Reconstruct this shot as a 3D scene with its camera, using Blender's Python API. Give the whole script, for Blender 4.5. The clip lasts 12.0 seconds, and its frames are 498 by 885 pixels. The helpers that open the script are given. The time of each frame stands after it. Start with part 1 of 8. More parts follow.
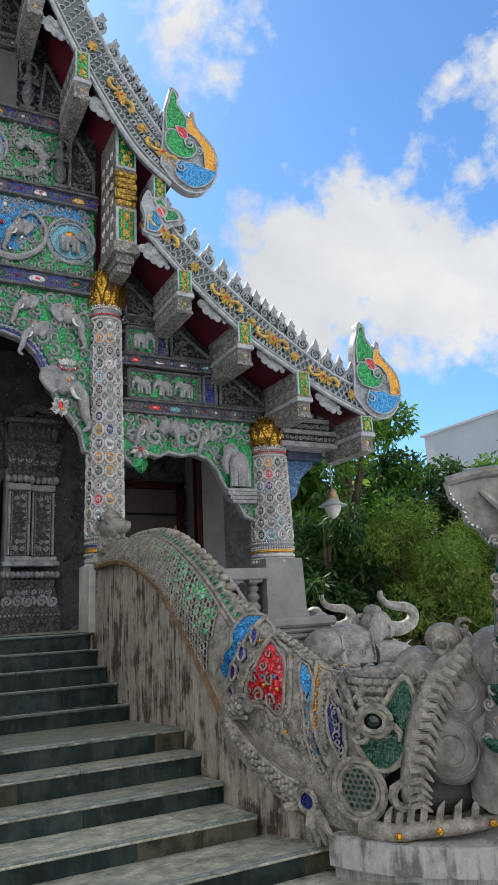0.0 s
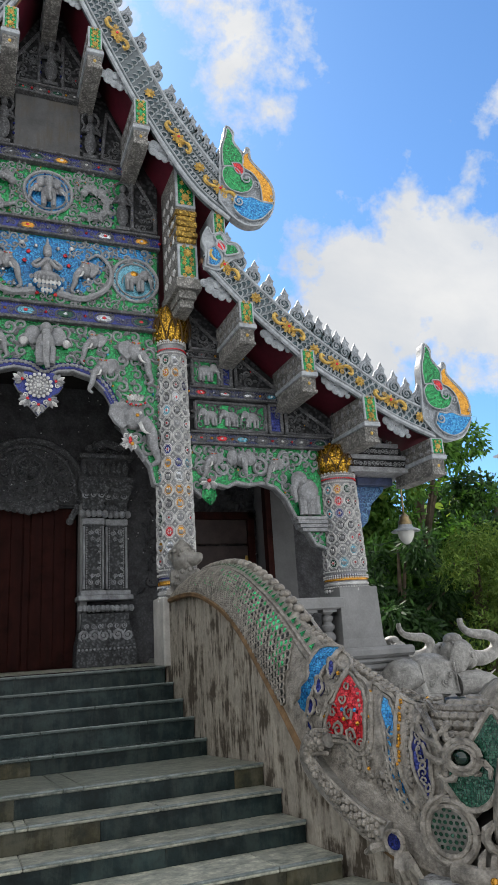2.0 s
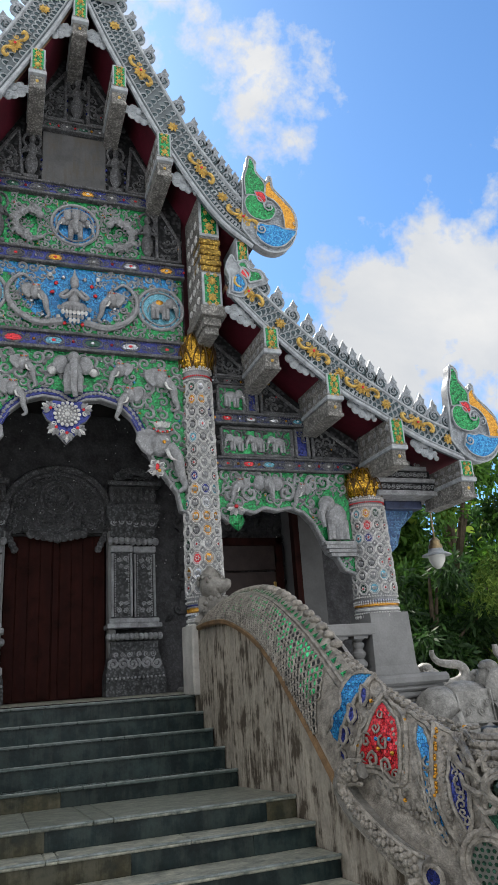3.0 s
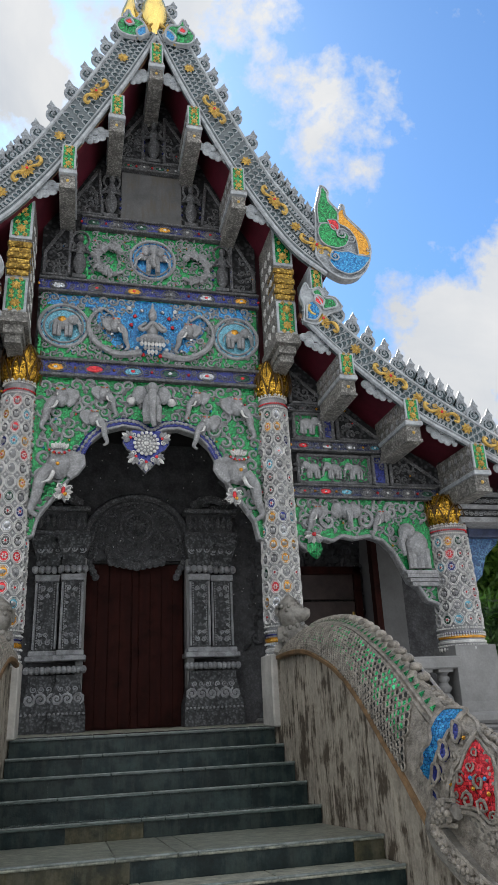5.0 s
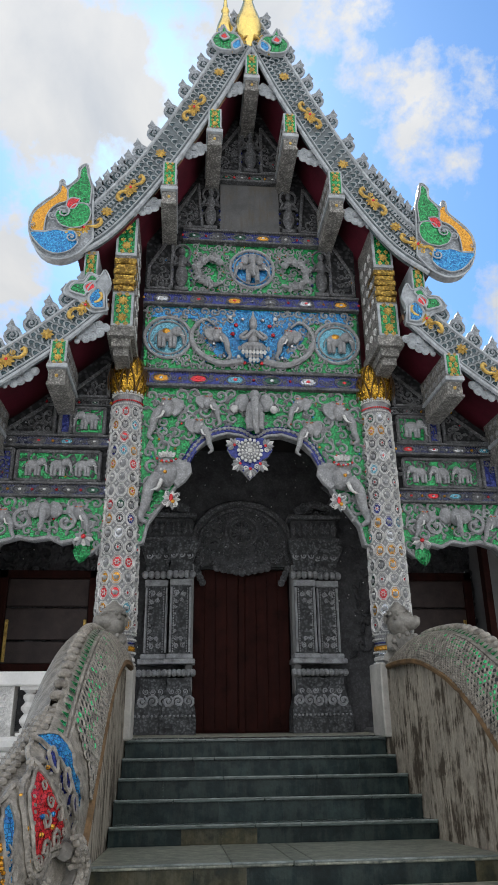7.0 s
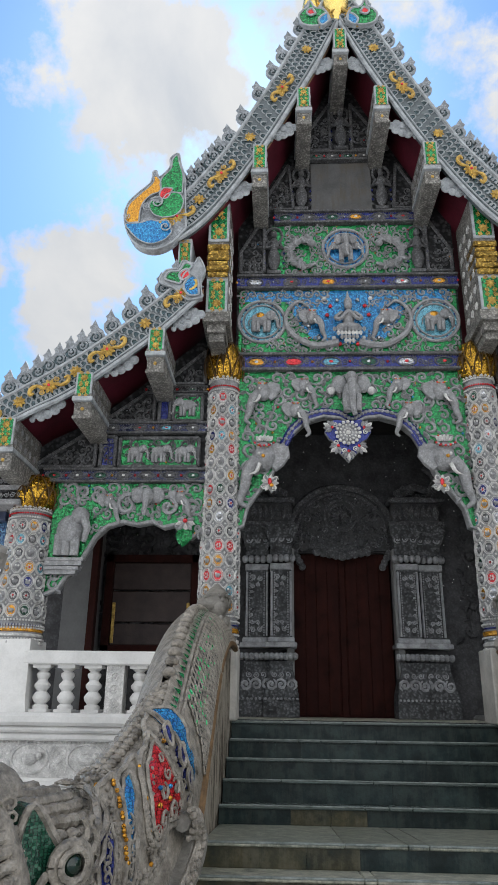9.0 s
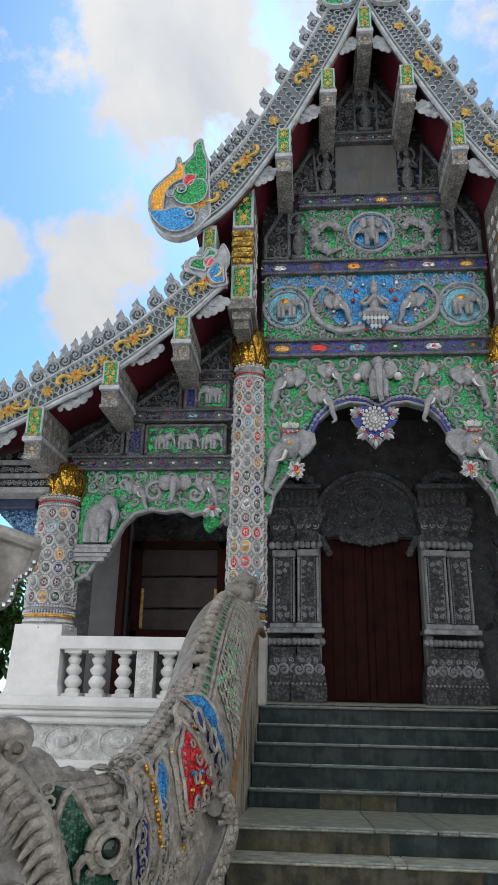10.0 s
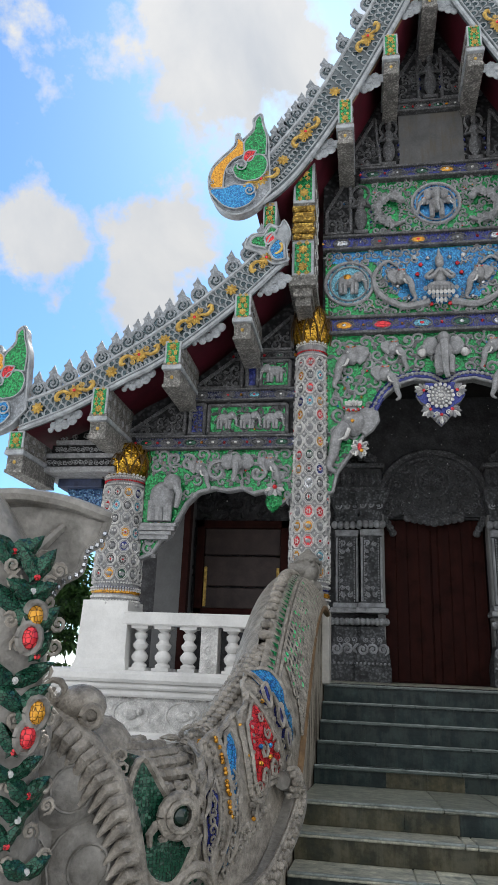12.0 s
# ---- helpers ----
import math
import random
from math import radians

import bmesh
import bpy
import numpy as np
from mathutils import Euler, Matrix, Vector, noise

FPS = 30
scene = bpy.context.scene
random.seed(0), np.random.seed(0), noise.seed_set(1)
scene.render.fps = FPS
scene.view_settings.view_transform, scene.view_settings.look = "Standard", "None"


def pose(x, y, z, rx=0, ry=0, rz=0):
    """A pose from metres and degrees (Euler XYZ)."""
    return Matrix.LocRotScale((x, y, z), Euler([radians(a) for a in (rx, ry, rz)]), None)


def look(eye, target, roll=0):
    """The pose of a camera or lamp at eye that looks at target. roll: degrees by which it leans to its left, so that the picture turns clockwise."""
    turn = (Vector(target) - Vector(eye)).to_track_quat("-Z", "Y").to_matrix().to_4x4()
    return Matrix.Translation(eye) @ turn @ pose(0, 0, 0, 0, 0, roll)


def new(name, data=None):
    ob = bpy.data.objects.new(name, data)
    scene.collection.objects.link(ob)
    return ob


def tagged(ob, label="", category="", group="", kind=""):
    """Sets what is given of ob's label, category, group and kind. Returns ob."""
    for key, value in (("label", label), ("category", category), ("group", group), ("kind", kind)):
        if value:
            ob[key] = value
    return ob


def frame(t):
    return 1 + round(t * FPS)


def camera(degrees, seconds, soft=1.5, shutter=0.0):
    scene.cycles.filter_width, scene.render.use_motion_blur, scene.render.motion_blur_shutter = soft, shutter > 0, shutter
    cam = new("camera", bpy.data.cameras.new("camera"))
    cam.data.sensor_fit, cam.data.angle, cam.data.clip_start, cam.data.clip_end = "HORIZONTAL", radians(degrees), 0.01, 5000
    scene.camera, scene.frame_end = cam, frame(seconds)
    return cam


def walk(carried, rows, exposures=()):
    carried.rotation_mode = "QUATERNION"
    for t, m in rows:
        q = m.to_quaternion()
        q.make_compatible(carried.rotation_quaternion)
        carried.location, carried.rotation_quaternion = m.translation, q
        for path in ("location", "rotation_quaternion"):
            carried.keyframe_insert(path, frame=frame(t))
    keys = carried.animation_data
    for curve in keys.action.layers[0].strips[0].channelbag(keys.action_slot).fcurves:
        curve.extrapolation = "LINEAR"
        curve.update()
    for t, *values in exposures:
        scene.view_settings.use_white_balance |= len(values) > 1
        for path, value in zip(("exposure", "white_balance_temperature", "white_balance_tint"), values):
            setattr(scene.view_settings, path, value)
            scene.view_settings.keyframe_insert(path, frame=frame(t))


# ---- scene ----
cam = camera(39.4, 12.0, soft=0.75)
PATH = [
    (0, (-0.632, -7.213, 0.212), (0.273, -5.488, 0.665), -2.6),
    (0.5, (-0.638, -7.221, 0.224), (0.22, -5.473, 0.681), -3.0),
    (1, (-0.643, -7.23, 0.245), (0.17, -5.465, 0.72), -3.2),
    (1.5, (-0.644, -7.215, 0.238), (0.128, -5.441, 0.745), -3.5),
    (2, (-0.63, -7.193, 0.222), (0.096, -5.41, 0.763), -3.5),
    (2.5, (-0.646, -7.189, 0.233), (0.049, -5.404, 0.807), -3.6),
    (3, (-0.629, -7.18, 0.216), (0.023, -5.393, 0.833), -3.8),
    (5, (-0.679, -7.145, 0.212), (-0.227, -5.329, 0.917), -2.5),
    (5.5, (-0.682, -7.145, 0.212), (-0.277, -5.321, 0.926), -2.2),
    (6, (-0.707, -7.156, 0.224), (-0.365, -5.321, 0.944), -1.8),
    (6.5, (-0.728, -7.154, 0.225), (-0.452, -5.311, 0.951), -1.3),
    (7, (-0.737, -7.144, 0.234), (-0.562, -5.288, 0.957), -0.6),
    (7.5, (-0.763, -7.122, 0.22), (-0.685, -5.258, 0.941), 0.2),
    (9.5, (-0.805, -7.082, 0.196), (-0.927, -5.202, 0.867), 0.9),
    (10, (-0.815, -7.099, 0.218), (-0.973, -5.214, 0.867), 1.1),
    (10.5, (-0.821, -7.087, 0.209), (-1.02, -5.202, 0.847), 1.3),
    (11, (-0.834, -7.079, 0.205), (-1.081, -5.195, 0.829), 1.6),
    (11.5, (-0.849, -7.055, 0.186), (-1.142, -5.175, 0.801), 2.1),
    (12, (-0.851, -7.058, 0.192), (-1.178, -5.177, 0.788), 2.3),
]
walk(cam, [(t, look(eye, target, roll)) for t, eye, target, roll in PATH])

# ---- world, sun, exposure ----
scene.view_settings.exposure = 1.02
world = bpy.data.worlds.new("sky")
scene.world = world
world.use_nodes = True
wn, wl = world.node_tree.nodes, world.node_tree.links
wn.clear()
SUN_EL, SUN_AZ = 47.0, 4.0          # height and turn from +y towards -x, degrees


def wnode(kind, **values):
    n = wn.new(kind)
    for k, v in values.items():
        n.inputs[k].default_value = v
    return n


def wmath(op, a, b, c=None):
    n = wn.new("ShaderNodeMath")
    n.operation = op
    for i, v in enumerate((a, b, c)):
        if v is None:
            continue
        if isinstance(v, (int, float)):
            n.inputs[i].default_value = v
        else:
            wl.new(v, n.inputs[i])
    return n.outputs[0]


sky = wn.new("ShaderNodeTexSky")
sky.sky_type, sky.sun_disc = "NISHITA", False
sky.sun_elevation, sky.sun_rotation = radians(SUN_EL), radians(-SUN_AZ)
sky.air_density, sky.dust_density, sky.ozone_density = 1.0, 0.4, 2.0
coord = wn.new("ShaderNodeTexCoord")
warp = wnode("ShaderNodeTexNoise", Scale=9.0, Detail=8.0, Roughness=0.62)
wl.new(coord.outputs["Generated"], warp.inputs["Vector"])
fine = wnode("ShaderNodeTexNoise", Scale=3.2, Detail=9.0, Roughness=0.6, Distortion=0.4)
wl.new(coord.outputs["Generated"], fine.inputs["Vector"])
# banks of cumulus: direction, angular size, weight
CLOUDS = (((0.58, 0.66, 0.48), 0.12, 1.0), ((0.46, 0.75, 0.47), 0.09, 1.0), ((0.68, 0.60, 0.41), 0.09, 0.8),
          ((0.52, 0.75, 0.41), 0.10, 1.0), ((0.62, 0.68, 0.40), 0.10, 1.0), ((0.30, 0.66, 0.69), 0.08, 0.5), ((0.62, 0.47, 0.62), 0.09, 0.6),
          ((-0.43, 0.73, 0.52), 0.07, 1.0), ((-0.27, 0.79, 0.55), 0.075, 1.0), ((-0.29, 0.82, 0.48), 0.06, 1.0),
          ((-0.16, 0.66, 0.75), 0.13, 1.0), ((-0.45, 0.52, 0.75), 0.10, 0.8), ((0.05, 0.58, 0.81), 0.14, 0.8),
          # wide banks out of view, added to brighten the shaded front
          ((-0.85, 0.1, 0.5), 0.36, 1.0), ((0.7, -0.6, 0.5), 0.7, 1.2), ((-0.5, -0.8, 0.5), 0.8, 1.2), ((0.1, -0.5, 0.8), 0.6, 1.1), ((0.95, 0.1, 0.3), 0.3, 0.8))
total = 0.0
for way, size, weight in CLOUDS:
    way = Vector(way).normalized()
    dot = wn.new("ShaderNodeVectorMath")
    dot.operation = "DISTANCE"
    wl.new(coord.outputs["Generated"], dot.inputs[0])
    dot.inputs[1].default_value = way
    lobe = wmath("MULTIPLY", wmath("SUBTRACT", 1.0, wmath("DIVIDE", dot.outputs["Value"], size * 1.5)), weight)
    total = wmath("MAXIMUM", total, lobe)
dense = wmath("ADD", total, wmath("MULTIPLY", wmath("SUBTRACT", warp.outputs["Fac"], 0.5), 2.1))
dense = wmath("ADD", dense, wmath("MULTIPLY", wmath("SUBTRACT", fine.outputs["Fac"], 0.5), 1.3))
ramp = wn.new("ShaderNodeValToRGB")
ramp.color_ramp.elements[0].position, ramp.color_ramp.elements[1].position = 0.2, 0.5
wl.new(dense, ramp.inputs["Fac"])
shade = wn.new("ShaderNodeValToRGB")
shade.color_ramp.elements[0].position, shade.color_ramp.elements[1].position = 0.3, 0.75
shade.color_ramp.elements[0].color, shade.color_ramp.elements[1].color = (5.4, 5.8, 6.4, 1), (8.5, 8.4, 8.2, 1)
wl.new(fine.outputs["Fac"], shade.inputs["Fac"])
# raises cloud light away from the sun to brighten the front
facing = wn.new("ShaderNodeVectorMath")
facing.operation = "DOT_PRODUCT"
wl.new(coord.outputs["Generated"], facing.inputs[0])
facing.inputs[1].default_value = (-math.sin(radians(SUN_AZ)), math.cos(radians(SUN_AZ)), 0.0)
lit = wn.new("ShaderNodeVectorMath")
lit.operation = "SCALE"
wl.new(shade.outputs["Color"], lit.inputs[0])
wl.new(wmath("MULTIPLY_ADD", facing.outputs["Value"], -0.5, 1.3), lit.inputs["Scale"])
tint = wn.new("ShaderNodeMix")
tint.data_type, tint.blend_type = "RGBA", "MULTIPLY"
tint.inputs["Factor"].default_value = 1.0
wl.new(sky.outputs["Color"], tint.inputs[6])
tint.inputs[7].default_value = (0.92, 1.36, 1.72, 1)
blend = wn.new("ShaderNodeMix")
blend.data_type = "RGBA"
wl.new(ramp.outputs["Color"], blend.inputs["Factor"])
wl.new(tint.outputs[2], blend.inputs[6])
wl.new(lit.outputs["Vector"], blend.inputs[7])
back = wnode("ShaderNodeBackground", Strength=0.057)
wl.new(blend.outputs[2], back.inputs["Color"])
wl.new(back.outputs["Background"], wn.new("ShaderNodeOutputWorld").inputs["Surface"])

sun = new("sun", bpy.data.lights.new("sun", "SUN"))
sun.data.energy, sun.data.angle, sun.data.color = 4.5, radians(0.6), (1.0, 0.95, 0.87)
sx, sy = -math.sin(radians(SUN_AZ)) * math.cos(radians(SUN_EL)), math.cos(radians(SUN_AZ)) * math.cos(radians(SUN_EL))
sun.matrix_world = look((sx * 40, sy * 40, math.sin(radians(SUN_EL)) * 40), (0, 0, 0))


# ---- materials ----
def mat(name, color, rough=0.6, metal=0.0, var=0.25, scale=6.0, bump=0.15, bscale=60.0, dark=None, rand=0.0, spec=0.4, stain=0.0, island=0.0, coat=0.0, carve=0.0, cscale=24.0, runs=(0.065, 0.05, 0.03)):
    """A surface with two scales of colour variation, relief and, where asked, dark streaks that run downwards."""
    m = bpy.data.materials.new(name)
    m.use_nodes = True
    n, l = m.node_tree.nodes, m.node_tree.links
    b = n["Principled BSDF"]
    b.inputs["Roughness"].default_value, b.inputs["Metallic"].default_value = rough, metal
    b.inputs["Specular IOR Level"].default_value = spec
    b.inputs["Coat Weight"].default_value = coat
    geo = n.new("ShaderNodeNewGeometry")
    big = n.new("ShaderNodeTexNoise")
    big.inputs["Scale"].default_value, big.inputs["Detail"].default_value, big.inputs["Roughness"].default_value = scale, 6.0, 0.65
    l.new(geo.outputs["Position"], big.inputs["Vector"])
    small = n.new("ShaderNodeTexNoise")
    small.inputs["Scale"].default_value, small.inputs["Detail"].default_value = bscale, 4.0
    l.new(geo.outputs["Position"], small.inputs["Vector"])
    cr = n.new("ShaderNodeValToRGB")
    dk = dark or tuple(c * (1 - var) * (1 - var) for c in color)
    cr.color_ramp.elements[0].position, cr.color_ramp.elements[1].position = 0.32, 0.66
    cr.color_ramp.elements[0].color, cr.color_ramp.elements[1].color = (*dk, 1), (*color, 1)
    l.new(big.outputs["Fac"], cr.inputs["Fac"])
    hsv = n.new("ShaderNodeHueSaturation")
    l.new(cr.outputs["Color"], hsv.inputs["Color"])
    val = n.new("ShaderNodeMath")
    val.operation, val.inputs[1].default_value, val.inputs[2].default_value = "MULTIPLY_ADD", var * 1.6, 1 - var * 0.8
    l.new(small.outputs["Fac"], val.inputs[0])
    out = val.outputs[0]
    if rand or island:
        src = n.new("ShaderNodeObjectInfo").outputs["Random"] if rand else geo.outputs["Random Per Island"]
        r = n.new("ShaderNodeMath")
        r.operation, r.inputs[1].default_value, r.inputs[2].default_value = "MULTIPLY_ADD", 2 * (rand or island), 1 - (rand or island)
        l.new(src, r.inputs[0])
        mul = n.new("ShaderNodeMath")
        mul.operation = "MULTIPLY"
        l.new(out, mul.inputs[0]), l.new(r.outputs[0], mul.inputs[1])
        out = mul.outputs[0]
    l.new(out, hsv.inputs["Value"])
    col = hsv.outputs["Color"]
    if stain:
        mp = n.new("ShaderNodeMapping")
        mp.inputs["Scale"].default_value = (6.0, 6.0, 0.75)
        l.new(geo.outputs["Position"], mp.inputs["Vector"])
        st = n.new("ShaderNodeTexNoise")
        st.inputs["Scale"].default_value, st.inputs["Detail"].default_value, st.inputs["Roughness"].default_value = 1.7, 9.0, 0.72
        l.new(mp.outputs["Vector"], st.inputs["Vector"])
        sr = n.new("ShaderNodeValToRGB")
        sr.color_ramp.elements[0].position, sr.color_ramp.elements[1].position = 0.45, 0.61
        sr.color_ramp.elements[0].color = (0, 0, 0, 1)
        sr.color_ramp.elements[1].color = (stain, stain, stain, 1)
        avg = n.new("ShaderNodeMath")
        avg.operation, avg.inputs[1].default_value, avg.inputs[2].default_value = "MULTIPLY_ADD", 0.9, -0.45
        l.new(big.outputs["Fac"], avg.inputs[0])
        tot = n.new("ShaderNodeMath")
        tot.operation = "ADD"
        l.new(st.outputs["Fac"], tot.inputs[0]), l.new(avg.outputs[0], tot.inputs[1])
        l.new(tot.outputs[0], sr.inputs["Fac"])
        mx = n.new("ShaderNodeMix")
        mx.data_type, mx.blend_type = "RGBA", "MIX"
        l.new(sr.outputs["Color"], mx.inputs["Factor"])
        l.new(col, mx.inputs[6])
        mx.inputs[7].default_value = (*runs, 1)
        col = mx.outputs[2]
    vo = None
    if carve:
        # close carving, its hollows painted dark in place of shade
        wob = n.new("ShaderNodeTexNoise")
        wob.inputs["Scale"].default_value = cscale * 0.6
        l.new(geo.outputs["Position"], wob.inputs["Vector"])
        off = n.new("ShaderNodeVectorMath")
        off.operation = "MULTIPLY_ADD"
        off.inputs[1].default_value = (0.05, 0.05, 0.05)
        l.new(wob.outputs["Color"], off.inputs[0]), l.new(geo.outputs["Position"], off.inputs[2])
        vo = n.new("ShaderNodeTexVoronoi")
        vo.feature = "SMOOTH_F1"
        vo.inputs["Scale"].default_value, vo.inputs["Smoothness"].default_value = cscale, 0.35
        l.new(off.outputs["Vector"], vo.inputs["Vector"])
        gr = n.new("ShaderNodeValToRGB")
        gr.color_ramp.elements[0].position, gr.color_ramp.elements[1].position = 0.22, 0.55
        low = 1 - carve
        gr.color_ramp.elements[0].color, gr.color_ramp.elements[1].color = (1.0, 1.0, 1.0, 1), (low, low, low, 1)
        l.new(vo.outputs["Distance"], gr.inputs["Fac"])
        cm = n.new("ShaderNodeMix")
        cm.data_type, cm.blend_type = "RGBA", "MULTIPLY"
        cm.inputs["Factor"].default_value = 1.0
        l.new(col, cm.inputs[6]), l.new(gr.outputs["Color"], cm.inputs[7])
        col = cm.outputs[2]
    l.new(col, b.inputs["Base Color"])
    if bump:
        bp = n.new("ShaderNodeBump")
        bp.inputs["Strength"].default_value, bp.inputs["Distance"].default_value = bump, 0.01
        l.new(small.outputs["Fac"], bp.inputs["Height"])
        out = bp.outputs["Normal"]
        if carve:
            cb = n.new("ShaderNodeBump")
            cb.invert = True
            cb.inputs["Strength"].default_value, cb.inputs["Distance"].default_value = carve, 0.02
            l.new(vo.outputs["Distance"], cb.inputs["Height"])
            l.new(out, cb.inputs["Normal"])
            out = cb.outputs["Normal"]
        l.new(out, b.inputs["Normal"])
    return m


def mosaic(name, color, color2, size=60.0, rough=0.18, metal=0.35):
    """Small mirror-glass tesserae, each a shade of its own, with dull joints."""
    m = bpy.data.materials.new(name)
    m.use_nodes = True
    n, l = m.node_tree.nodes, m.node_tree.links
    b = n["Principled BSDF"]
    geo = n.new("ShaderNodeNewGeometry")
    vo = n.new("ShaderNodeTexVoronoi")
    vo.inputs["Scale"].default_value, vo.inputs["Randomness"].default_value = size, 0.55
    l.new(geo.outputs["Position"], vo.inputs["Vector"])
    mx = n.new("ShaderNodeMix")
    mx.data_type = "RGBA"
    mx.inputs[6].default_value, mx.inputs[7].default_value = (*color, 1), (*color2, 1)
    sep = n.new("ShaderNodeSeparateColor")
    l.new(vo.outputs["Color"], sep.inputs["Color"])
    l.new(sep.outputs[0], mx.inputs["Factor"])
    ed = n.new("ShaderNodeTexVoronoi")
    ed.feature = "DISTANCE_TO_EDGE"
    ed.inputs["Scale"].default_value, ed.inputs["Randomness"].default_value = size, 0.55
    l.new(geo.outputs["Position"], ed.inputs["Vector"])
    jr = n.new("ShaderNodeValToRGB")
    jr.color_ramp.elements[0].position, jr.color_ramp.elements[1].position = 0.03, 0.09
    jr.color_ramp.elements[0].color, jr.color_ramp.elements[1].color = (0.16, 0.16, 0.16, 1), (1, 1, 1, 1)
    l.new(ed.outputs["Distance"], jr.inputs["Fac"])
    mu = n.new("ShaderNodeMix")
    mu.data_type, mu.blend_type = "RGBA", "MULTIPLY"
    mu.inputs["Factor"].default_value = 1.0
    l.new(mx.outputs[2], mu.inputs[6]), l.new(jr.outputs["Color"], mu.inputs[7])
    l.new(mu.outputs[2], b.inputs["Base Color"])
    b.inputs["Roughness"].default_value, b.inputs["Metallic"].default_value = rough, metal
    nm = n.new("ShaderNodeVectorMath")
    nm.operation = "SUBTRACT"
    l.new(vo.outputs["Color"], nm.inputs[0])
    nm.inputs[1].default_value = (0.5, 0.5, 0.5)
    sc = n.new("ShaderNodeVectorMath")
    sc.operation, sc.inputs["Scale"].default_value = "SCALE", 0.35
    l.new(nm.outputs["Vector"], sc.inputs[0])
    ad = n.new("ShaderNodeVectorMath")
    ad.operation = "ADD"
    l.new(geo.outputs["Normal"], ad.inputs[0]), l.new(sc.outputs["Vector"], ad.inputs[1])
    nz = n.new("ShaderNodeVectorMath")
    nz.operation = "NORMALIZE"
    l.new(ad.outputs["Vector"], nz.inputs[0])
    l.new(nz.outputs["Vector"], b.inputs["Normal"])
    return m


STUCCO = mat("grey_stucco", (0.36, 0.365, 0.372), 0.6, var=0.45, scale=13, bump=0.5, bscale=90, dark=(0.19, 0.19, 0.195), carve=0.25, cscale=44)
# plaster darkened to stand in for the porch's shade
PIER = mat("shaded_plaster", (0.16, 0.16, 0.16), 0.85, var=0.15, scale=3, bump=0.2, bscale=40, spec=0.15)
# these two hold part of the roof overhang's shade in their dark base
STUCCO_D = mat("shaded_relief", (0.065, 0.066, 0.07), 0.75, var=0.3, scale=7, bump=0.35, bscale=110, carve=0.8, cscale=20, spec=0.25)
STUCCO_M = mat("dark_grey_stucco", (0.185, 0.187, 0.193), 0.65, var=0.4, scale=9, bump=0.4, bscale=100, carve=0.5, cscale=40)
LACE = mat("dirty_carved_stucco", (0.40, 0.385, 0.355), 0.75, var=0.4, scale=9, bump=0.5, bscale=120, carve=0.55, cscale=40)
CARVED = mat("pale_carved_stucco", (0.78, 0.77, 0.75), 0.6, var=0.3, scale=11, bump=0.45, bscale=120, carve=0.2, cscale=60)
SILVER = mat("silvered_scales", (0.40, 0.43, 0.46), 0.45, 0.2, var=0.35, scale=14, bump=0.2, bscale=100, carve=0.35, cscale=40)
NAGA = mat("weathered_naga_cement", (0.36, 0.325, 0.275), 0.42, var=0.45, scale=16, bump=0.8, bscale=90, dark=(0.10, 0.088, 0.072))
NAGA_D = mat("shiny_grey_cement", (0.27, 0.255, 0.23), 0.32, var=0.45, scale=7, bump=0.6, bscale=45, dark=(0.085, 0.078, 0.066))
CONCRETE = mat("stained_render", (0.58, 0.515, 0.42), 0.85, var=0.35, scale=4.5, bump=0.35, bscale=50, stain=0.95, runs=(0.05, 0.036, 0.022))
PLASTER = mat("grey_plaster", (0.24, 0.24, 0.238), 0.8, var=0.2, scale=3, bump=0.2, bscale=50)
WHITE = mat("plain_white", (0.68, 0.675, 0.66), 0.6, var=0.12, scale=3, bump=0.12, bscale=60)
PALE = mat("pale_beige_plaster", (0.58, 0.555, 0.51), 0.8, var=0.2, scale=4, bump=0.25, bscale=50)
WHITE_W = mat("worn_white_paint", (0.50, 0.49, 0.465), 0.7, var=0.2, scale=4, bump=0.3, bscale=50, stain=0.75, runs=(0.03, 0.028, 0.024))
# treads are paler than risers: scuffs, and sky light in the colour
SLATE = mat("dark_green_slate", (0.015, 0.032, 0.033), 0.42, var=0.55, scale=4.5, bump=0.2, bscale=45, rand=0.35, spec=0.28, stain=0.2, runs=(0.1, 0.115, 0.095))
SLATE_T = mat("worn_skylit_tread", (0.78, 0.75, 0.60), 0.42, var=0.55, scale=9, bump=0.2, bscale=45, dark=(0.12, 0.135, 0.115), rand=0.2, spec=0.45, stain=0.6, runs=(0.08, 0.095, 0.082))
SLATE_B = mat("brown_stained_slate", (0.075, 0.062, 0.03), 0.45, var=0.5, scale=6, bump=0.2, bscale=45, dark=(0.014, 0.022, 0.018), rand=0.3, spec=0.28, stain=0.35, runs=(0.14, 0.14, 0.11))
# darkened so the upper treads show less from the camera
SLATE_U = mat("dark_upper_tread", (0.10, 0.13, 0.125), 0.25, var=0.45, scale=5, bump=0.12, bscale=45, dark=(0.05, 0.065, 0.06), rand=0.25, spec=0.5)
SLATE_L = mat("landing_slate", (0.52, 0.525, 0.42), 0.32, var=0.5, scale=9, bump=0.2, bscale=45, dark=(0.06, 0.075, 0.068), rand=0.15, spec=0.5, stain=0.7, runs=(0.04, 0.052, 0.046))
# pale edge strip: wear, with the nosing's highlight painted in
SLATE_N = mat("rubbed_highlight_edge", (0.24, 0.27, 0.26), 0.35, var=0.4, scale=14, bump=0.2, bscale=60, dark=(0.09, 0.11, 0.10))
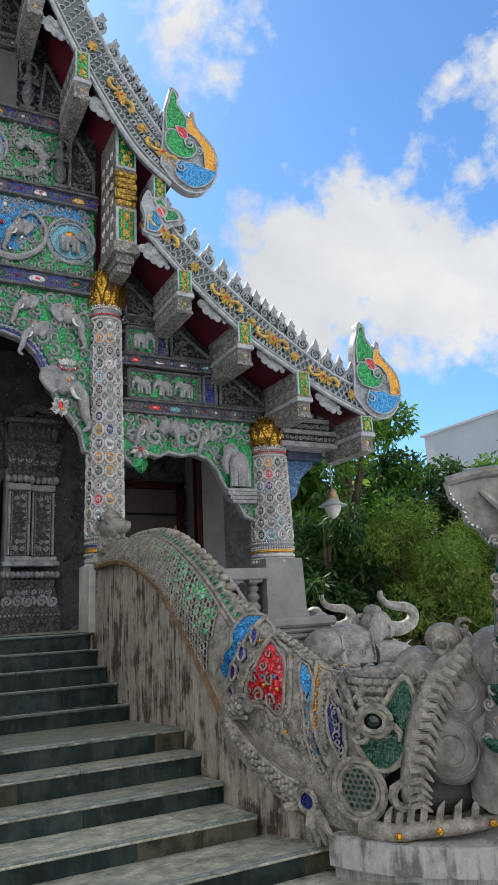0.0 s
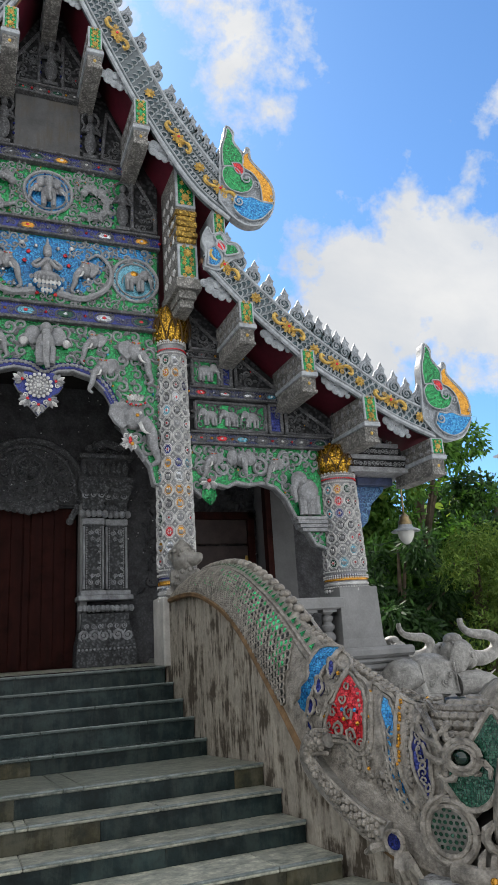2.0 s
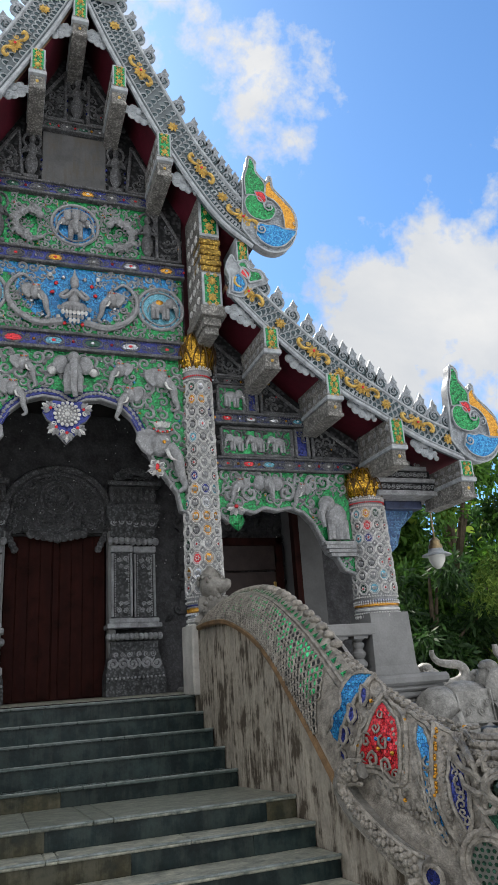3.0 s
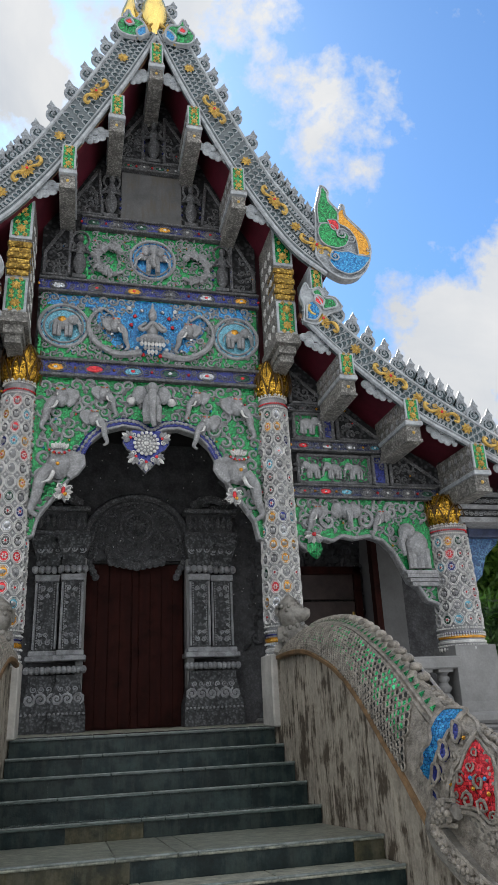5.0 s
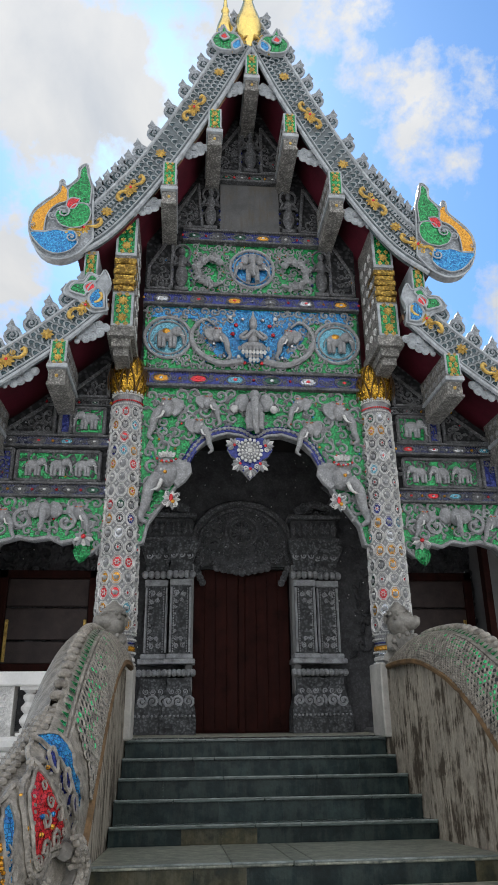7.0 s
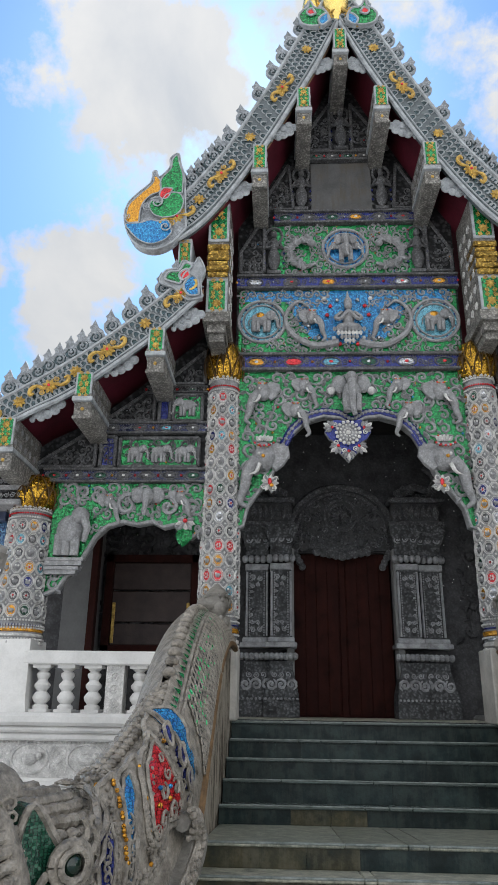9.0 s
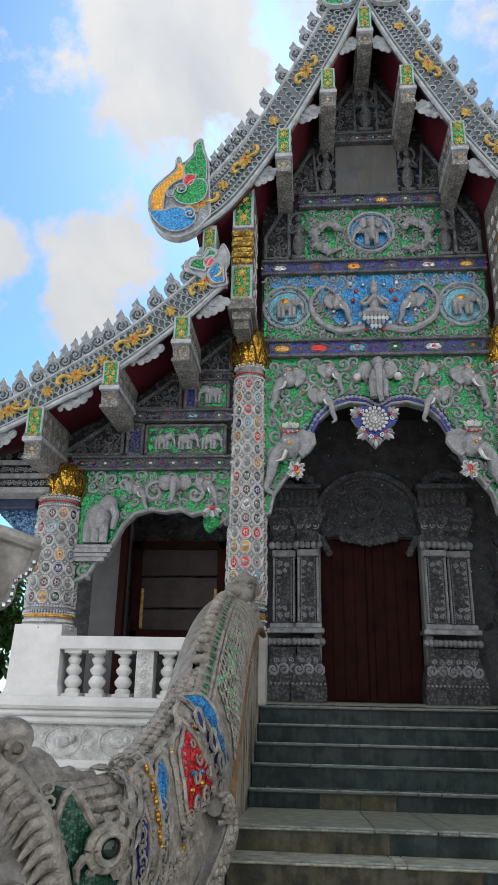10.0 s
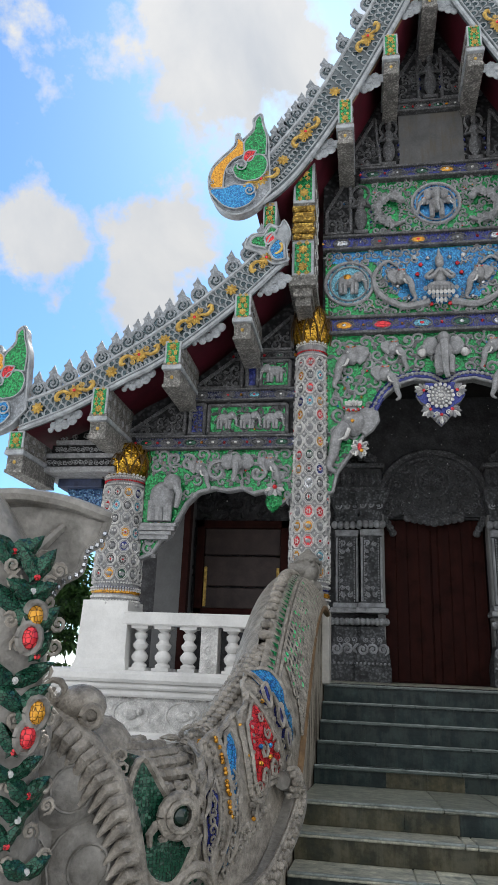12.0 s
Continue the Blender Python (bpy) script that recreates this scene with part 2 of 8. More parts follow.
GOLD = mat("gilding", (0.85, 0.56, 0.13), 0.3, 0.85, var=0.35, scale=14, bump=0.5, bscale=90, dark=(0.24, 0.13, 0.03), carve=0.65, cscale=34)
GOLD_P = mat("ochre_gold_paint", (0.66, 0.44, 0.11), 0.42, 0.25, var=0.4, scale=20, bump=0.5, bscale=100, dark=(0.22, 0.12, 0.02))
GOLD_S = mat("bright_smooth_gilding", (0.95, 0.70, 0.22), 0.22, 0.9, var=0.12, scale=5, bump=0.08, bscale=40)
# flat dark disc that stands in for the shade in a scale's hole
HOLLOW = mat("painted_scale_hollow", (0.018, 0.022, 0.02), 0.35, var=0.4, scale=20, bump=0.2)
RED_P = mat("dark_red_soffit", (0.105, 0.012, 0.024), 0.6, var=0.3, scale=3, bump=0.12, bscale=50, spec=0.25)
WOOD = mat("dark_red_wood", (0.044, 0.011, 0.008), 0.75, var=0.45, scale=4, bump=0.3, bscale=60, spec=0.12, stain=0.5, runs=(0.014, 0.005, 0.005))
# wall and ceiling colours lowered to hold the porch's shade
WALL_D = mat("shaded_carved_wall", (0.10, 0.10, 0.105), 0.75, var=0.35, scale=6, bump=0.4, bscale=60, carve=0.25, cscale=30, spec=0.15)
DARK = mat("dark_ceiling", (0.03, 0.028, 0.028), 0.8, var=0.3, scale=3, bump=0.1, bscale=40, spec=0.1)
# paleness set for the light the ground throws back up
EARTH = mat("pale_paving", (0.55, 0.555, 0.56), 0.9, var=0.2, scale=0.8, bump=0.3, bscale=20)
ROOFT = mat("roof_tiles", (0.28, 0.16, 0.09), 0.6, var=0.3, scale=3, bump=0.3, bscale=40)
WHITE_T = mat("white_trim_paint", (0.38, 0.405, 0.425), 0.5, var=0.3, scale=12, bump=0.25, bscale=90)
IVORY = mat("ivory_teeth", (0.42, 0.39, 0.34), 0.5, var=0.3, scale=30)
BLUEPAINT = mat("dark_blue_paint", (0.045, 0.06, 0.12), 0.5, var=0.35, scale=12)
M_GREEN = mosaic("green_mirror_mosaic", (0.007, 0.11, 0.035), (0.03, 0.42, 0.12))
M_DKGREEN = mosaic("dark_green_mosaic", (0.008, 0.05, 0.03), (0.025, 0.11, 0.065), 90)
M_BLUE = mosaic("blue_mirror_mosaic", (0.012, 0.12, 0.36), (0.05, 0.36, 0.68))
M_DEEP = mosaic("deep_blue_mosaic", (0.012, 0.02, 0.14), (0.04, 0.055, 0.27), 80)
M_AMBER = mosaic("amber_mirror_mosaic", (0.62, 0.26, 0.02), (0.8, 0.4, 0.04))
M_RED = mosaic("red_mirror_mosaic", (0.55, 0.02, 0.03), (0.85, 0.05, 0.06))
M_SKY = mosaic("pale_blue_mosaic", (0.10, 0.33, 0.45), (0.2, 0.5, 0.6), 70)
M_GREY = mosaic("clear_mirror_mosaic", (0.4, 0.42, 0.44), (0.7, 0.72, 0.75), 70, 0.12, 0.7)
M_DOT = mosaic("bright_green_mirror", (0.02, 0.38, 0.10), (0.10, 0.85, 0.32), 30, 0.15, 0.1)
M_SCALE = mosaic("blue_grey_scale_glass", (0.02, 0.04, 0.045), (0.06, 0.10, 0.115), 45, 0.25, 0.3)
SCALE_G = mat("slate_grey_scale_ground", (0.12, 0.145, 0.155), 0.5, var=0.3, scale=12, bump=0.2)
M_LOTUS = mosaic("dark_amber_mirror_mosaic", (0.16, 0.07, 0.006), (0.9, 0.52, 0.05), 75, 0.16, 0.75)
M_DUSK = mosaic("slate_blue_mosaic", (0.015, 0.02, 0.06), (0.05, 0.06, 0.14), 90)
M_BRACKET = mosaic("patterned_blue_mosaic", (0.02, 0.05, 0.16), (0.12, 0.26, 0.42), 55)
BRONZE = mat("dark_bronze_line", (0.09, 0.05, 0.02), 0.5, 0.4, var=0.3, scale=20)


# ---- mesh building ----
class Mesh:
    """Vertices, faces and a material slot for each face."""

    def __init__(self):
        self.v, self.f, self.m, self.mats = [], [], [], []

    def slot(self, material):
        if material not in self.mats:
            self.mats.append(material)
        return self.mats.index(material)

    def add(self, verts, faces, material, m=None):
        k, s = len(self.v), self.slot(material)
        if m is not None:
            verts = [m @ Vector(p) for p in verts]
        self.v += [tuple(p) for p in verts]
        flip = m is not None and m.to_3x3().determinant() < 0
        self.f += [tuple(k + i for i in (reversed(f) if flip else f)) for f in faces]
        self.m += [s] * len(faces)
        return self

    def box(self, lo, hi, material, m=None, bevel=0.0):
        x0, y0, z0 = lo
        x1, y1, z1 = hi
        if not bevel:
            v = [(x, y, z) for z in (z0, z1) for x, y in ((x0, y0), (x1, y0), (x1, y1), (x0, y1))]
            f = [(3, 2, 1, 0), (4, 5, 6, 7), (0, 1, 5, 4), (1, 2, 6, 5), (2, 3, 7, 6), (3, 0, 4, 7)]
            return self.add(v, f, material, m)
        b = bevel
        rings = [(z0, b), (z0 + b, 0), (z1 - b, 0), (z1, b)]
        v = []
        for z, i in rings:
            v += [(x0 + b, y0 + i, z), (x1 - b, y0 + i, z), (x1 - i, y0 + b, z), (x1 - i, y1 - b, z), (x1 - b, y1 - i, z), (x0 + b, y1 - i, z), (x0 + i, y1 - b, z), (x0 + i, y0 + b, z)]
        f = [tuple(reversed(range(8))), tuple(range(24, 32))]
        for r in range(3):
            for i in range(8):
                j = (i + 1) % 8
                f.append((r * 8 + i, r * 8 + j, r * 8 + 8 + j, r * 8 + 8 + i))
        return self.add(v, f, material, m)

    def prism(self, pts, depth, material, m=None, bevel=0.0, rim=None):
        """An outline in x, z, counter-clockwise as seen from -y; its front at y = 0, its back at y = depth; rim: another material for the sides."""
        n = len(pts)
        v = []
        if bevel:
            c = Vector((sum(p[0] for p in pts) / n, sum(p[1] for p in pts) / n))
            inner = []
            for i in range(n):
                a, p, q = (Vector(pts[(i + k) % n]) for k in (-1, 0, 1))
                d = (q - a)
                nrm = Vector((-d.y, d.x))
                nrm = nrm.normalized() if nrm.length > 1e-9 else (c - p).normalized()
                inner.append(p + nrm * bevel)
            v += [(p.x, 0, p.y) for p in inner]
            v += [(p[0], bevel, p[1]) for p in pts]
        else:
            v += [(p[0], 0, p[1]) for p in pts]
        v += [(p[0], depth, p[1]) for p in pts]
        rows = len(v) // n
        front = [tuple(range(n)), tuple(reversed(range((rows - 1) * n, rows * n)))]
        sides = []
        for r in range(rows - 1):
            for i in range(n):
                j = (i + 1) % n
                sides.append((r * n + j, r * n + i, r * n + n + i, r * n + n + j))
        self.add(v, front, material, m)
        return self.add(v, sides, rim or material, m)

    def tube(self, path, radii, material, sides=6, m=None, flat=1.0, caps=True):
        """A round bar along points, with a radius at each; flat squeezes it in y."""
        pts = [Vector(p) for p in path]
        v, n = [], len(pts)
        for i, p in enumerate(pts):
            d = (pts[min(i + 1, n - 1)] - pts[max(i - 1, 0)])
            d = d.normalized() if d.length > 1e-9 else Vector((0, 0, 1))
            up = Vector((0, 1, 0)) if abs(d.y) < 0.9 else Vector((1, 0, 0))
            a = d.cross(up).normalized()
            b = a.cross(d)
            r = radii[i] if hasattr(radii, "__len__") else radii
            for k in range(sides):
                t = 2 * math.pi * k / sides
                o = a * math.cos(t) * r + b * math.sin(t) * r
                o.y *= flat
                v.append(p + o)
        f = []
        for i in range(n - 1):
            for k in range(sides):
                j = (k + 1) % sides
                f.append((i * sides + k, i * sides + j, i * sides + sides + j, i * sides + sides + k))
        if caps:
            f += [tuple(reversed(range(sides))), tuple(range((n - 1) * sides, n * sides))]
        return self.add(v, f, material, m)

    def ball(self, c, r, material, m=None, seg=8, rings=5, rot=None):
        """An ellipsoid with radii r."""
        r = r if hasattr(r, "__len__") else (r, r, r)
        q = Euler([radians(a) for a in rot]).to_matrix() if rot else None
        v = []
        for i in range(rings + 1):
            t = math.pi * i / rings
            for k in range(seg):
                a = 2 * math.pi * k / seg
                p = Vector((r[0] * math.sin(t) * math.cos(a), r[1] * math.sin(t) * math.sin(a), r[2] * math.cos(t)))
                v.append(Vector(c) + (q @ p if q else p))
        f = [(i * seg + k, (i + 1) * seg + k, (i + 1) * seg + (k + 1) % seg, i * seg + (k + 1) % seg) for i in range(rings) for k in range(seg)]
        return self.add(v, f, material, m)

    def lathe(self, profile, material, m=None, seg=20):
        """Radius and height pairs turned round z, from the bottom up."""
        v = [(r * math.cos(2 * math.pi * k / seg), r * math.sin(2 * math.pi * k / seg), z) for r, z in profile for k in range(seg)]
        n = len(profile)
        f = [(i * seg + k, i * seg + (k + 1) % seg, (i + 1) * seg + (k + 1) % seg, (i + 1) * seg + k) for i in range(n - 1) for k in range(seg)]
        f += [tuple(reversed(range(seg))), tuple(range((n - 1) * seg, n * seg))]
        return self.add(v, f, material, m)

    def scroll(self, x, z, r, turn=1.0, start=0.0, hand=1, material=None, y=0.0, thick=0.16, flat=0.8, m=None, curls=1.5, seg=12):
        """A tapering spiral in relief on the plane y, its tail at the rim."""
        pts, rad = [], []
        for i in range(seg + 1):
            u = i / seg
            a = start + hand * u * curls * 2 * math.pi
            q = r * (1 - 0.86 * u)
            pts.append((x + q * math.cos(a), y, z + q * math.sin(a)))
            rad.append(r * thick * (1.05 - 0.5 * u) * (0.4 + 0.6 * min(1, u * 6)))
        self.tube(pts, rad, material, 5, m, flat)
        return self.ball((x, y, z), (r * 0.2, r * 0.2 * flat, r * 0.2), material, m, 6, 4)

    def petal(self, x, z, length, width, angle, material, y=0.0, height=0.4, m=None):
        """A leaf in relief that lies on the plane y and points along angle."""
        c, s = math.cos(angle), math.sin(angle)
        outline = [(0, 0), (0.25, 0.42), (0.55, 0.5), (0.82, 0.28), (1, 0), (0.82, -0.28), (0.55, -0.5), (0.25, -0.42)]
        v = [(x + c * a * length - s * b * width, y, z + s * a * length + c * b * width) for a, b in outline]
        v += [(x + c * a * length, y - width * height, z + s * a * length) for a in (0.25, 0.65)]
        f = [(1, 0, 8), (2, 1, 8, 9), (3, 2, 9), (4, 3, 9), (5, 4, 9), (6, 5, 9), (7, 6, 9, 8), (0, 7, 8)]
        return self.add(v, f, material, m)

    def build(self, name, smooth=False):
        me = bpy.data.meshes.new(name)
        me.from_pydata(self.v, [], self.f)
        for material in self.mats:
            me.materials.append(material)
        me.polygons.foreach_set("material_index", self.m)
        if smooth:
            me.polygons.foreach_set("use_smooth", [True] * len(self.f))
            me.update()
            me.set_sharp_from_angle(angle=radians(48))
        me.update()
        return me


def thing(name, label, category, at=(0, 0, 0), group="", kind="", mesh=None, smooth=False):
    ob = new(name, mesh.build(name, smooth) if mesh else None)
    ob.location = at
    return tagged(ob, label, category, group, kind)


def part(name, mesh, parent, label="", at=(0, 0, 0), smooth=False, kind=""):
    """A mesh (or ready mesh data) as one object under parent; its vertices are in the parent's space."""
    ob = new(name, mesh.build(name, smooth) if isinstance(mesh, Mesh) else mesh)
    ob.parent = parent
    ob.location = at
    return tagged(ob, label, kind=kind)


def flip(mesh):
    """The same mesh mirrored in x."""
    out = Mesh()
    out.mats, out.m = list(mesh.mats), list(mesh.m)
    out.v = [(-x, y, z) for x, y, z in mesh.v]
    out.f = [tuple(reversed(f)) for f in mesh.f]
    return out


def spline(pts, n):
    """n + 1 points of a Catmull-Rom curve through pts."""
    p = [Vector(q) for q in pts]
    p = [p[0] * 2 - p[1]] + p + [p[-1] * 2 - p[-2]]
    out = []
    for i in range(n + 1):
        t = i / n * (len(pts) - 1)
        k = min(int(t), len(pts) - 2)
        u = t - k
        a, b, c, d = p[k:k + 4]
        out.append(0.5 * ((2 * b) + (c - a) * u + (2 * a - 5 * b + 4 * c - d) * u * u + (3 * b - a - 3 * c + d) * u ** 3))
    return out


def bulk(mesh, side):
    return flip(mesh) if side < 0 else mesh


# ---- ground ----
g = Mesh()
g.box((-400, -400, -1.5), (400, 400, -1.3), EARTH)
thing("ground", "pale paved temple ground", "ground", kind="structure", mesh=g)

# ---- stairs: nosing line (y, z) of each step from the porch downwards ----
NOSE = [(0.09, 0.0), (-0.216, -0.145), (-0.54, -0.28), (-0.879, -0.411), (-1.223, -0.553), (-2.453, -0.589), (-2.74, -0.705), (-3.076, -0.817), (-3.5, -0.905), (-3.92, -0.985), (-4.36, -1.07), (-4.8, -1.15)]
FALL = 0.08                          # treads tilted back towards the porch to fit the camera's view
HALF = 1.26
stairs = thing("stairs", "flight of dark green slate steps with rounded worn nosings", "stairs", kind="structure")
rnd = random.Random(4)
for i, (y, z) in enumerate(NOSE):
    back_y = NOSE[i - 1][0] if i else 0.5
    low = NOSE[i + 1][1] - FALL * (y - NOSE[i + 1][0]) if i + 1 < len(NOSE) else -1.3
    half = HALF + (0.0 if i < 9 else 0.35 * (i - 8))
    tilt = Matrix.Identity(4)
    if i:
        tilt[2][1], tilt[2][3] = -FALL, FALL * y
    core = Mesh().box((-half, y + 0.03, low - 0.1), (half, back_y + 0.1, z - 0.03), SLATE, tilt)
    part("step_core", core, stairs)
    cuts = [-half] + sorted(rnd.uniform(-half + 0.3, half - 0.3) for _ in range(3)) + [half]
    for a, b in zip(cuts, cuts[1:]):
        if b - a < 0.02:
            continue
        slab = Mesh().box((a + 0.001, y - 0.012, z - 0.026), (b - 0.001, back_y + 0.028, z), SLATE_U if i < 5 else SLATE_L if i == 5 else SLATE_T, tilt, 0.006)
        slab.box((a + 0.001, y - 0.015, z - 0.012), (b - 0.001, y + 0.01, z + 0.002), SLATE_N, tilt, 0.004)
        part("tread_slab", slab, stairs)
    cuts = [-half] + sorted(rnd.uniform(-half + 0.2, half - 0.2) for _ in range(3)) + [half]
    for a, b in zip(cuts, cuts[1:]):
        if b - a > 0.02:
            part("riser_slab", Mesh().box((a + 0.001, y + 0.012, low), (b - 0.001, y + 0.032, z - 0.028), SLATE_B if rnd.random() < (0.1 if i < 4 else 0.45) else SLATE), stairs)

# ---- platform and porch ----
floor = Mesh().box((-3.2, 0.46, -0.12), (3.2, 10.0, -0.004), SLATE_T)
floor.box((1.3, 0.0, -0.12), (3.9, 0.46, -0.004), SLATE_T).box((-3.9, 0.0, -0.12), (-1.3, 0.46, -0.004), SLATE_T)
thing("porch_floor", "dark slate floor of the porch", "floor", kind="structure", mesh=floor)


def platform(s):
    """The moulded plinth on one side of the stairs, with its carved band."""
    # grey on the right of the stairs, white on the left
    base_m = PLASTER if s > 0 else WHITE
    root = thing("platform", "white moulded platform with carved frieze" if s < 0 else "grey moulded temple platform with carved frieze", "platform", (s * 2.7, 0, -1.3), kind="structure")
    o = Matrix.Translation((-2.7, 0, 1.3))

    def layer(name, y, z0, z1, x1, material, bevel=0.02):
        part(name, bulk(Mesh().box((1.5, y, z0), (x1, 9.0, z1), material, o, bevel), s), root)
    layer("ledge", -0.34, -0.06, 0.05, 4.02, base_m, 0.03)
    layer("ledge_curve", -0.29, -0.12, -0.06, 3.97, base_m, 0.02)
    layer("cornice", -0.26, -0.19, -0.12, 3.94, base_m, 0.02)
    layer("frieze_ground", -0.19, -0.50, -0.19, 3.87, CARVED, 0.0)
    layer("foot_moulding", -0.24, -0.58, -0.50, 3.92, base_m, 0.02)
    layer("foot_step", -0.32, -0.66, -0.58, 4.0, base_m, 0.02)
    layer("foot_curve", -0.44, -0.78, -0.66, 4.12, base_m, 0.04)
    layer("base", -0.36, -1.3, -0.78, 4.04, base_m, 0.0)
    fr = Mesh()
    for k in range(4):
        cx = 2.05 + k * 0.52
        ring = [(cx + 0.17 * math.cos(a), -0.19, -0.345 + 0.125 * math.sin(a)) for a in [i * math.pi / 10 for i in range(21)]]
        fr.tube(ring, 0.012, CARVED, 5, o)
        fr.ball((cx, -0.19, -0.35), (0.085, 0.035, 0.05), CARVED, o).ball((cx - 0.09, -0.2, -0.32), (0.035, 0.035, 0.035), CARVED, o)
        for q in (-1, 1):
            fr.scroll(cx + q * 0.225, -0.29, 0.05, hand=q, start=1, material=CARVED, y=-0.19, m=o)
            fr.scroll(cx + q * 0.225, -0.40, 0.05, hand=-q, start=4, material=CARVED, y=-0.19, m=o)
    for k in range(58):
        fr.ball((1.72 + k * 0.037, -0.2, -0.207), 0.011, CARVED, o, 5, 3)
    part("carved_frieze", bulk(fr, s), root, "pale carved frieze with animals in ovals")
    return root


for s in (-1, 1):
    platform(s)


def balustrade(s):
    """Rail, turned balusters and a carved post between the two columns."""
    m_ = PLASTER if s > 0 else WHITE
    root = thing("balustrade", "white balustrade with turned balusters" if s < 0 else "grey balustrade with turned balusters", "balustrade", (s * 2.45, -0.05, 0.05), group="porch balustrades")
    part("rail", bulk(Mesh().box((-0.78, -0.12, 0.43), (0.82, 0.12, 0.56), m_, bevel=0.015), s), root)
    turned = [(0.075, 0), (0.075, 0.03), (0.05, 0.05), (0.08, 0.085), (0.085, 0.115), (0.06, 0.15), (0.045, 0.165), (0.075, 0.2), (0.078, 0.225), (0.05, 0.255), (0.045, 0.27), (0.065, 0.3), (0.065, 0.325), (0.04, 0.345), (0.07, 0.37), (0.07, 0.38)]
    for x in (-0.55, -0.3, 0.14, 0.4, 0.64):
        b = Mesh().lathe(turned, m_, Matrix.Translation((0, 0, 0.025)), 14)
        b.box((-0.085, -0.085, 0), (0.085, 0.085, 0.028), m_).box((-0.085, -0.085, 0.4), (0.085, 0.085, 0.432), m_)
        part("baluster", b, root, at=(s * x, 0, 0), smooth=True)
    p = Mesh().box((-0.085, -0.085, 0), (0.085, 0.085, 0.43), CARVED)
    for z in (0.1, 0.21, 0.32):
        p.scroll(0.0, z, 0.055, hand=1 if z > 0.2 else -1, material=CARVED, y=-0.085, thick=0.2)
    part("carved_post", p, root, at=(s * -0.08, 0, 0))


for s in (-1, 1):
    balustrade(s)

# ---- columns with their mosaic of octagon frames ----
INSERTS = [M_RED, M_AMBER, M_DEEP, M_SKY, STUCCO_M, STUCCO, STUCCO, STUCCO_M, M_GREY, STUCCO, STUCCO_M, M_DKGREEN, STUCCO, M_RED, M_AMBER]


def octagon_tile(w, h, material, kind):
    """A raised octagon frame round a coloured field with a small figure; faces -y, centre at the origin."""
    t = Mesh()
    c = 0.3
    octo = lambda a, b: [(a * x, b * z) for x, z in ((1, -1 + 2 * c), (1, 1 - 2 * c), (1 - 2 * c, 1), (-1 + 2 * c, 1), (-1, 1 - 2 * c), (-1, -1 + 2 * c), (-1 + 2 * c, -1), (1 - 2 * c, -1))]
    A, B, C, D = octo(w * 0.475, h * 0.48), octo(w * 0.45, h * 0.455), octo(w * 0.395, h * 0.405), octo(w * 0.33, h * 0.34)
    v = [(x, 0.004, z) for x, z in A] + [(x, -0.016, z) for x, z in B] + [(x, -0.014, z) for x, z in C] + [(x, 0.002, z) for x, z in C]
    f = [(r * 8 + i, r * 8 + (i + 1) % 8, r * 8 + 8 + (i + 1) % 8, r * 8 + 8 + i) for r in range(3) for i in range(8)]
    t.add(v, f, CARVED)
    t.add([(x, 0.0, z) for x, z in C], [tuple(range(8))], material)
    t.tube([(x, -0.004, z) for x, z in D + D[:1]], 0.0045, CARVED, 4)
    for q, r in ((-0.5, -0.5), (0.5, -0.5)):
        t.ball((q * w, -0.004, r * h), (w * 0.085, 0.012, h * 0.085), CARVED, None, 4, 2)
    if kind == 0:
        t.ball((0, -0.006, -0.08 * h), (w * 0.24, 0.02, h * 0.15), STUCCO, None, 6, 4).ball((w * 0.13, -0.012, h * 0.06), (w * 0.08, 0.014, h * 0.09), CARVED, None, 6, 4)
        t.ball((-w * 0.12, -0.006, h * 0.1), (w * 0.1, 0.01, h * 0.07), CARVED, None, 5, 3)
    elif kind == 1:
        t.ball((0, -0.004, 0), (w * 0.1, 0.016, h * 0.1), M_RED, None, 6, 4)
        for k in range(6):
            t.petal(0, 0, w * 0.26, w * 0.12, k * math.pi / 3, CARVED, -0.005, 0.5)
    else:
        t.ball((0.0, -0.006, 0), (w * 0.25, 0.02, h * 0.14), STUCCO, None, 6, 4).ball((-w * 0.14, -0.01, h * 0.09), (w * 0.09, 0.014, h * 0.08), CARVED, None, 6, 4)
        t.box((-w * 0.13, -0.014, -h * 0.2), (-w * 0.07, -0.004, 0), STUCCO).box((w * 0.07, -0.014, -h * 0.2), (w * 0.13, -0.004, 0), STUCCO)
    return t


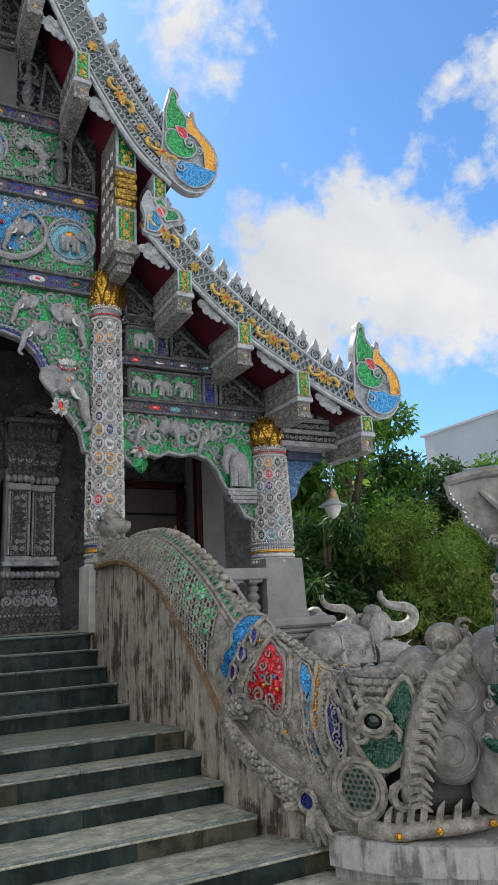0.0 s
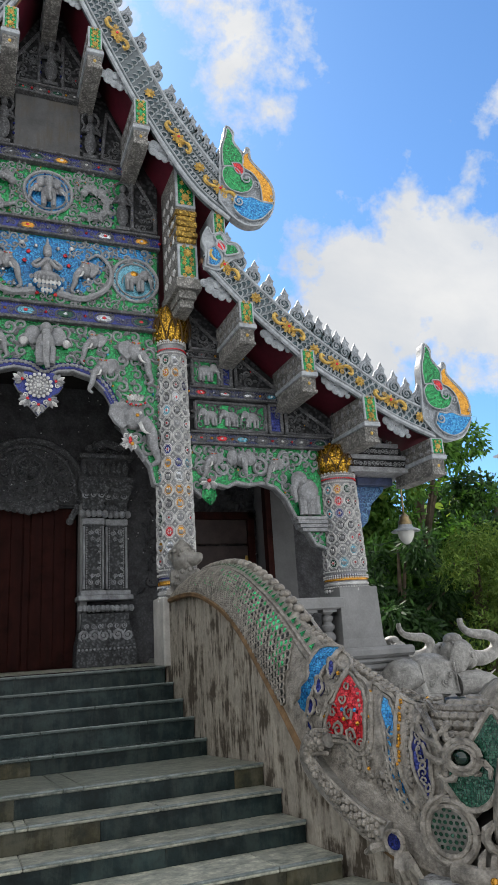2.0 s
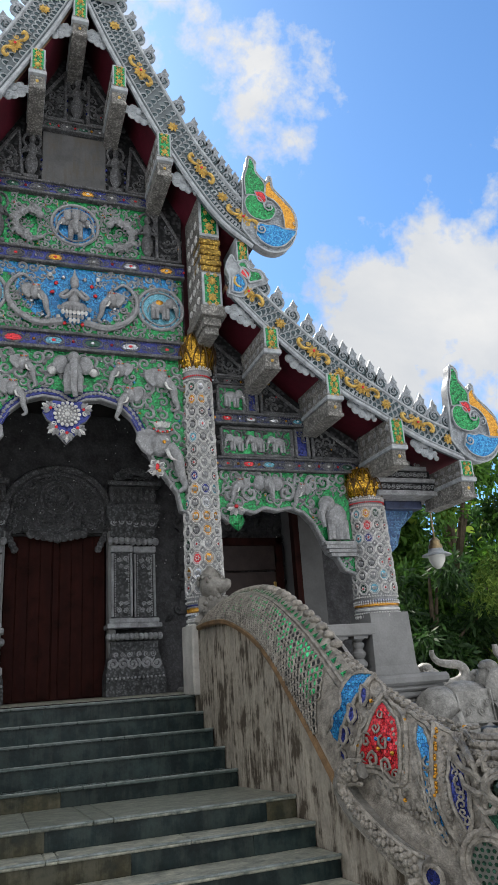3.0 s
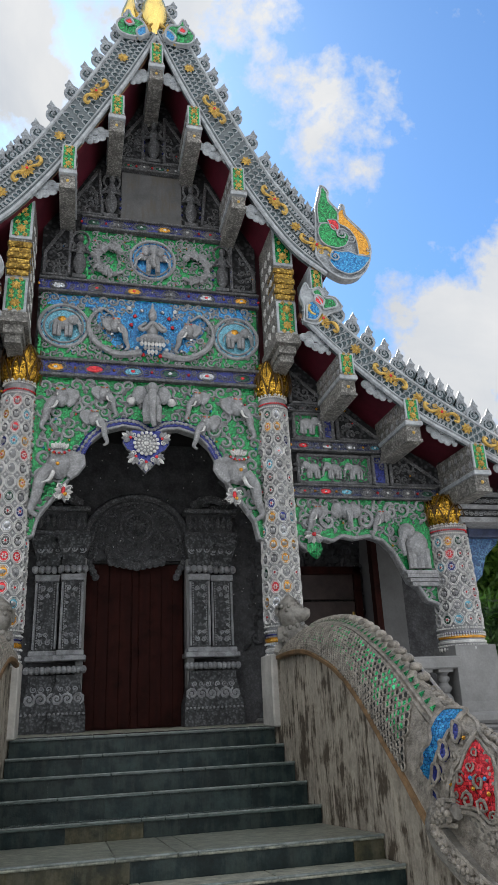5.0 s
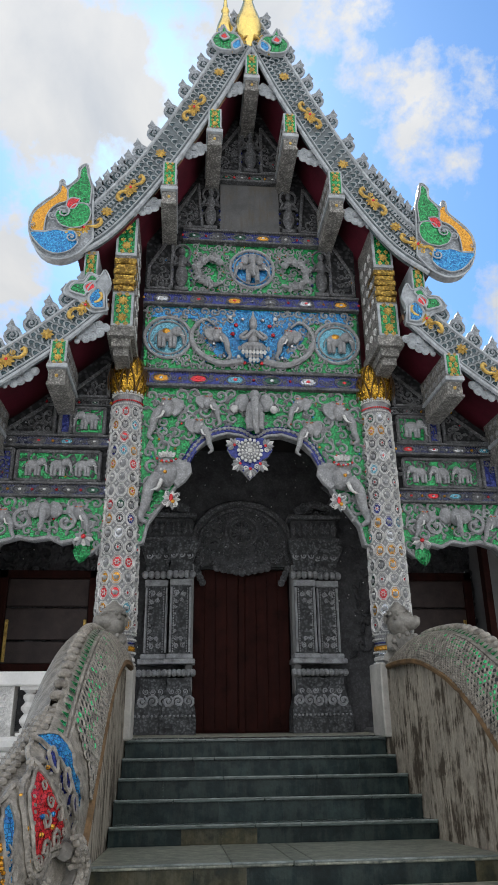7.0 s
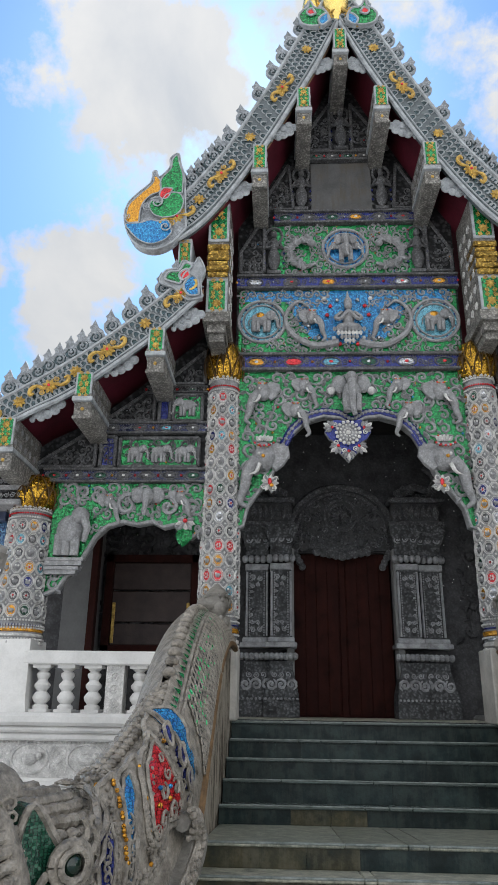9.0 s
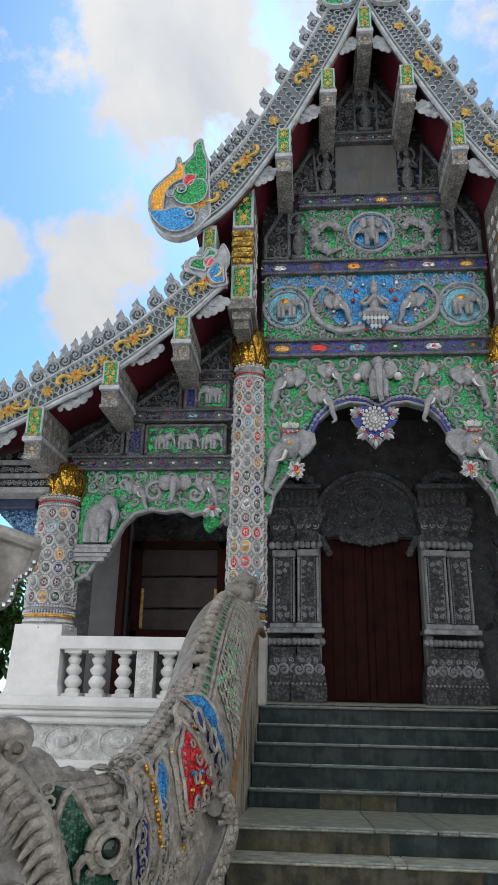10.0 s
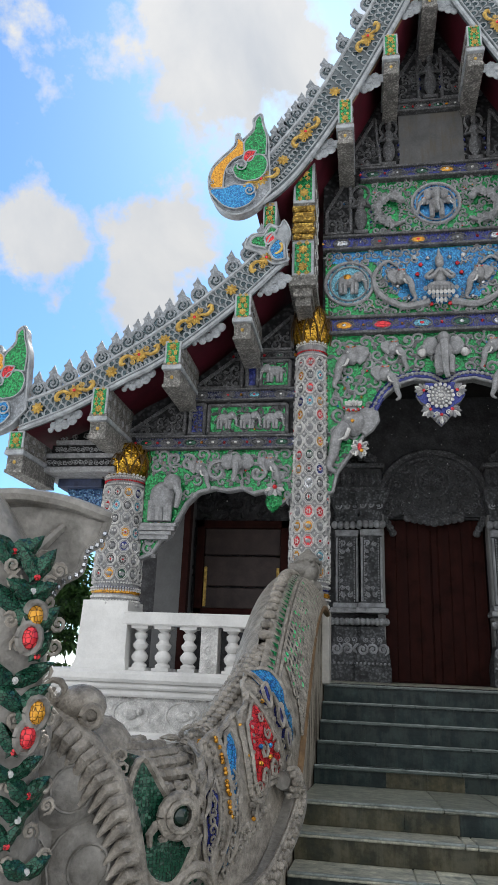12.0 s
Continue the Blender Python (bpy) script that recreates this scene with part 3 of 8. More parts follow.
def column(name, label, x, y, z0, z1, r0, r1, cols, rows, seed, cap_h, cap_r):
    """A tapering shaft wrapped in octagon tiles between patterned bands, under a gilded lotus capital."""
    rr = random.Random(seed)
    root = thing(name, label, "column", (x, y, z0), group="porch columns")
    H = z1 - z0
    rad = lambda z: r0 + (r1 - r0) * min(1, max(0, z / H)) - 0.016
    part("shaft", Mesh().lathe([(rad(H * k / 8), H * k / 8) for k in range(9)], STUCCO, None, 28), root, smooth=True)
    band = 0.3 if H > 2 else 0.2
    top = H - (0.16 if H > 2 else 0.12)
    bands = Mesh()
    for z, h, mt in ((0.02, 0.045, CARVED), (0.08, 0.02, M_GREY), (0.12, 0.05, M_AMBER), (0.185, 0.018, M_DEEP)) if H > 2 else ((0.02, 0.035, CARVED), (0.07, 0.045, M_AMBER), (0.125, 0.016, M_DEEP)):
        bands.lathe([(rad(z), z), (rad(z) + 0.014, z + h * 0.2), (rad(z + h) + 0.014, z + h * 0.8), (rad(z + h), z + h)], mt, None, 28)
    n = int(2 * math.pi * r0 / 0.03)
    for z, mt in ((0.0, CARVED), (0.105, CARVED), (band - 0.07, CARVED), (band - 0.02, CARVED), (top + 0.02, CARVED), (top + 0.06, M_RED), (H - 0.02, CARVED)):
        for k in range(n):
            a = 2 * math.pi * k / n
            q = rad(z) + 0.012
            bands.ball((q * math.cos(a), q * math.sin(a), z), 0.012, mt, None, 5, 3)
    for k in range(n // 2):
        a = 4 * math.pi * k / n
        for z, w, down in ((-0.01, 0.05, -1), (H - 0.005, 0.04, 1)):
            mm = Matrix.Translation((0, 0, z)) @ Matrix.Rotation(a, 4, "Z") @ Matrix.Translation((0, -rad(z) - 0.004, 0))
            bands.petal(0, 0, w, 0.05, down * math.pi / 2, CARVED, 0, 0.35, mm)
    part("patterned_bands", bands, root, "bands of beads and small mirror pieces")
    ph = (top - band) / rows
    pw = 2 * math.pi * (r0 + r1) / 2 / cols
    kinds = {}
    for r in range(rows):
        for k in range(cols):
            a = 2 * math.pi * (k + 0.5 * 0) / cols
            if math.cos(a) < -0.45:
                continue
            key = (rr.randrange(len(INSERTS)), rr.randrange(3))
            if key not in kinds:
                kinds[key] = octagon_tile(pw, ph, INSERTS[key[0]], key[1]).build("octagon_tile")
            z = band + ph * (r + 0.5)
            ob = part("octagon_tile", kinds[key], root)
            ob.matrix_basis = Matrix.Rotation(a, 4, "Z") @ Matrix.Translation((0, -rad(z) - 0.004, z)) @ Matrix.Diagonal((rad(z) / ((r0 + r1) / 2 - 0.016) * 1.0, 1, 1, 1))
    cap = Mesh().lathe([(r1 * 0.92, 0), (cap_r * 0.96, cap_h * 0.1), (cap_r * 1.1, cap_h * 0.28), (cap_r * 1.1, cap_h * 0.5), (cap_r * 1.0, cap_h * 0.75), (r1 * 0.9, cap_h)], M_LOTUS, Matrix.Translation((0, 0, H)), 28)
    # two rows of broad pointed lotus petals, each with a dark leading line
    bud = lambda z: cap_r * (0.93 + 0.22 * math.sin(math.pi * min(1, max(0, z * 0.92 + 0.05))))
    for row, (cn, z0_, ll) in enumerate(((7, 0.0, 0.62), (7, 0.36, 0.62))):
        for k in range(cn):
            a0 = 2 * math.pi * (k + 0.5 * row) / cn
            edge = []
            for t_ in range(13):
                q_ = t_ / 12 * 2 - 1
                w_ = 0.96 * math.pi / cn * q_
                zz = z0_ + ll * (1 - abs(q_) ** 2.2)
                rr_ = bud(zz) + 0.012 - 0.008 * row
                edge.append((rr_ * math.sin(a0 + w_), -rr_ * math.cos(a0 + w_), H + cap_h * zz))
            cap.tube(edge, 0.0075, BRONZE, 4)
            spine = [((bud(zz) + 0.004) * math.sin(a0), -(bud(zz) + 0.004) * math.cos(a0), H + cap_h * zz) for zz in (z0_ + 0.1, z0_ + ll * 0.5, z0_ + ll * 0.95)]
            cap.tube(spine, 0.005, BRONZE, 4)
    part("capital", cap, root, "amber mirror lotus bud capital")
    return root


for s in (-1, 1):
    column("main_column", "tall white column covered in octagon mosaic tiles with an amber lotus capital", s * 1.42, 0.1, 0.68, 3.56, 0.215, 0.178, 10, 16, 5 + s, 0.44, 0.205)
    column("outer_column", "short white column covered in octagon mosaic tiles with an amber lotus capital", s * 3.46, 0.1, 0.72, 2.05, 0.262, 0.222, 12, 7, 15 + s, 0.36, 0.25)
    ped = Mesh().box((-0.215, -0.215, 0), (0.215, 0.215, 0.68), PALE, bevel=0.012)
    thing("column_pedestal", "plain plastered pedestal under the tall column", "pedestal", (s * 1.42, 0.12, 0), mesh=ped)
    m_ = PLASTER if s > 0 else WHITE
    ped = Mesh()
    v = [(q * x, q * y, z) for q, z in ((0.28, 0), (0.255, 0.1), (0.24, 0.665)) for x, y in ((-1, -1), (1, -1), (1, 1), (-1, 1))]
    ped.add(v, [(3, 2, 1, 0), (8, 9, 10, 11)] + [(r * 4 + i, r * 4 + (i + 1) % 4, r * 4 + 4 + (i + 1) % 4, r * 4 + 4 + i) for r in range(2) for i in range(4)], m_)
    thing("column_pedestal", "white pedestal under the short column" if s < 0 else "grey plastered pedestal under the short column", "pedestal", (s * 3.46, 0.08, 0.05), mesh=ped)

# ---- porch shell: back wall, side walls, ceiling ----
w = Mesh()
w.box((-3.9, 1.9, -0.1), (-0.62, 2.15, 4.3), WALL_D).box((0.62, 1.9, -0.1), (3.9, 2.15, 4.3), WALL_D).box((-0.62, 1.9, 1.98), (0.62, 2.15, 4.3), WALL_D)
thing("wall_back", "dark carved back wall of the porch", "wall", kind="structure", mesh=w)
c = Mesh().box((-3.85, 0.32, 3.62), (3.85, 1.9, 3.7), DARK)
# unseen end wall, added to stop light leaking in behind the door
thing("wall_rear", "unseen rear wall, added to keep light out of the hall", "wall", kind="structure", mesh=Mesh().box((-3.9, 10.0, -1.3), (3.9, 10.2, 4.4), PLASTER).prism([(-2.1, 4.4), (2.1, 4.4), (0, 8.2)], 0.2, PLASTER, Matrix.Translation((0, 10.0, 0))))
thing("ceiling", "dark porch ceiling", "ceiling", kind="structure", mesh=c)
for s in (-1, 1):
    sw = Mesh().box((3.62, 2.15, -1.3), (3.85, 10.0, 2.6), PLASTER).box((3.75, 0.35, 2.3), (3.85, 1.9, 2.42), PLASTER)
    thing("wall_side", "plastered side wall of the hall", "wall", kind="structure", mesh=bulk(sw, s))

# ---- facade ----
fw = Mesh()
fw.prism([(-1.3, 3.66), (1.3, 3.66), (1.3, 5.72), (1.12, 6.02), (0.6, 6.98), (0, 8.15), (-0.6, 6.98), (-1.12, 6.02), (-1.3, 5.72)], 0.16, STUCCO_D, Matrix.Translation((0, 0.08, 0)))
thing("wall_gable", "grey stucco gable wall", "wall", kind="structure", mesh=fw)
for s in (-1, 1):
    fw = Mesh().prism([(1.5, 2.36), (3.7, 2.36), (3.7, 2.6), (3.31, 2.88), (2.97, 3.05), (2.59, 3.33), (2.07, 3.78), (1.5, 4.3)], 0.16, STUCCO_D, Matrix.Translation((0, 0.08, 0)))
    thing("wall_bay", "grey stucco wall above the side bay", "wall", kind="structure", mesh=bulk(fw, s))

ARCH = [(-1.25, 1.87), (-1.18, 1.90), (-1.14, 2.1), (-1.0, 2.3), (-0.86, 2.5), (-0.78, 2.7), (-0.66, 2.93), (-0.5, 3.08), (-0.31, 3.14), (-0.14, 3.12), (0, 3.04)]
ARCH = ARCH + [(-x, z) for x, z in reversed(ARCH[:-1])]
arch = Mesh().prism(ARCH + [(1.25, 3.68), (-1.25, 3.68)], 0.14, M_GREEN, Matrix.Translation((0, 0.06, 0)), 0.0, STUCCO)
thing("arch_panel", "green mosaic arch panel between the tall columns", "arch", kind="structure", mesh=arch)
SARCH = [(1.6, 1.86), (1.72, 1.76), (1.82, 1.80), (1.9, 1.9), (2.02, 1.87), (2.14, 1.93), (2.3, 1.90), (2.45, 1.93), (2.62, 1.88), (2.74, 1.76), (2.84, 1.56), (2.9, 1.42), (3.0, 1.36), (3.08, 1.22), (3.22, 1.16)]
for s in (-1, 1):
    a = Mesh().prism(SARCH + [(3.22, 2.38), (1.6, 2.38)], 0.12, M_GREEN, Matrix.Translation((0, 0.06, 0)), 0.0, STUCCO)
    thing("arch_panel", "green mosaic scalloped panel over the side bay", "arch", kind="structure", mesh=bulk(a, s))

# ---- roofs ----
UP_LO = [(0.0, 8.22), (0.21, 7.70), (0.42, 7.24), (0.905, 6.28), (1.35, 5.54), (1.66, 5.14), (2.0, 4.88)]
UP_HI = [(0.0, 8.92), (0.46, 8.04), (0.80, 7.32), (1.31, 6.32), (1.56, 5.94), (1.80, 5.62), (2.02, 5.36)]
RIDGE = -0.045                       # the gable's ridge, shifted off the stairs' axis to fit the camera's view
LO_LO = [(1.62, 4.26), (2.07, 3.80), (2.59, 3.36), (2.97, 3.08), (3.31, 2.90), (3.85, 2.60), (4.40, 2.38)]
LO_HI = [(1.72, 4.58), (2.20, 4.10), (2.72, 3.66), (3.08, 3.40), (3.42, 3.18), (3.92, 2.88), (4.42, 2.68)]


def roof_slab(lo, y0, y1, name, label):
    pts = spline([(x, 0, z) for x, z in lo], 14)
    m = Mesh()
    v = [(p.x, y, p.z + dz) for p in pts for y, dz in ((y0, 0.05), (y1, 0.05), (y0, 0.12), (y1, 0.12))]
    n = len(pts)
    m.add(v, [(4 * i, 4 * i + 1, 4 * i + 5, 4 * i + 4) for i in range(n - 1)], RED_P)
    m.add(v, [(4 * i + 2, 4 * i + 6, 4 * i + 7, 4 * i + 3) for i in range(n - 1)] + [(4 * i, 4 * i + 4, 4 * i + 6, 4 * i + 2) for i in range(n - 1)], ROOFT)
    for s in (-1, 1):
        thing(name, label, "roof", kind="structure", mesh=bulk(m, s))


roof_slab(UP_LO, -0.58, 10.0, "roof_upper", "steep tiled upper roof with a dark red soffit")
roof_slab(LO_LO[:-1] + [(4.55, 2.36)], -0.58, 10.0, "roof_lower", "tiled lower roof with a dark red soffit")


def along(lo, hi, n):
    a, b = spline([(x, 0, z) for x, z in lo], n), spline([(x, 0, z) for x, z in hi], n)
    return a, b


def leaf_mesh():
    """A flame-shaped crest leaf, with a raised rim and a curl; foot at the origin, pointing up."""
    half = [(0.05, 0), (0.078, 0.04), (0.086, 0.08), (0.076, 0.115), (0.05, 0.14), (0.046, 0.165), (0.058, 0.185), (0.03, 0.205), (0.0, 0.25)]
    m = Mesh().prism([(-0.06, 0)] + half + [(-0.02, 0.2), (-0.03, 0.17), (-0.066, 0.14), (-0.085, 0.09), (-0.078, 0.04)], 0.03, SILVER, Matrix.Translation((0, -0.015, 0)), 0.006)
    m.scroll(0.0, 0.075, 0.058, material=SILVER, y=-0.02, thick=0.2, seg=10)
    m.add([(0.06 * math.cos(a), -0.0165, 0.075 + 0.055 * math.sin(a)) for a in [q * math.pi / 5 for q in range(10)]], [tuple(range(10))], M_SCALE)
    m.petal(0.0, 0.09, 0.09, 0.035, 1.5, SILVER, -0.015, 0.4)
    return m


LEAF = leaf_mesh().build("crest_leaf")


def rosette(r, petals=8):
    m = Mesh()
    for k in range(petals):
        m.petal(0, 0, r, r * 0.55, 2 * math.pi * k / petals, GOLD_P, 0, 0.5)
    return m.ball((0, -0.012, 0), (r * 0.3, 0.02, r * 0.3), GOLD_P, None, 8, 4)


def sprig():
    """A gilt flower between two curling tendrils."""
    m = rosette(0.085, 8).tube([(-0.1, -0.004, -0.02), (0, -0.004, 0), (0.1, -0.004, 0.02)], 0.014, GOLD_P, 6)
    for q in (-1, 1):
        m.tube(spline([(q * 0.06, -0.012, q * 0.01), (q * 0.12, -0.016, q * 0.055), (q * 0.19, -0.016, q * 0.045), (q * 0.215, -0.014, q * -0.005), (q * 0.17, -0.012, q * -0.01)], 14), [0.012 + 0.012 * math.sin(math.pi * k / 14) for k in range(15)], GOLD_P, 6)
        m.scroll(q * 0.1, q * -0.035, 0.034, hand=q, start=1.5, material=GOLD_P, y=-0.01, thick=0.28, seg=9)
    return m.ball((0, -0.03, 0), (0.018, 0.012, 0.018), M_RED, None, 8, 4)


ROSETTE, SPRIG = rosette(0.07).build("rosette"), sprig().build("sprig")


def bargeboard(name, label, lo, hi, s, leaves, ornaments, y=-0.68):
    root = thing(name, label, "bargeboard", (RIDGE if name == "upper_bargeboard" else 0, y, 0), group="bargeboards")
    n = 40
    a, b = along(lo, hi, n)
    board = Mesh()
    v = []
    for p, q in zip(a, b):
        d = (q - p)
        v += [(p.x, 0.02, p.z), (p.x + d.x, 0.02, p.z + d.z), (p.x, 0.1, p.z), (q.x, 0.1, q.z)]
    f = []
    for i in range(n):
        k = 4 * i
        f += [(k, k + 4, k + 5, k + 1), (k + 2, k + 3, k + 7, k + 6), (k + 1, k + 5, k + 7, k + 3), (k, k + 2, k + 6, k + 4)]
    f += [(0, 1, 3, 2), (4 * n, 4 * n + 2, 4 * n + 3, 4 * n + 1)]
    board.add(v, f, SCALE_G)
    part("board", bulk(board, s), root)
    for name_, u0, u1, w0 in (("lower_rim", 0.0, 0.0, 0.028), ("upper_rim", 1.0, 1.0, 0.022), ("inner_rim", 0.15, 0.15, 0.012)):
        pts = [p.lerp(q, u0) + Vector((0, 0.015, 0)) for p, q in zip(a, b)]
        part(name_, bulk(Mesh().tube(pts, w0, WHITE_T, 6), s), root)
    scales = Mesh()
    length = sum((a[i + 1] - a[i]).length for i in range(n))
    count = int(length / 0.078)
    A, B = along(lo, hi, count)
    for r in range(4):
        for i in range(count):
            u = 0.19 + r * 0.2
            j = min(i + 1, count)
            p = A[i].lerp(B[i], u)
            q = A[j].lerp(B[j], u)
            if r % 2:
                p = (p + q) / 2
            t = (q - p)
            ang = math.atan2(t.z, t.x)
            mm = Matrix.Translation((p.x, 0.012, p.z)) @ Matrix.Rotation(-ang, 4, "Y")
            arc = [(0.037 * math.cos(x), 0.058 * math.sin(x)) for x in [k * math.pi / 5 for k in range(6)]]
            ring = [(x, 0.0, z) for x, z in arc]
            scales.tube(ring, 0.0085, WHITE_T, 4, mm, 1.0, False)
            scales.add([(x * 0.85, 0.004, z * 0.85) for x, z in arc], [tuple(range(6))], M_SCALE, mm)
    part("fish_scale_field", bulk(scales, s), root, "blue-grey glass fish scales in white rims", kind="stuff")
    A, B = along(lo, hi, leaves)
    for i in range(1, leaves):
        t = B[i + 1 if i < leaves else i] - B[i - 1]
        ang = math.atan2(t.z, t.x)
        ob = part("crest_leaf", LEAF, root)
        ob.matrix_basis = Matrix.Diagonal((s, 1, 1, 1)) @ Matrix.Translation((B[i].x, 0.05, B[i].z + 0.01)) @ Matrix.Rotation(-ang * 0.2, 4, "Y") @ Matrix.Diagonal((1.12, 1.0, 1.22, 1))
    A, B = along(lo, hi, ornaments)
    for i in range(ornaments):
        j = i + 1
        p, q = A[i].lerp(A[j], 0.5), B[i].lerp(B[j], 0.5)
        c = p.lerp(q, 0.52)
        t = A[j] - A[i]
        ob = part("gilt_sprig" if i % 2 == 0 else "gilt_rosette", SPRIG if i % 2 == 0 else ROSETTE, root, "gilded flower ornament")
        ob.matrix_basis = Matrix.Diagonal((s, 1, 1, 1)) @ Matrix.Translation((c.x, -0.012, c.z)) @ Matrix.Rotation(-math.atan2(t.z, t.x), 4, "Y")
    return root


def ridge_flame(name, label, x, z, k, s, y=-0.72, kx=0.7):
    """The flame finial at the foot of a bargeboard: green tongue, amber wing, blue keel, red heart, each of mirror mosaic in a white rim."""
    root = thing(name, label, "roof finial", (s * x, y, z), group="roof finials")

    def field(nm, pts, material, yy, depth=0.06, rim=0.008):
        c = [(p.x * kx, p.z * k) for p in spline([(a, 0, b) for a, b in pts] + [(*pts[0][:1], 0, pts[0][1])], len(pts) * 4)][:-1]
        m = Mesh().prism(c, depth, material, Matrix.Translation((0, yy, 0)), 0.0, WHITE_T)
        m.tube([(a, yy, b) for a, b in c + c[:1]], rim, WHITE_T, 5)
        part(nm, bulk(m, s), root)
    field("body", [(-0.343, 0.188), (-0.123, -0.032), (0.141, -0.129), (0.405, -0.067), (0.581, 0.122), (0.66, 0.386), (0.616, 0.584), (0.493, 0.725), (0.273, 0.914), (0.251, 1.077), (0.194, 1.099), (0.141, 1.002), (-0.026, 1.156), (-0.026, 1.31), (-0.15, 1.389), (-0.202, 1.2), (-0.273, 1.002), (-0.299, 0.672)], SILVER, 0.02, 0.12, 0.014)
    field("green_tongue", [(-0.255, 0.716), (0.075, 0.782), (0.097, 0.958), (-0.044, 1.112), (-0.062, 1.266), (-0.141, 1.341), (-0.185, 1.191), (-0.255, 0.989)], M_GREEN, -0.004)
    field("amber_wing", [(0.414, 0.267), (0.607, 0.276), (0.625, 0.43), (0.581, 0.562), (0.449, 0.694), (0.238, 0.883), (0.22, 1.002), (0.119, 0.936), (0.106, 0.76), (0.251, 0.694), (0.361, 0.584), (0.405, 0.452)], M_AMBER, -0.006)
    field("blue_keel", [(-0.123, 0.1), (-0.013, -0.01), (0.185, -0.067), (0.383, -0.01), (0.537, 0.122), (0.616, 0.241), (0.405, 0.254), (0.229, 0.298), (0.097, 0.276), (-0.057, 0.276)], M_BLUE, -0.008)
    field("green_curl", [(0.031, 0.329), (0.185, 0.386), (0.264, 0.518), (0.207, 0.606), (0.097, 0.562), (-0.013, 0.694), (-0.189, 0.716), (-0.282, 0.606), (-0.255, 0.452), (-0.145, 0.355)], M_GREEN, -0.012)
    field("red_heart", [(-0.101, 0.782), (-0.026, 0.637), (0.097, 0.637), (0.097, 0.738), (0.031, 0.795)], M_RED, -0.016)
    for cx, cz, r, st in ((0.14, 0.56, 0.12, 0.5), (-0.02, 0.18, 0.10, 2.0), (0.3, 0.5, 0.08, 4.0), (0.6, 0.34, 0.05, 1.0)):
        part("white_curl", bulk(Mesh().scroll(cx * kx, cz * k, r * kx, start=st, material=WHITE_T, y=-0.024, thick=0.16), s), root)


for s in (-1, 1):
    bargeboard("upper_bargeboard", "steep bargeboard of silver fish scales with gilt flowers and crest leaves", UP_LO, UP_HI, s, 18, 7)
    bargeboard("lower_bargeboard", "bargeboard of silver fish scales with gilt flowers and crest leaves", LO_LO, LO_HI, s, 18, 8)
    ridge_flame("upper_finial", "flame finial of green, amber and blue mirror mosaic", 2.07, 4.93, 0.863, s)
    ridge_flame("lower_finial", "flame finial of green, amber and blue mirror mosaic", 4.49 if s > 0 else 4.58, 2.45, 0.80, s)


# ---- stair walls, nagas and makaras ----
INNER = [(1.27, 0.4), (1.27, -3.2), (1.38, -3.7), (1.61, -4.19), (1.90, -4.45), (2.3, -4.65), (2.9, -4.9)]
_plan = [Vector((x, y, 0)) for x, y in INNER]
_len = [-0.4]
for p, q in zip(_plan, _plan[1:]):
    _len.append(_len[-1] + (q - p).length)


def plan(s_):
    """Place and outward direction on the inner wall line at the length s_ from the porch edge."""
    def raw(t):
        for i in range(len(_plan) - 1):
            if t <= _len[i + 1] or i == len(_plan) - 2:
                return _plan[i].lerp(_plan[i + 1], (t - _len[i]) / (_len[i + 1] - _len[i]))
    p = (raw(s_ - 0.12) + raw(s_) * 2 + raw(s_ + 0.12)) / 4
    d = (raw(s_ + 0.15) - raw(s_ - 0.15)).normalized()
    return p, Vector((-d.y, d.x, 0))


def at(s_, z, o=0.0):
    p, n = plan(s_)
    return Vector((p.x + n.x * o, p.y + n.y * o, z))


NECK = [(2.8, 0.11, 0.24), (2.95, 0.0, 0.265), (3.15, -0.15, 0.305), (3.4, -0.3, 0.33), (3.65, -0.42, 0.335), (3.9, -0.52, 0.335), (4.1, -0.53, 0.33), (4.3, -0.5, 0.27)]


def neck_at(s_):
    """Height of the neck's axis and its radius at the length s_."""
    for (a, za, ra), (b, zb, rb) in zip(NECK, NECK[1:]):
        if s_ <= b:
            t = max(0.0, (s_ - a) / (b - a))
            return za + (zb - za) * t, ra + (rb - ra) * t
    return NECK[-1][1:]


SLIM = 0.6                           # width of the neck to its height
# the camera's place early in its path
CAM_EYE = Vector((-0.63, -7.2, 0.21))
_axis = []


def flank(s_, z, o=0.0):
    """Lays a point of the flat side drawing on to the round neck along the camera's line of sight; o: height over its
    skin, inwards negative.
    """
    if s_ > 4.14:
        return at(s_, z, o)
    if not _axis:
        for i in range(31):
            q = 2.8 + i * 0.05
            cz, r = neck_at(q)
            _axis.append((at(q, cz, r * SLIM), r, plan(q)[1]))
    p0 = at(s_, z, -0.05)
    way = (p0 - CAM_EYE).normalized()
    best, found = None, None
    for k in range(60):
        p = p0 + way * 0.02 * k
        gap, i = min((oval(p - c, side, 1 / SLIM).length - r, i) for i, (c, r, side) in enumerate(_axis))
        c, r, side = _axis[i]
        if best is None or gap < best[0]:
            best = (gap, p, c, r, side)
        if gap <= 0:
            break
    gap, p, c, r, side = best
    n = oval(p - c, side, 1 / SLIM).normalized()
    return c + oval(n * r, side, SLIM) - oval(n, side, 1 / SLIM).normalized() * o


def oval(d, side, k):
    return d + side * (d.dot(side) * (k - 1))


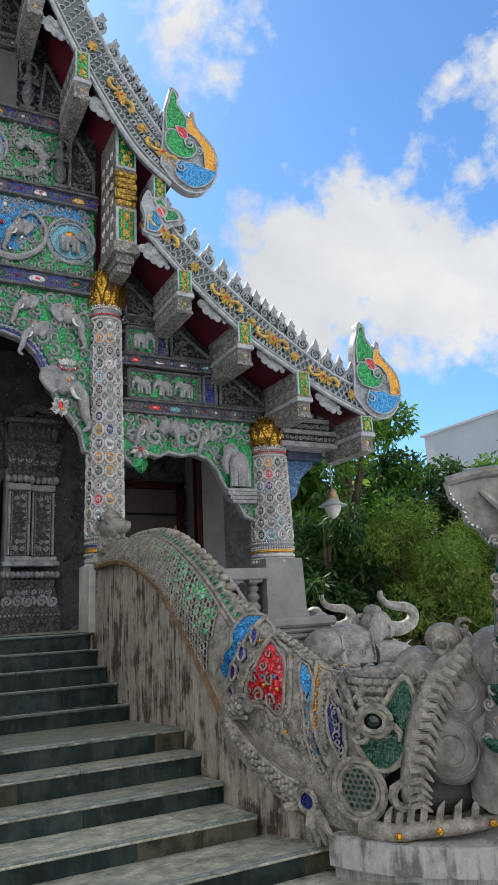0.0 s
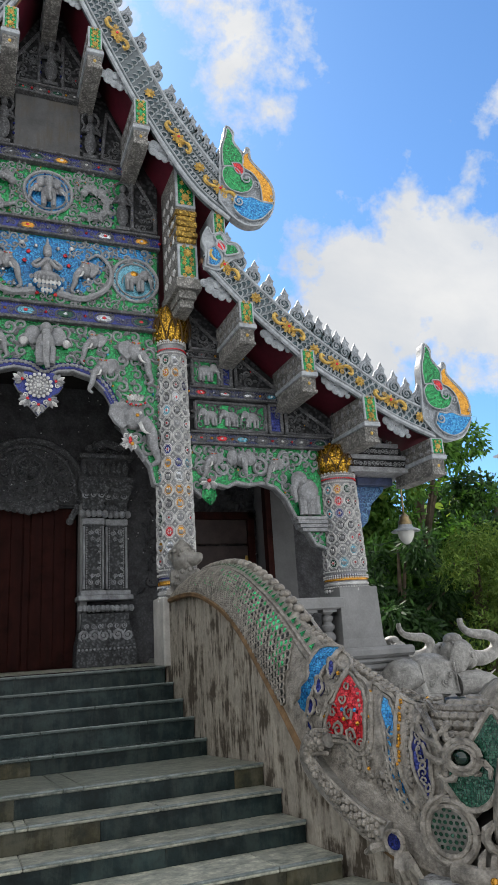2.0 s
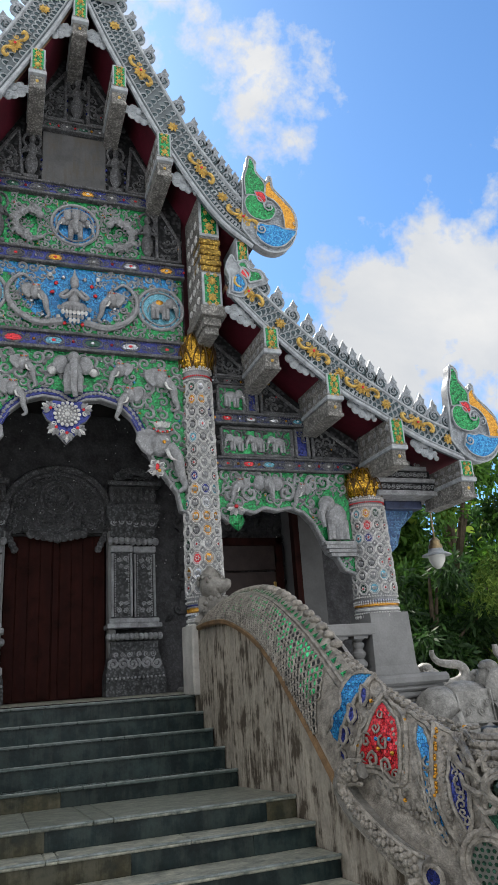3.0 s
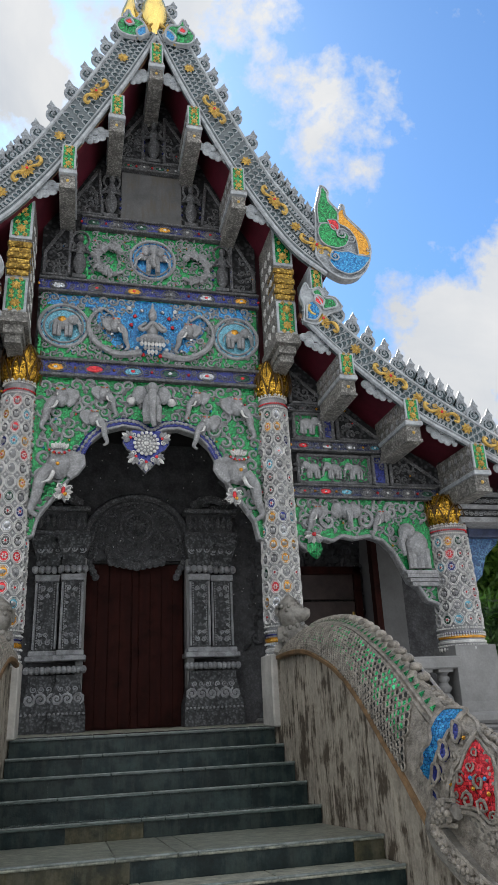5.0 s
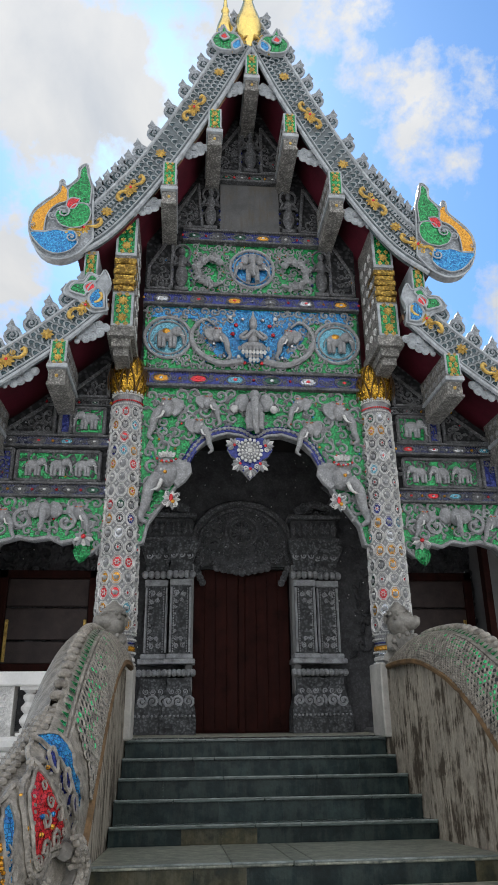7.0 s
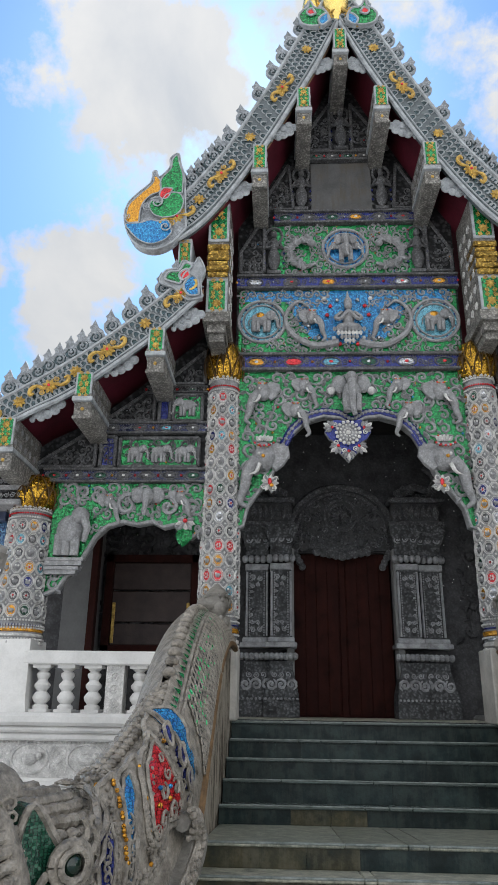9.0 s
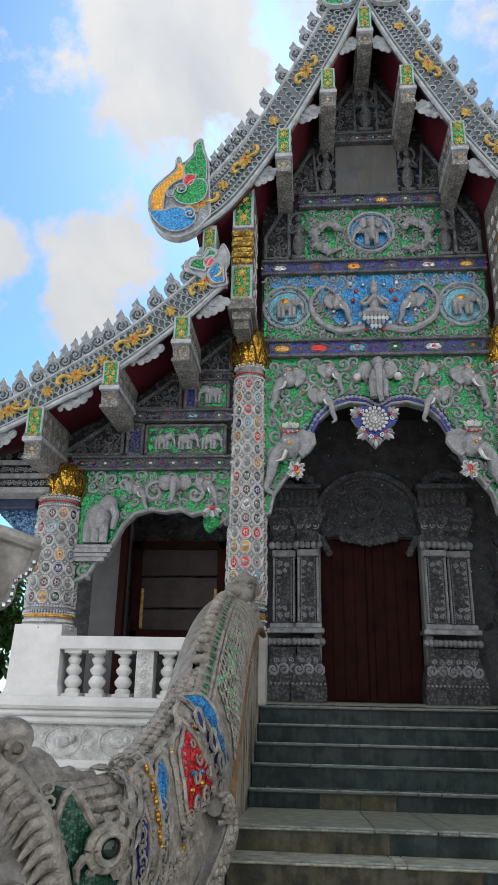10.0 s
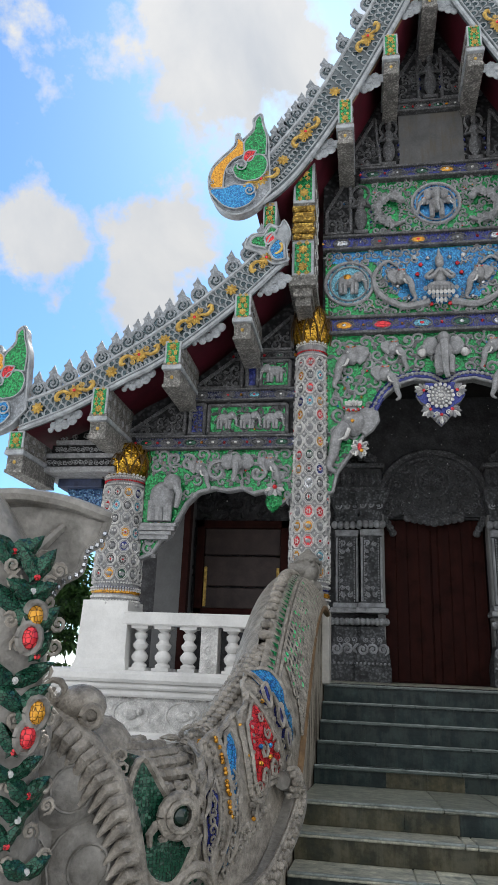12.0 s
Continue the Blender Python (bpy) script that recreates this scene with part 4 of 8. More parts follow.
def wrap(s_, a, o=0.0):
    """A point of the neck's skin: a is the angle round it, 0 towards the stairs, a quarter turn on the ridge; o as in flank()."""
    cz, r = neck_at(s_)
    side = plan(s_)[1]
    n = (side * (-math.cos(a) / SLIM) + Vector((0, 0, math.sin(a)))).normalized()
    return at(s_, cz, r * SLIM) + side * (-r * SLIM * math.cos(a)) + Vector((0, 0, r * math.sin(a))) - n * o


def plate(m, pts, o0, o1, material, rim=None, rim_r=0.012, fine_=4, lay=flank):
    """A plate on the neck: outline of (s, z), or of (s, angle) with wrap; its face at o0 and its back at o1."""
    c = [(p.x, p.z) for p in spline([(a, 0, b) for a, b in pts] + [(pts[0][0], 0, pts[0][1])], len(pts) * fine_)][:-1]
    n = len(c)
    v = [lay(a, b, o0) for a, b in c] + [lay(a, b, o1) for a, b in c]
    gx, gz = sum(a for a, b in c) / n, sum(b for a, b in c) / n
    rings = [[lay(gx + (a - gx) * q, gz + (b - gz) * q, o0) for a, b in c] for q in (1.0, 0.75, 0.5, 0.25)]
    w = [p for ring in rings for p in ring] + [lay(gx, gz, o0)]
    f = [(r * n + i, r * n + (i + 1) % n, r * n + n + (i + 1) % n, r * n + n + i) for r in range(3) for i in range(n)]
    f += [(3 * n + i, 3 * n + (i + 1) % n, 4 * n) for i in range(n)]
    m.add(w, f, material)
    m.add(v, [((i + 1) % n, i, n + i, n + (i + 1) % n) for i in range(n)], material)
    if rim:
        m.tube([lay(a, b, o0) for a, b in c + c[:1]], rim_r, rim, 5)
    return m


def curl(m, s_, z, r, o, material, start=0.0, hand=1, thick=0.18, curls=1.4, seg=10, lay=None):
    pts, rad = [], []
    for i in range(seg + 1):
        u = i / seg
        a = start + hand * u * curls * 2 * math.pi
        q = r * (1 - 0.85 * u)
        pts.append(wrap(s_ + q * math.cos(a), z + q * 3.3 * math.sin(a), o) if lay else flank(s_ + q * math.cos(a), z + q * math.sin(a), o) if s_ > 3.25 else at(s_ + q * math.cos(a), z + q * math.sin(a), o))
        rad.append(r * thick * (1.1 - 0.5 * u) * (0.45 + 0.55 * min(1, u * 5)))
    return m.tube(pts, rad, material, 5)


BAND = [(0.22, 0.63), (0.74, 0.65), (1.2, 0.63), (1.57, 0.555), (1.97, 0.435), (2.32, 0.255), (2.62, 0.045), (3.02, -0.26), (3.24, -0.46), (3.56, -0.68), (3.9, -0.86), (4.2, -0.92)]
CREST = [(0.36, 0.70), (0.6, 0.81), (0.9, 0.87), (1.36, 0.865), (1.73, 0.83), (2.06, 0.75), (2.38, 0.62), (2.67, 0.48), (2.88, 0.355), (3.1, 0.2), (3.45, -0.01), (3.75, -0.12), (4.05, -0.17), (4.4, -0.14)]


def section(u, v, side=1):
    """A point of the body's flank: u along the body, v from the band (0) to the crest (1)."""
    b, c = BANDS(u), CRESTS(u)
    p = b.lerp(c, v)
    w = 0.21 * max(0.0, math.cos(v * math.pi / 2)) ** 0.65 + 0.02
    return at(p.x, p.z, 0.17 - side * w)


_b, _c = spline([(a, 0, z) for a, z in BAND], 200), spline([(a, 0, z) for a, z in CREST], 200)


def _on(line, x):
    """The point of a curve at the length x."""
    for p, q in zip(line, line[1:]):
        if x <= q.x:
            return p.lerp(q, (x - p.x) / (q.x - p.x))
    return line[-1]


BANDS, CRESTS = (lambda u: _on(_b, 0.22 + 3.98 * max(0.0, min(1.0, u)))), (lambda u: _on(_c, 0.36 + 4.04 * max(0.0, min(1.0, u))))


def skin(u, v):
    """A frame on the body's flank: x along the body, y towards the crest, z out of the skin."""
    p = section(u, v)
    X = (section(u + 0.008, v) - p).normalized()
    N = (section(u, v + 0.02) - section(u, v - 0.02)).cross(X).normalized()
    c = BANDS(u).lerp(CRESTS(u), 0.3)
    if N.dot(p - at(c.x, c.z, 0.17)) < 0:
        N = -N
    F = Matrix((X, N.cross(X), N)).transposed().to_4x4()
    F.translation = p
    return F


def naga(s):
    # wall
    wall = Mesh()
    top = spline([(-0.1, 0, 0.63), (0.3, 0, 0.62)] + [(a, 0, z) for a, z in BAND[1:]], 44)
    v = []
    for p in top:
        v += [at(p.x, -1.3, 0), at(p.x, p.z, 0), at(p.x, p.z, 0.34), at(p.x, -1.3, 0.34)]
    n = len(top)
    f = [(4 * i + k, 4 * i + (k + 1) % 4, 4 * i + 4 + (k + 1) % 4, 4 * i + 4 + k) for i in range(n - 1) for k in range(4)]
    wall.add(v, [tuple(reversed(q)) for q in f] + [(0, 1, 2, 3), tuple(reversed(range(4 * n - 4, 4 * n)))], CONCRETE)
    thing("stair_wall", "rendered stair wall with dark rain stains", "wall", kind="structure", mesh=bulk(wall, s))
    plinth = Mesh()
    for o0, o1, z0, z1, mt in ((-0.16, 0.75, -1.03, -0.9, WHITE_W), (-0.11, 0.7, -1.12, -1.03, WHITE_W), (-0.06, 0.65, -1.3, -1.12, WHITE_W)):
        st = [4.02 + 0.13 * i for i in range(10)]
        v = []
        for q in st:
            v += [at(q, z0, o0), at(q, z1, o0), at(q, z1, o1), at(q, z0, o1)]
        k = len(st)
        plinth.add(v, [tuple(reversed((4 * i + j, 4 * i + (j + 1) % 4, 4 * i + 4 + (j + 1) % 4, 4 * i + 4 + j))) for i in range(k - 1) for j in range(4)] + [(0, 1, 2, 3), tuple(reversed(range(4 * k - 4, 4 * k)))], mt)
    thing("makara_plinth", "white painted moulded plinth with black flaking stains", "plinth", kind="structure", mesh=bulk(plinth, s))

    root = thing("naga", "cement naga balustrade with mirror mosaic issuing from a makara", "naga statue", (s * 1.5, -2.0, -0.9), group="stair nagas")
    o = Matrix.Translation((-1.5, 2.0, 0.9))

    def put(name, m, label="", smooth=False, kind=""):
        m.v = [tuple(o @ Vector(p)) for p in m.v]
        return part(name, bulk(m, s), root, label, smooth=smooth, kind=kind)
    # body
    body = Mesh()
    U, V = 64, 9
    for side in (1, -1):
        v = [section(i / U, j / V, side) for i in range(U + 1) for j in range(V + 1)]
        f = [(i * (V + 1) + j, i * (V + 1) + j + 1, (i + 1) * (V + 1) + j + 1, (i + 1) * (V + 1) + j) for i in range(U) for j in range(V)]
        body.add(v, f if side < 0 else [tuple(reversed(q)) for q in f], NAGA)
    put("body", body, smooth=True)
    put("belly_band", Mesh().tube([section(i / 60, 0.0, 1) + Vector((0, 0, -0.01)) for i in range(2, 56)], 0.028, mat_band, 6), "rusty brown moulded band", True)
    # scales
    sc, dots = Mesh(), Mesh()
    for j in range(11):
        vv = 0.05 + 0.072 * j
        for i in range(66):
            u = 0.045 + (i + 0.5 * (j % 2)) * 0.0108
            x_ = BANDS(u).lerp(CRESTS(u), vv).x
            if x_ > 2.98:
                continue
            F = skin(u, vv) @ Matrix.Translation((0, 0, 0.006))
            r = 0.0235
            sc.tube([(r * math.cos(a), r * 1.08 * math.sin(a), 0.003) for a in [k * math.pi / 4 for k in range(9)]], 0.0068, NAGA, 4, F, 1.0, False)
            green = 0.3 < vv < 0.78 and 1.0 < x_ < 3.0 and rnd.random() < 0.5
            dk = [(r * 0.8 * math.cos(a), r * 0.86 * math.sin(a), 0.003) for a in [k * math.pi / 3 for k in range(6)]]
            (dots if green else sc).add(dk, [tuple(range(6))], M_DOT if green else HOLLOW, F @ Matrix.Rotation(rnd.uniform(-0.3, 0.3), 4, "X") @ Matrix.Rotation(rnd.uniform(-0.3, 0.3), 4, "Y"))
    put("scale_field", sc, "grey cement scales with dark discs painted for hollows", kind="stuff")
    put("mirror_dots", dots, "green mirror dots", kind="stuff")
    # crest of curls
    for i in range(26):
        u = 0.07 + i * 0.0245
        c0 = CRESTS(u)
        if c0.x > 2.98:
            break
        m = Mesh()
        F = skin(u, 0.9) @ Matrix.Rotation(-math.pi / 2, 4, "X").inverted()
        m.scroll(0, 0, 0.042, start=0.6, hand=-1, material=NAGA, y=-0.012, thick=0.26, curls=1.3, seg=11, m=F)
        m.petal(0.03, 0.02, 0.06, 0.035, 0.9, NAGA, -0.008, 0.5, F)
        m.ball(at(c0.x, c0.z + 0.004, 0.165), (0.045, 0.042, 0.032), NAGA, None, 9, 6)
        put("crest_curl", m, smooth=True)
    ridge = Mesh()
    for vv in (0.86, 0.8):
        ridge.tube([section(0.06 + 0.64 * i / 50, vv, 1) for i in range(51)], 0.013, NAGA, 5)
    put("crest_rim", ridge)
    gm = Mesh()
    for i in range(40):
        u = 0.1 + 0.6 * i / 40
        a, b = section(u, 0.91, 1), section(u + 0.009, 0.91, 1)
        d = section(u + 0.004, 0.97, 1) + (section(u + 0.004, 0.97, 1) - at(CRESTS(u).x, CRESTS(u).z - 0.1, 0.17)).normalized() * 0.012
        gm.add([a + Vector((-0.012, 0, 0.006)), b + Vector((-0.012, 0, 0.006)), d], [(0, 1, 2)], M_GREEN)
    put("crest_mirrors", gm, "green mirror chips along the crest", kind="stuff")
    # round neck under the collars
    cs = [2.8 + 0.05 * i for i in range(30)]
    m, K = Mesh(), 24
    v = []
    for q in cs:
        cz, r = neck_at(q)
        r *= min(1.0, 0.8 + 2 * (q - 2.8))
        side = plan(q)[1]
        c = at(q, cz, neck_at(q)[1] * SLIM)
        v += [c + side * (r * SLIM * math.cos(k * 2 * math.pi / K)) + Vector((0, 0, r * math.sin(k * 2 * math.pi / K))) for k in range(K)]
    m.add(v, [(i * K + k, i * K + K + k, i * K + K + (k + 1) % K, i * K + (k + 1) % K) for i in range(len(cs) - 1) for k in range(K)] + [tuple(range(K))], NAGA)
    put("neck_swelling", m, smooth=True)
    # ridge beads and small leaves over the neck
    m = Mesh()
    for i in range(26):
        q = 2.95 + i * 0.046
        cz, r = neck_at(q)
        c = at(q, cz + r + 0.005, r * SLIM)
        m.ball(c, (0.03, 0.03, 0.022), NAGA, None, 7, 5)
        for k in range(1, 8):
            a = 1.57 - 0.24 * k
            side = plan(q)[1]
            p = at(q + 0.023 * (k % 2), cz, r * SLIM) + side * (r * SLIM * math.cos(a)) + Vector((0, 0, r * math.sin(a)))
            m.ball(p, (0.03, 0.03, 0.024), NAGA, None, 6, 4)
    put("neck_scale_field", m, "overlapping cement scales of the neck", kind="stuff")
    # saddle-shaped neck fins, their points on the ridge, outlines fitted to the camera's view
    put("fin_collar", plate(Mesh(), [(3.6, 0.11), (3.67, 0.02), (3.55, -0.1), (3.47, -0.2), (3.444, -0.3), (3.48, -0.335), (3.4, -0.37), (3.3, -0.37), (3.3, -0.25), (3.34, -0.13), (3.45, 0.0), (3.56, 0.09)], -0.025, 0.03, NAGA, NAGA, 0.014))
    put("blue_fin", plate(Mesh(), [(3.6, 0.11), (3.5, 0.12), (3.41, 0.105), (3.36, 0.065), (3.335, 0.02), (3.335, -0.02), (3.27, -0.065), (3.245, -0.125), (3.18, -0.2), (3.16, -0.3), (3.22, -0.36), (3.29, -0.36), (3.285, -0.305), (3.28, -0.25), (3.32, -0.185), (3.34, -0.14), (3.415, -0.05), (3.48, 0.01), (3.53, 0.05)], -0.04, 0.0, M_BLUE, NAGA, 0.013, 3), "bright blue mirror mosaic fin")
    for a, q in ((3.53, 0.01), (3.43, -0.075), (3.36, -0.175), (3.34, -0.29)):
        put("blue_petal", plate(Mesh(), [(a - 0.03, q - 0.01), (a - 0.005, q - 0.045), (a + 0.03, q - 0.015), (a + 0.025, q + 0.03), (a - 0.01, q + 0.045)], -0.05, -0.02, M_DEEP, NAGA, 0.01), "deep blue mosaic petal")
        put("petal_curl", curl(Mesh(), a + 0.06, q - 0.02, 0.025, -0.04, NAGA, q * 30, 1, 0.28, 1.1, 8))
    put("red_collar", plate(Mesh(), [(3.668, 0.012), (3.785, -0.1), (3.795, -0.21), (3.778, -0.37), (3.71, -0.395), (3.625, -0.345), (3.48, -0.335), (3.44, -0.295), (3.468, -0.2), (3.55, -0.1)], -0.045, 0.03, NAGA, NAGA, 0.016))
    put("red_field", plate(Mesh(), [(3.667, -0.022), (3.757, -0.115), (3.77, -0.2), (3.752, -0.35), (3.713, -0.367), (3.647, -0.32), (3.53, -0.314), (3.49, -0.29), (3.513, -0.21), (3.58, -0.126)], -0.058, -0.03, M_RED, NAGA, 0.011), "red mirror mosaic field")
    for a, q, r, st, hd in ((3.56, -0.2, 0.036, 0.5, 1), (3.6, -0.285, 0.04, 3, -1), (3.68, -0.21, 0.036, 2, 1), (3.69, -0.31, 0.038, 4, -1), (3.63, -0.15, 0.026, 1, -1), (3.735, -0.345, 0.026, 0, 1), (3.665, -0.09, 0.022, 2, 1), (3.53, -0.27, 0.026, 5, -1)):
        put("red_scroll", curl(Mesh(), a, q, r, -0.068, NAGA, st, hd, 0.26, 1.3, 11))
    for a, q in ((3.72, -0.2), (3.65, -0.24), (3.735, -0.26), (3.64, -0.2)):
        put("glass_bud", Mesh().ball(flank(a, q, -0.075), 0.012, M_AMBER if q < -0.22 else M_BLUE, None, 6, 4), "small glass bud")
    m = Mesh()
    for k in range(14):
        u = k / 13
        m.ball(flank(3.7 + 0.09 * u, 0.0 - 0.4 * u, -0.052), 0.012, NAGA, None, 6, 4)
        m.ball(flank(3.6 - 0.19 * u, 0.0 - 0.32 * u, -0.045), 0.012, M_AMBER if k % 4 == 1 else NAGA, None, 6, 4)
    put("collar_beading", m, kind="stuff")
    # scales on the lower flank, curls between the fins
    m = Mesh()
    for j in range(13):
        for i in range(20):
            a, q = 3.06 + i * 0.04 + 0.02 * (j % 2), -1.15 + j * 0.105
            top = 0.1 if a > 3.42 else -0.35
            if q > top or a > 3.84:
                continue
            p = wrap(a, q, -0.008)
            m.ball(p, (0.024, 0.024, 0.022), NAGA, None, 6, 4)
            m.add([p + (wrap(a, q, -0.034) - p) + (wrap(a + 0.012 * math.cos(t_), q + 0.04 * math.sin(t_), 0) - wrap(a, q, 0)) for t_ in [k_ * math.pi / 3 for k_ in range(6)]], [tuple(range(6))], NAGA_D)
    put("flank_scale_field", m, "rows of rounded cement scales", kind="stuff")
    m = Mesh()
    for j in range(11):
        q = 1.75 - 0.2 * j
        curl(m, 3.845, q, 0.034, -0.055, NAGA, j * 1.3, 1, 0.3, 1.2, 8, wrap)
        curl(m, 4.0 + 0.02 * (j % 2), q, 0.036, -0.055, NAGA, j * 0.9, -1, 0.3, 1.2, 8, wrap)
        m.ball(wrap(3.925, q + 0.1, -0.05), 0.016, M_AMBER if j % 3 == 0 else NAGA, None, 6, 4)
    put("curl_field", m, "rows of small cement curls", kind="stuff")
    # scaly flank, arm and hand
    m = Mesh()
    plate(m, [(3.25, -0.45), (3.4, -0.36), (3.56, -0.40), (3.72, -0.50), (3.84, -0.46), (3.95, -0.6), (4.0, -0.82), (3.85, -0.84), (3.56, -0.70), (3.36, -0.58)], -0.03, 0.05, NAGA, NAGA, 0.016)
    for j in range(10):
        for i in range(15):
            a = 3.40 + i * 0.034 + 0.017 * (j % 2)
            z = -0.385 - j * 0.033 - (a - 3.4) * 0.22
            if z < -0.50 - (a - 3.35) * 0.5 or a > 3.88:
                continue
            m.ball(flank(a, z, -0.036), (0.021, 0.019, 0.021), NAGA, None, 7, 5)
    put("scaly_flank", m)
    arm = [(3.47, -0.345), (3.343, -0.362), (3.297, -0.441), (3.384, -0.538), (3.541, -0.633), (3.697, -0.708), (3.83, -0.75)]
    path = spline([tuple(at(a, z, -0.08)) for a, z in arm], 20)
    m = Mesh().tube(path, [0.04 + 0.032 * math.sin(min(1, i / 14) * math.pi * 0.8) for i in range(21)], NAGA_D, 8)
    for q in (-1, 1):
        m.tube([c_ + Vector((-0.035, -0.035, q * 0.058)) for c_ in path], 0.012, NAGA, 6)
    fine_path = spline([tuple(c_) for c_ in path], 34)
    for i in range(2, 33):
        for k in (-1, 0, 1):
            m.ball(fine_path[i] + Vector((-0.05 + 0.012 * abs(k), -0.045 + 0.012 * abs(k), 0.032 * k + 0.012 * (i % 2))), (0.02, 0.017, 0.019), NAGA, None, 7, 5)
    curl(m, 3.41, -0.385, 0.055, -0.1, NAGA, 0.5, 1, 0.24, 1.3)
    put("arm", m)
    m = Mesh()
    ring = [at(3.886 + 0.05 * math.cos(t), -0.769 + 0.05 * math.sin(t), -0.13) for t in [k * math.pi / 6 for k in range(13)]]
    m.tube(ring, 0.014, NAGA, 5)
    m.add([at(3.886 + 0.045 * math.cos(t), -0.769 + 0.045 * math.sin(t), -0.125) for t in [k * math.pi / 6 for k in range(12)]], [tuple(range(12))], M_DEEP)
    put("bracelet", m, "round blue mosaic bracelet")
    for k, (a, z) in enumerate(((3.90, -0.95), (3.945, -0.965), (3.99, -0.95), (4.03, -0.92), (3.72, -0.84))):
        b = at(3.9 + 0.012 * k if k < 4 else 3.82, -0.82 if k < 4 else -0.8, -0.12)
        e = at(a, z, -0.13)
        put("finger", Mesh().tube([b, b.lerp(e, 0.5) + Vector((-0.02, -0.02, 0.015)), e], [0.024, 0.025, 0.012], NAGA, 6))
    # back fins with blue and amber glass
    put("blue_back_fin", plate(plate(Mesh(), [(3.8, -0.07), (3.93, -0.16), (3.956, -0.253), (3.938, -0.422), (3.98, -0.536), (4.03, -0.656), (3.985, -0.69), (3.91, -0.59), (3.855, -0.476), (3.777, -0.483), (3.741, -0.4), (3.762, -0.248)], -0.04, 0.05, NAGA, NAGA, 0.015), [(3.866, -0.132), (3.913, -0.181), (3.933, -0.254), (3.92, -0.339), (3.923, -0.423), (3.95, -0.538), (4.006, -0.635), (3.988, -0.66), (3.943, -0.585), (3.899, -0.484), (3.878, -0.366), (3.87, -0.269), (3.85, -0.195)], -0.055, -0.03, M_BLUE, NAGA, 0.01), "grey back fin with blue mirror glass")
    put("purple_back_fin", plate(plate(Mesh(), [(3.955, -0.145), (4.071, -0.215), (4.137, -0.281), (4.148, -0.419), (4.15, -0.531), (4.098, -0.59), (4.031, -0.57), (3.973, -0.478), (3.936, -0.386), (3.939, -0.266)], -0.06, 0.05, NAGA, NAGA, 0.016), [(4.065, -0.261), (4.117, -0.282), (4.127, -0.351), (4.136, -0.42), (4.128, -0.511), (4.104, -0.547), (4.064, -0.494), (4.039, -0.427), (4.04, -0.345)], -0.075, -0.03, M_DEEP, NAGA, 0.011), "grey back fin with violet mirror glass")
    m = Mesh()
    for k in range(9):
        u = k / 8
        curl(m, 3.915 + 0.085 * u * u, -0.3 - 0.33 * u, 0.027, -0.066, NAGA, 2.0 + k, 1, 0.32, 1.1, 8)
        curl(m, 4.075 + 0.03 * u, -0.29 - 0.22 * u, 0.022, -0.085, NAGA, k * 1.7, -1, 0.3, 1.1, 8)
    for k in range(16):
        u = k / 15
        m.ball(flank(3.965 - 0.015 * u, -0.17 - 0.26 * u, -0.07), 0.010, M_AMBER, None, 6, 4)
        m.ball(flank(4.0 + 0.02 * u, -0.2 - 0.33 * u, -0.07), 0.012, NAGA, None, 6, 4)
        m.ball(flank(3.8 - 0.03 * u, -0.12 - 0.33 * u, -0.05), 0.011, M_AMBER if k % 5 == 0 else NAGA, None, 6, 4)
    put("fin_beading", m, "beads and curls with amber glass", kind="stuff")
    # makara head
    m = Mesh()
    for i, (a, z, r) in enumerate(((4.08, -0.45, 0.27), (4.2, -0.42, 0.26), (4.33, -0.36, 0.22), (4.48, -0.2, 0.16))):
        m.ball(at(a, z, 0.22), (r, r * 1.05, r), NAGA, None, 14, 9)
    m.ball(at(4.12, -0.72, 0.22), (0.26, 0.24, 0.2), NAGA, None, 14, 8)
    put("head", m, "weathered grey makara head", True)
    fs = Mesh()
    for a_, z_, r_ in ((4.2, -0.42, 0.265), (4.33, -0.36, 0.225)):
        c_ = at(a_, z_, 0.22)
        _, nrm_ = plan(a_)
        tng = Vector((nrm_.y, -nrm_.x, 0))
        for j in range(5):
            for i in range(9):
                lat, lon = 0.5 + 0.2 * j, -1.0 + 0.25 * i + 0.12 * (j % 2)
                d_ = (-nrm_ * math.cos(lon) + tng * math.sin(lon)) * math.cos(lat) + Vector((0, 0, math.sin(lat)))
                fs.ball(c_ + d_ * r_, (0.034, 0.034, 0.026), NAGA, None, 6, 4)
    put("forehead_texture", fs, kind="stuff")
    put("cheek", plate(Mesh(), [(4.16, -0.5), (4.2, -0.38), (4.3, -0.3), (4.40, -0.17), (4.45, -0.28), (4.42, -0.42), (4.35, -0.57), (4.24, -0.6)], -0.07, 0.1, M_DKGREEN, NAGA, 0.016), "dark green mosaic cheek")
    m = Mesh()
    for k, (r, t) in enumerate(((0.07, 0.022), (0.052, 0.014))):
        m.tube([at(4.26 + r * math.cos(q), -0.37 + r * 0.95 * math.sin(q), -0.10 - 0.02 * k) for q in [i * math.pi / 8 for i in range(17)]], t, NAGA, 6)
    for a, z, e in ((4.2, -0.31, 2.4), (4.16, -0.36, 2.9), (4.13, -0.29, 2.2), (4.24, -0.28, 1.9), (4.17, -0.24, 1.6), (4.32, -0.43, 5.6), (4.19, -0.43, 3.6)):
        put("brow_curl", curl(Mesh(), a, z, 0.055, -0.09, NAGA, e, 1, 0.34, 1.0, 8))
    put("eye_socket", m)
    put("eye", Mesh().ball(at(4.26, -0.37, -0.085), (0.045, 0.045, 0.045), mat_eye, None, 12, 8), "dark green glass eye", True)
    m = Mesh()
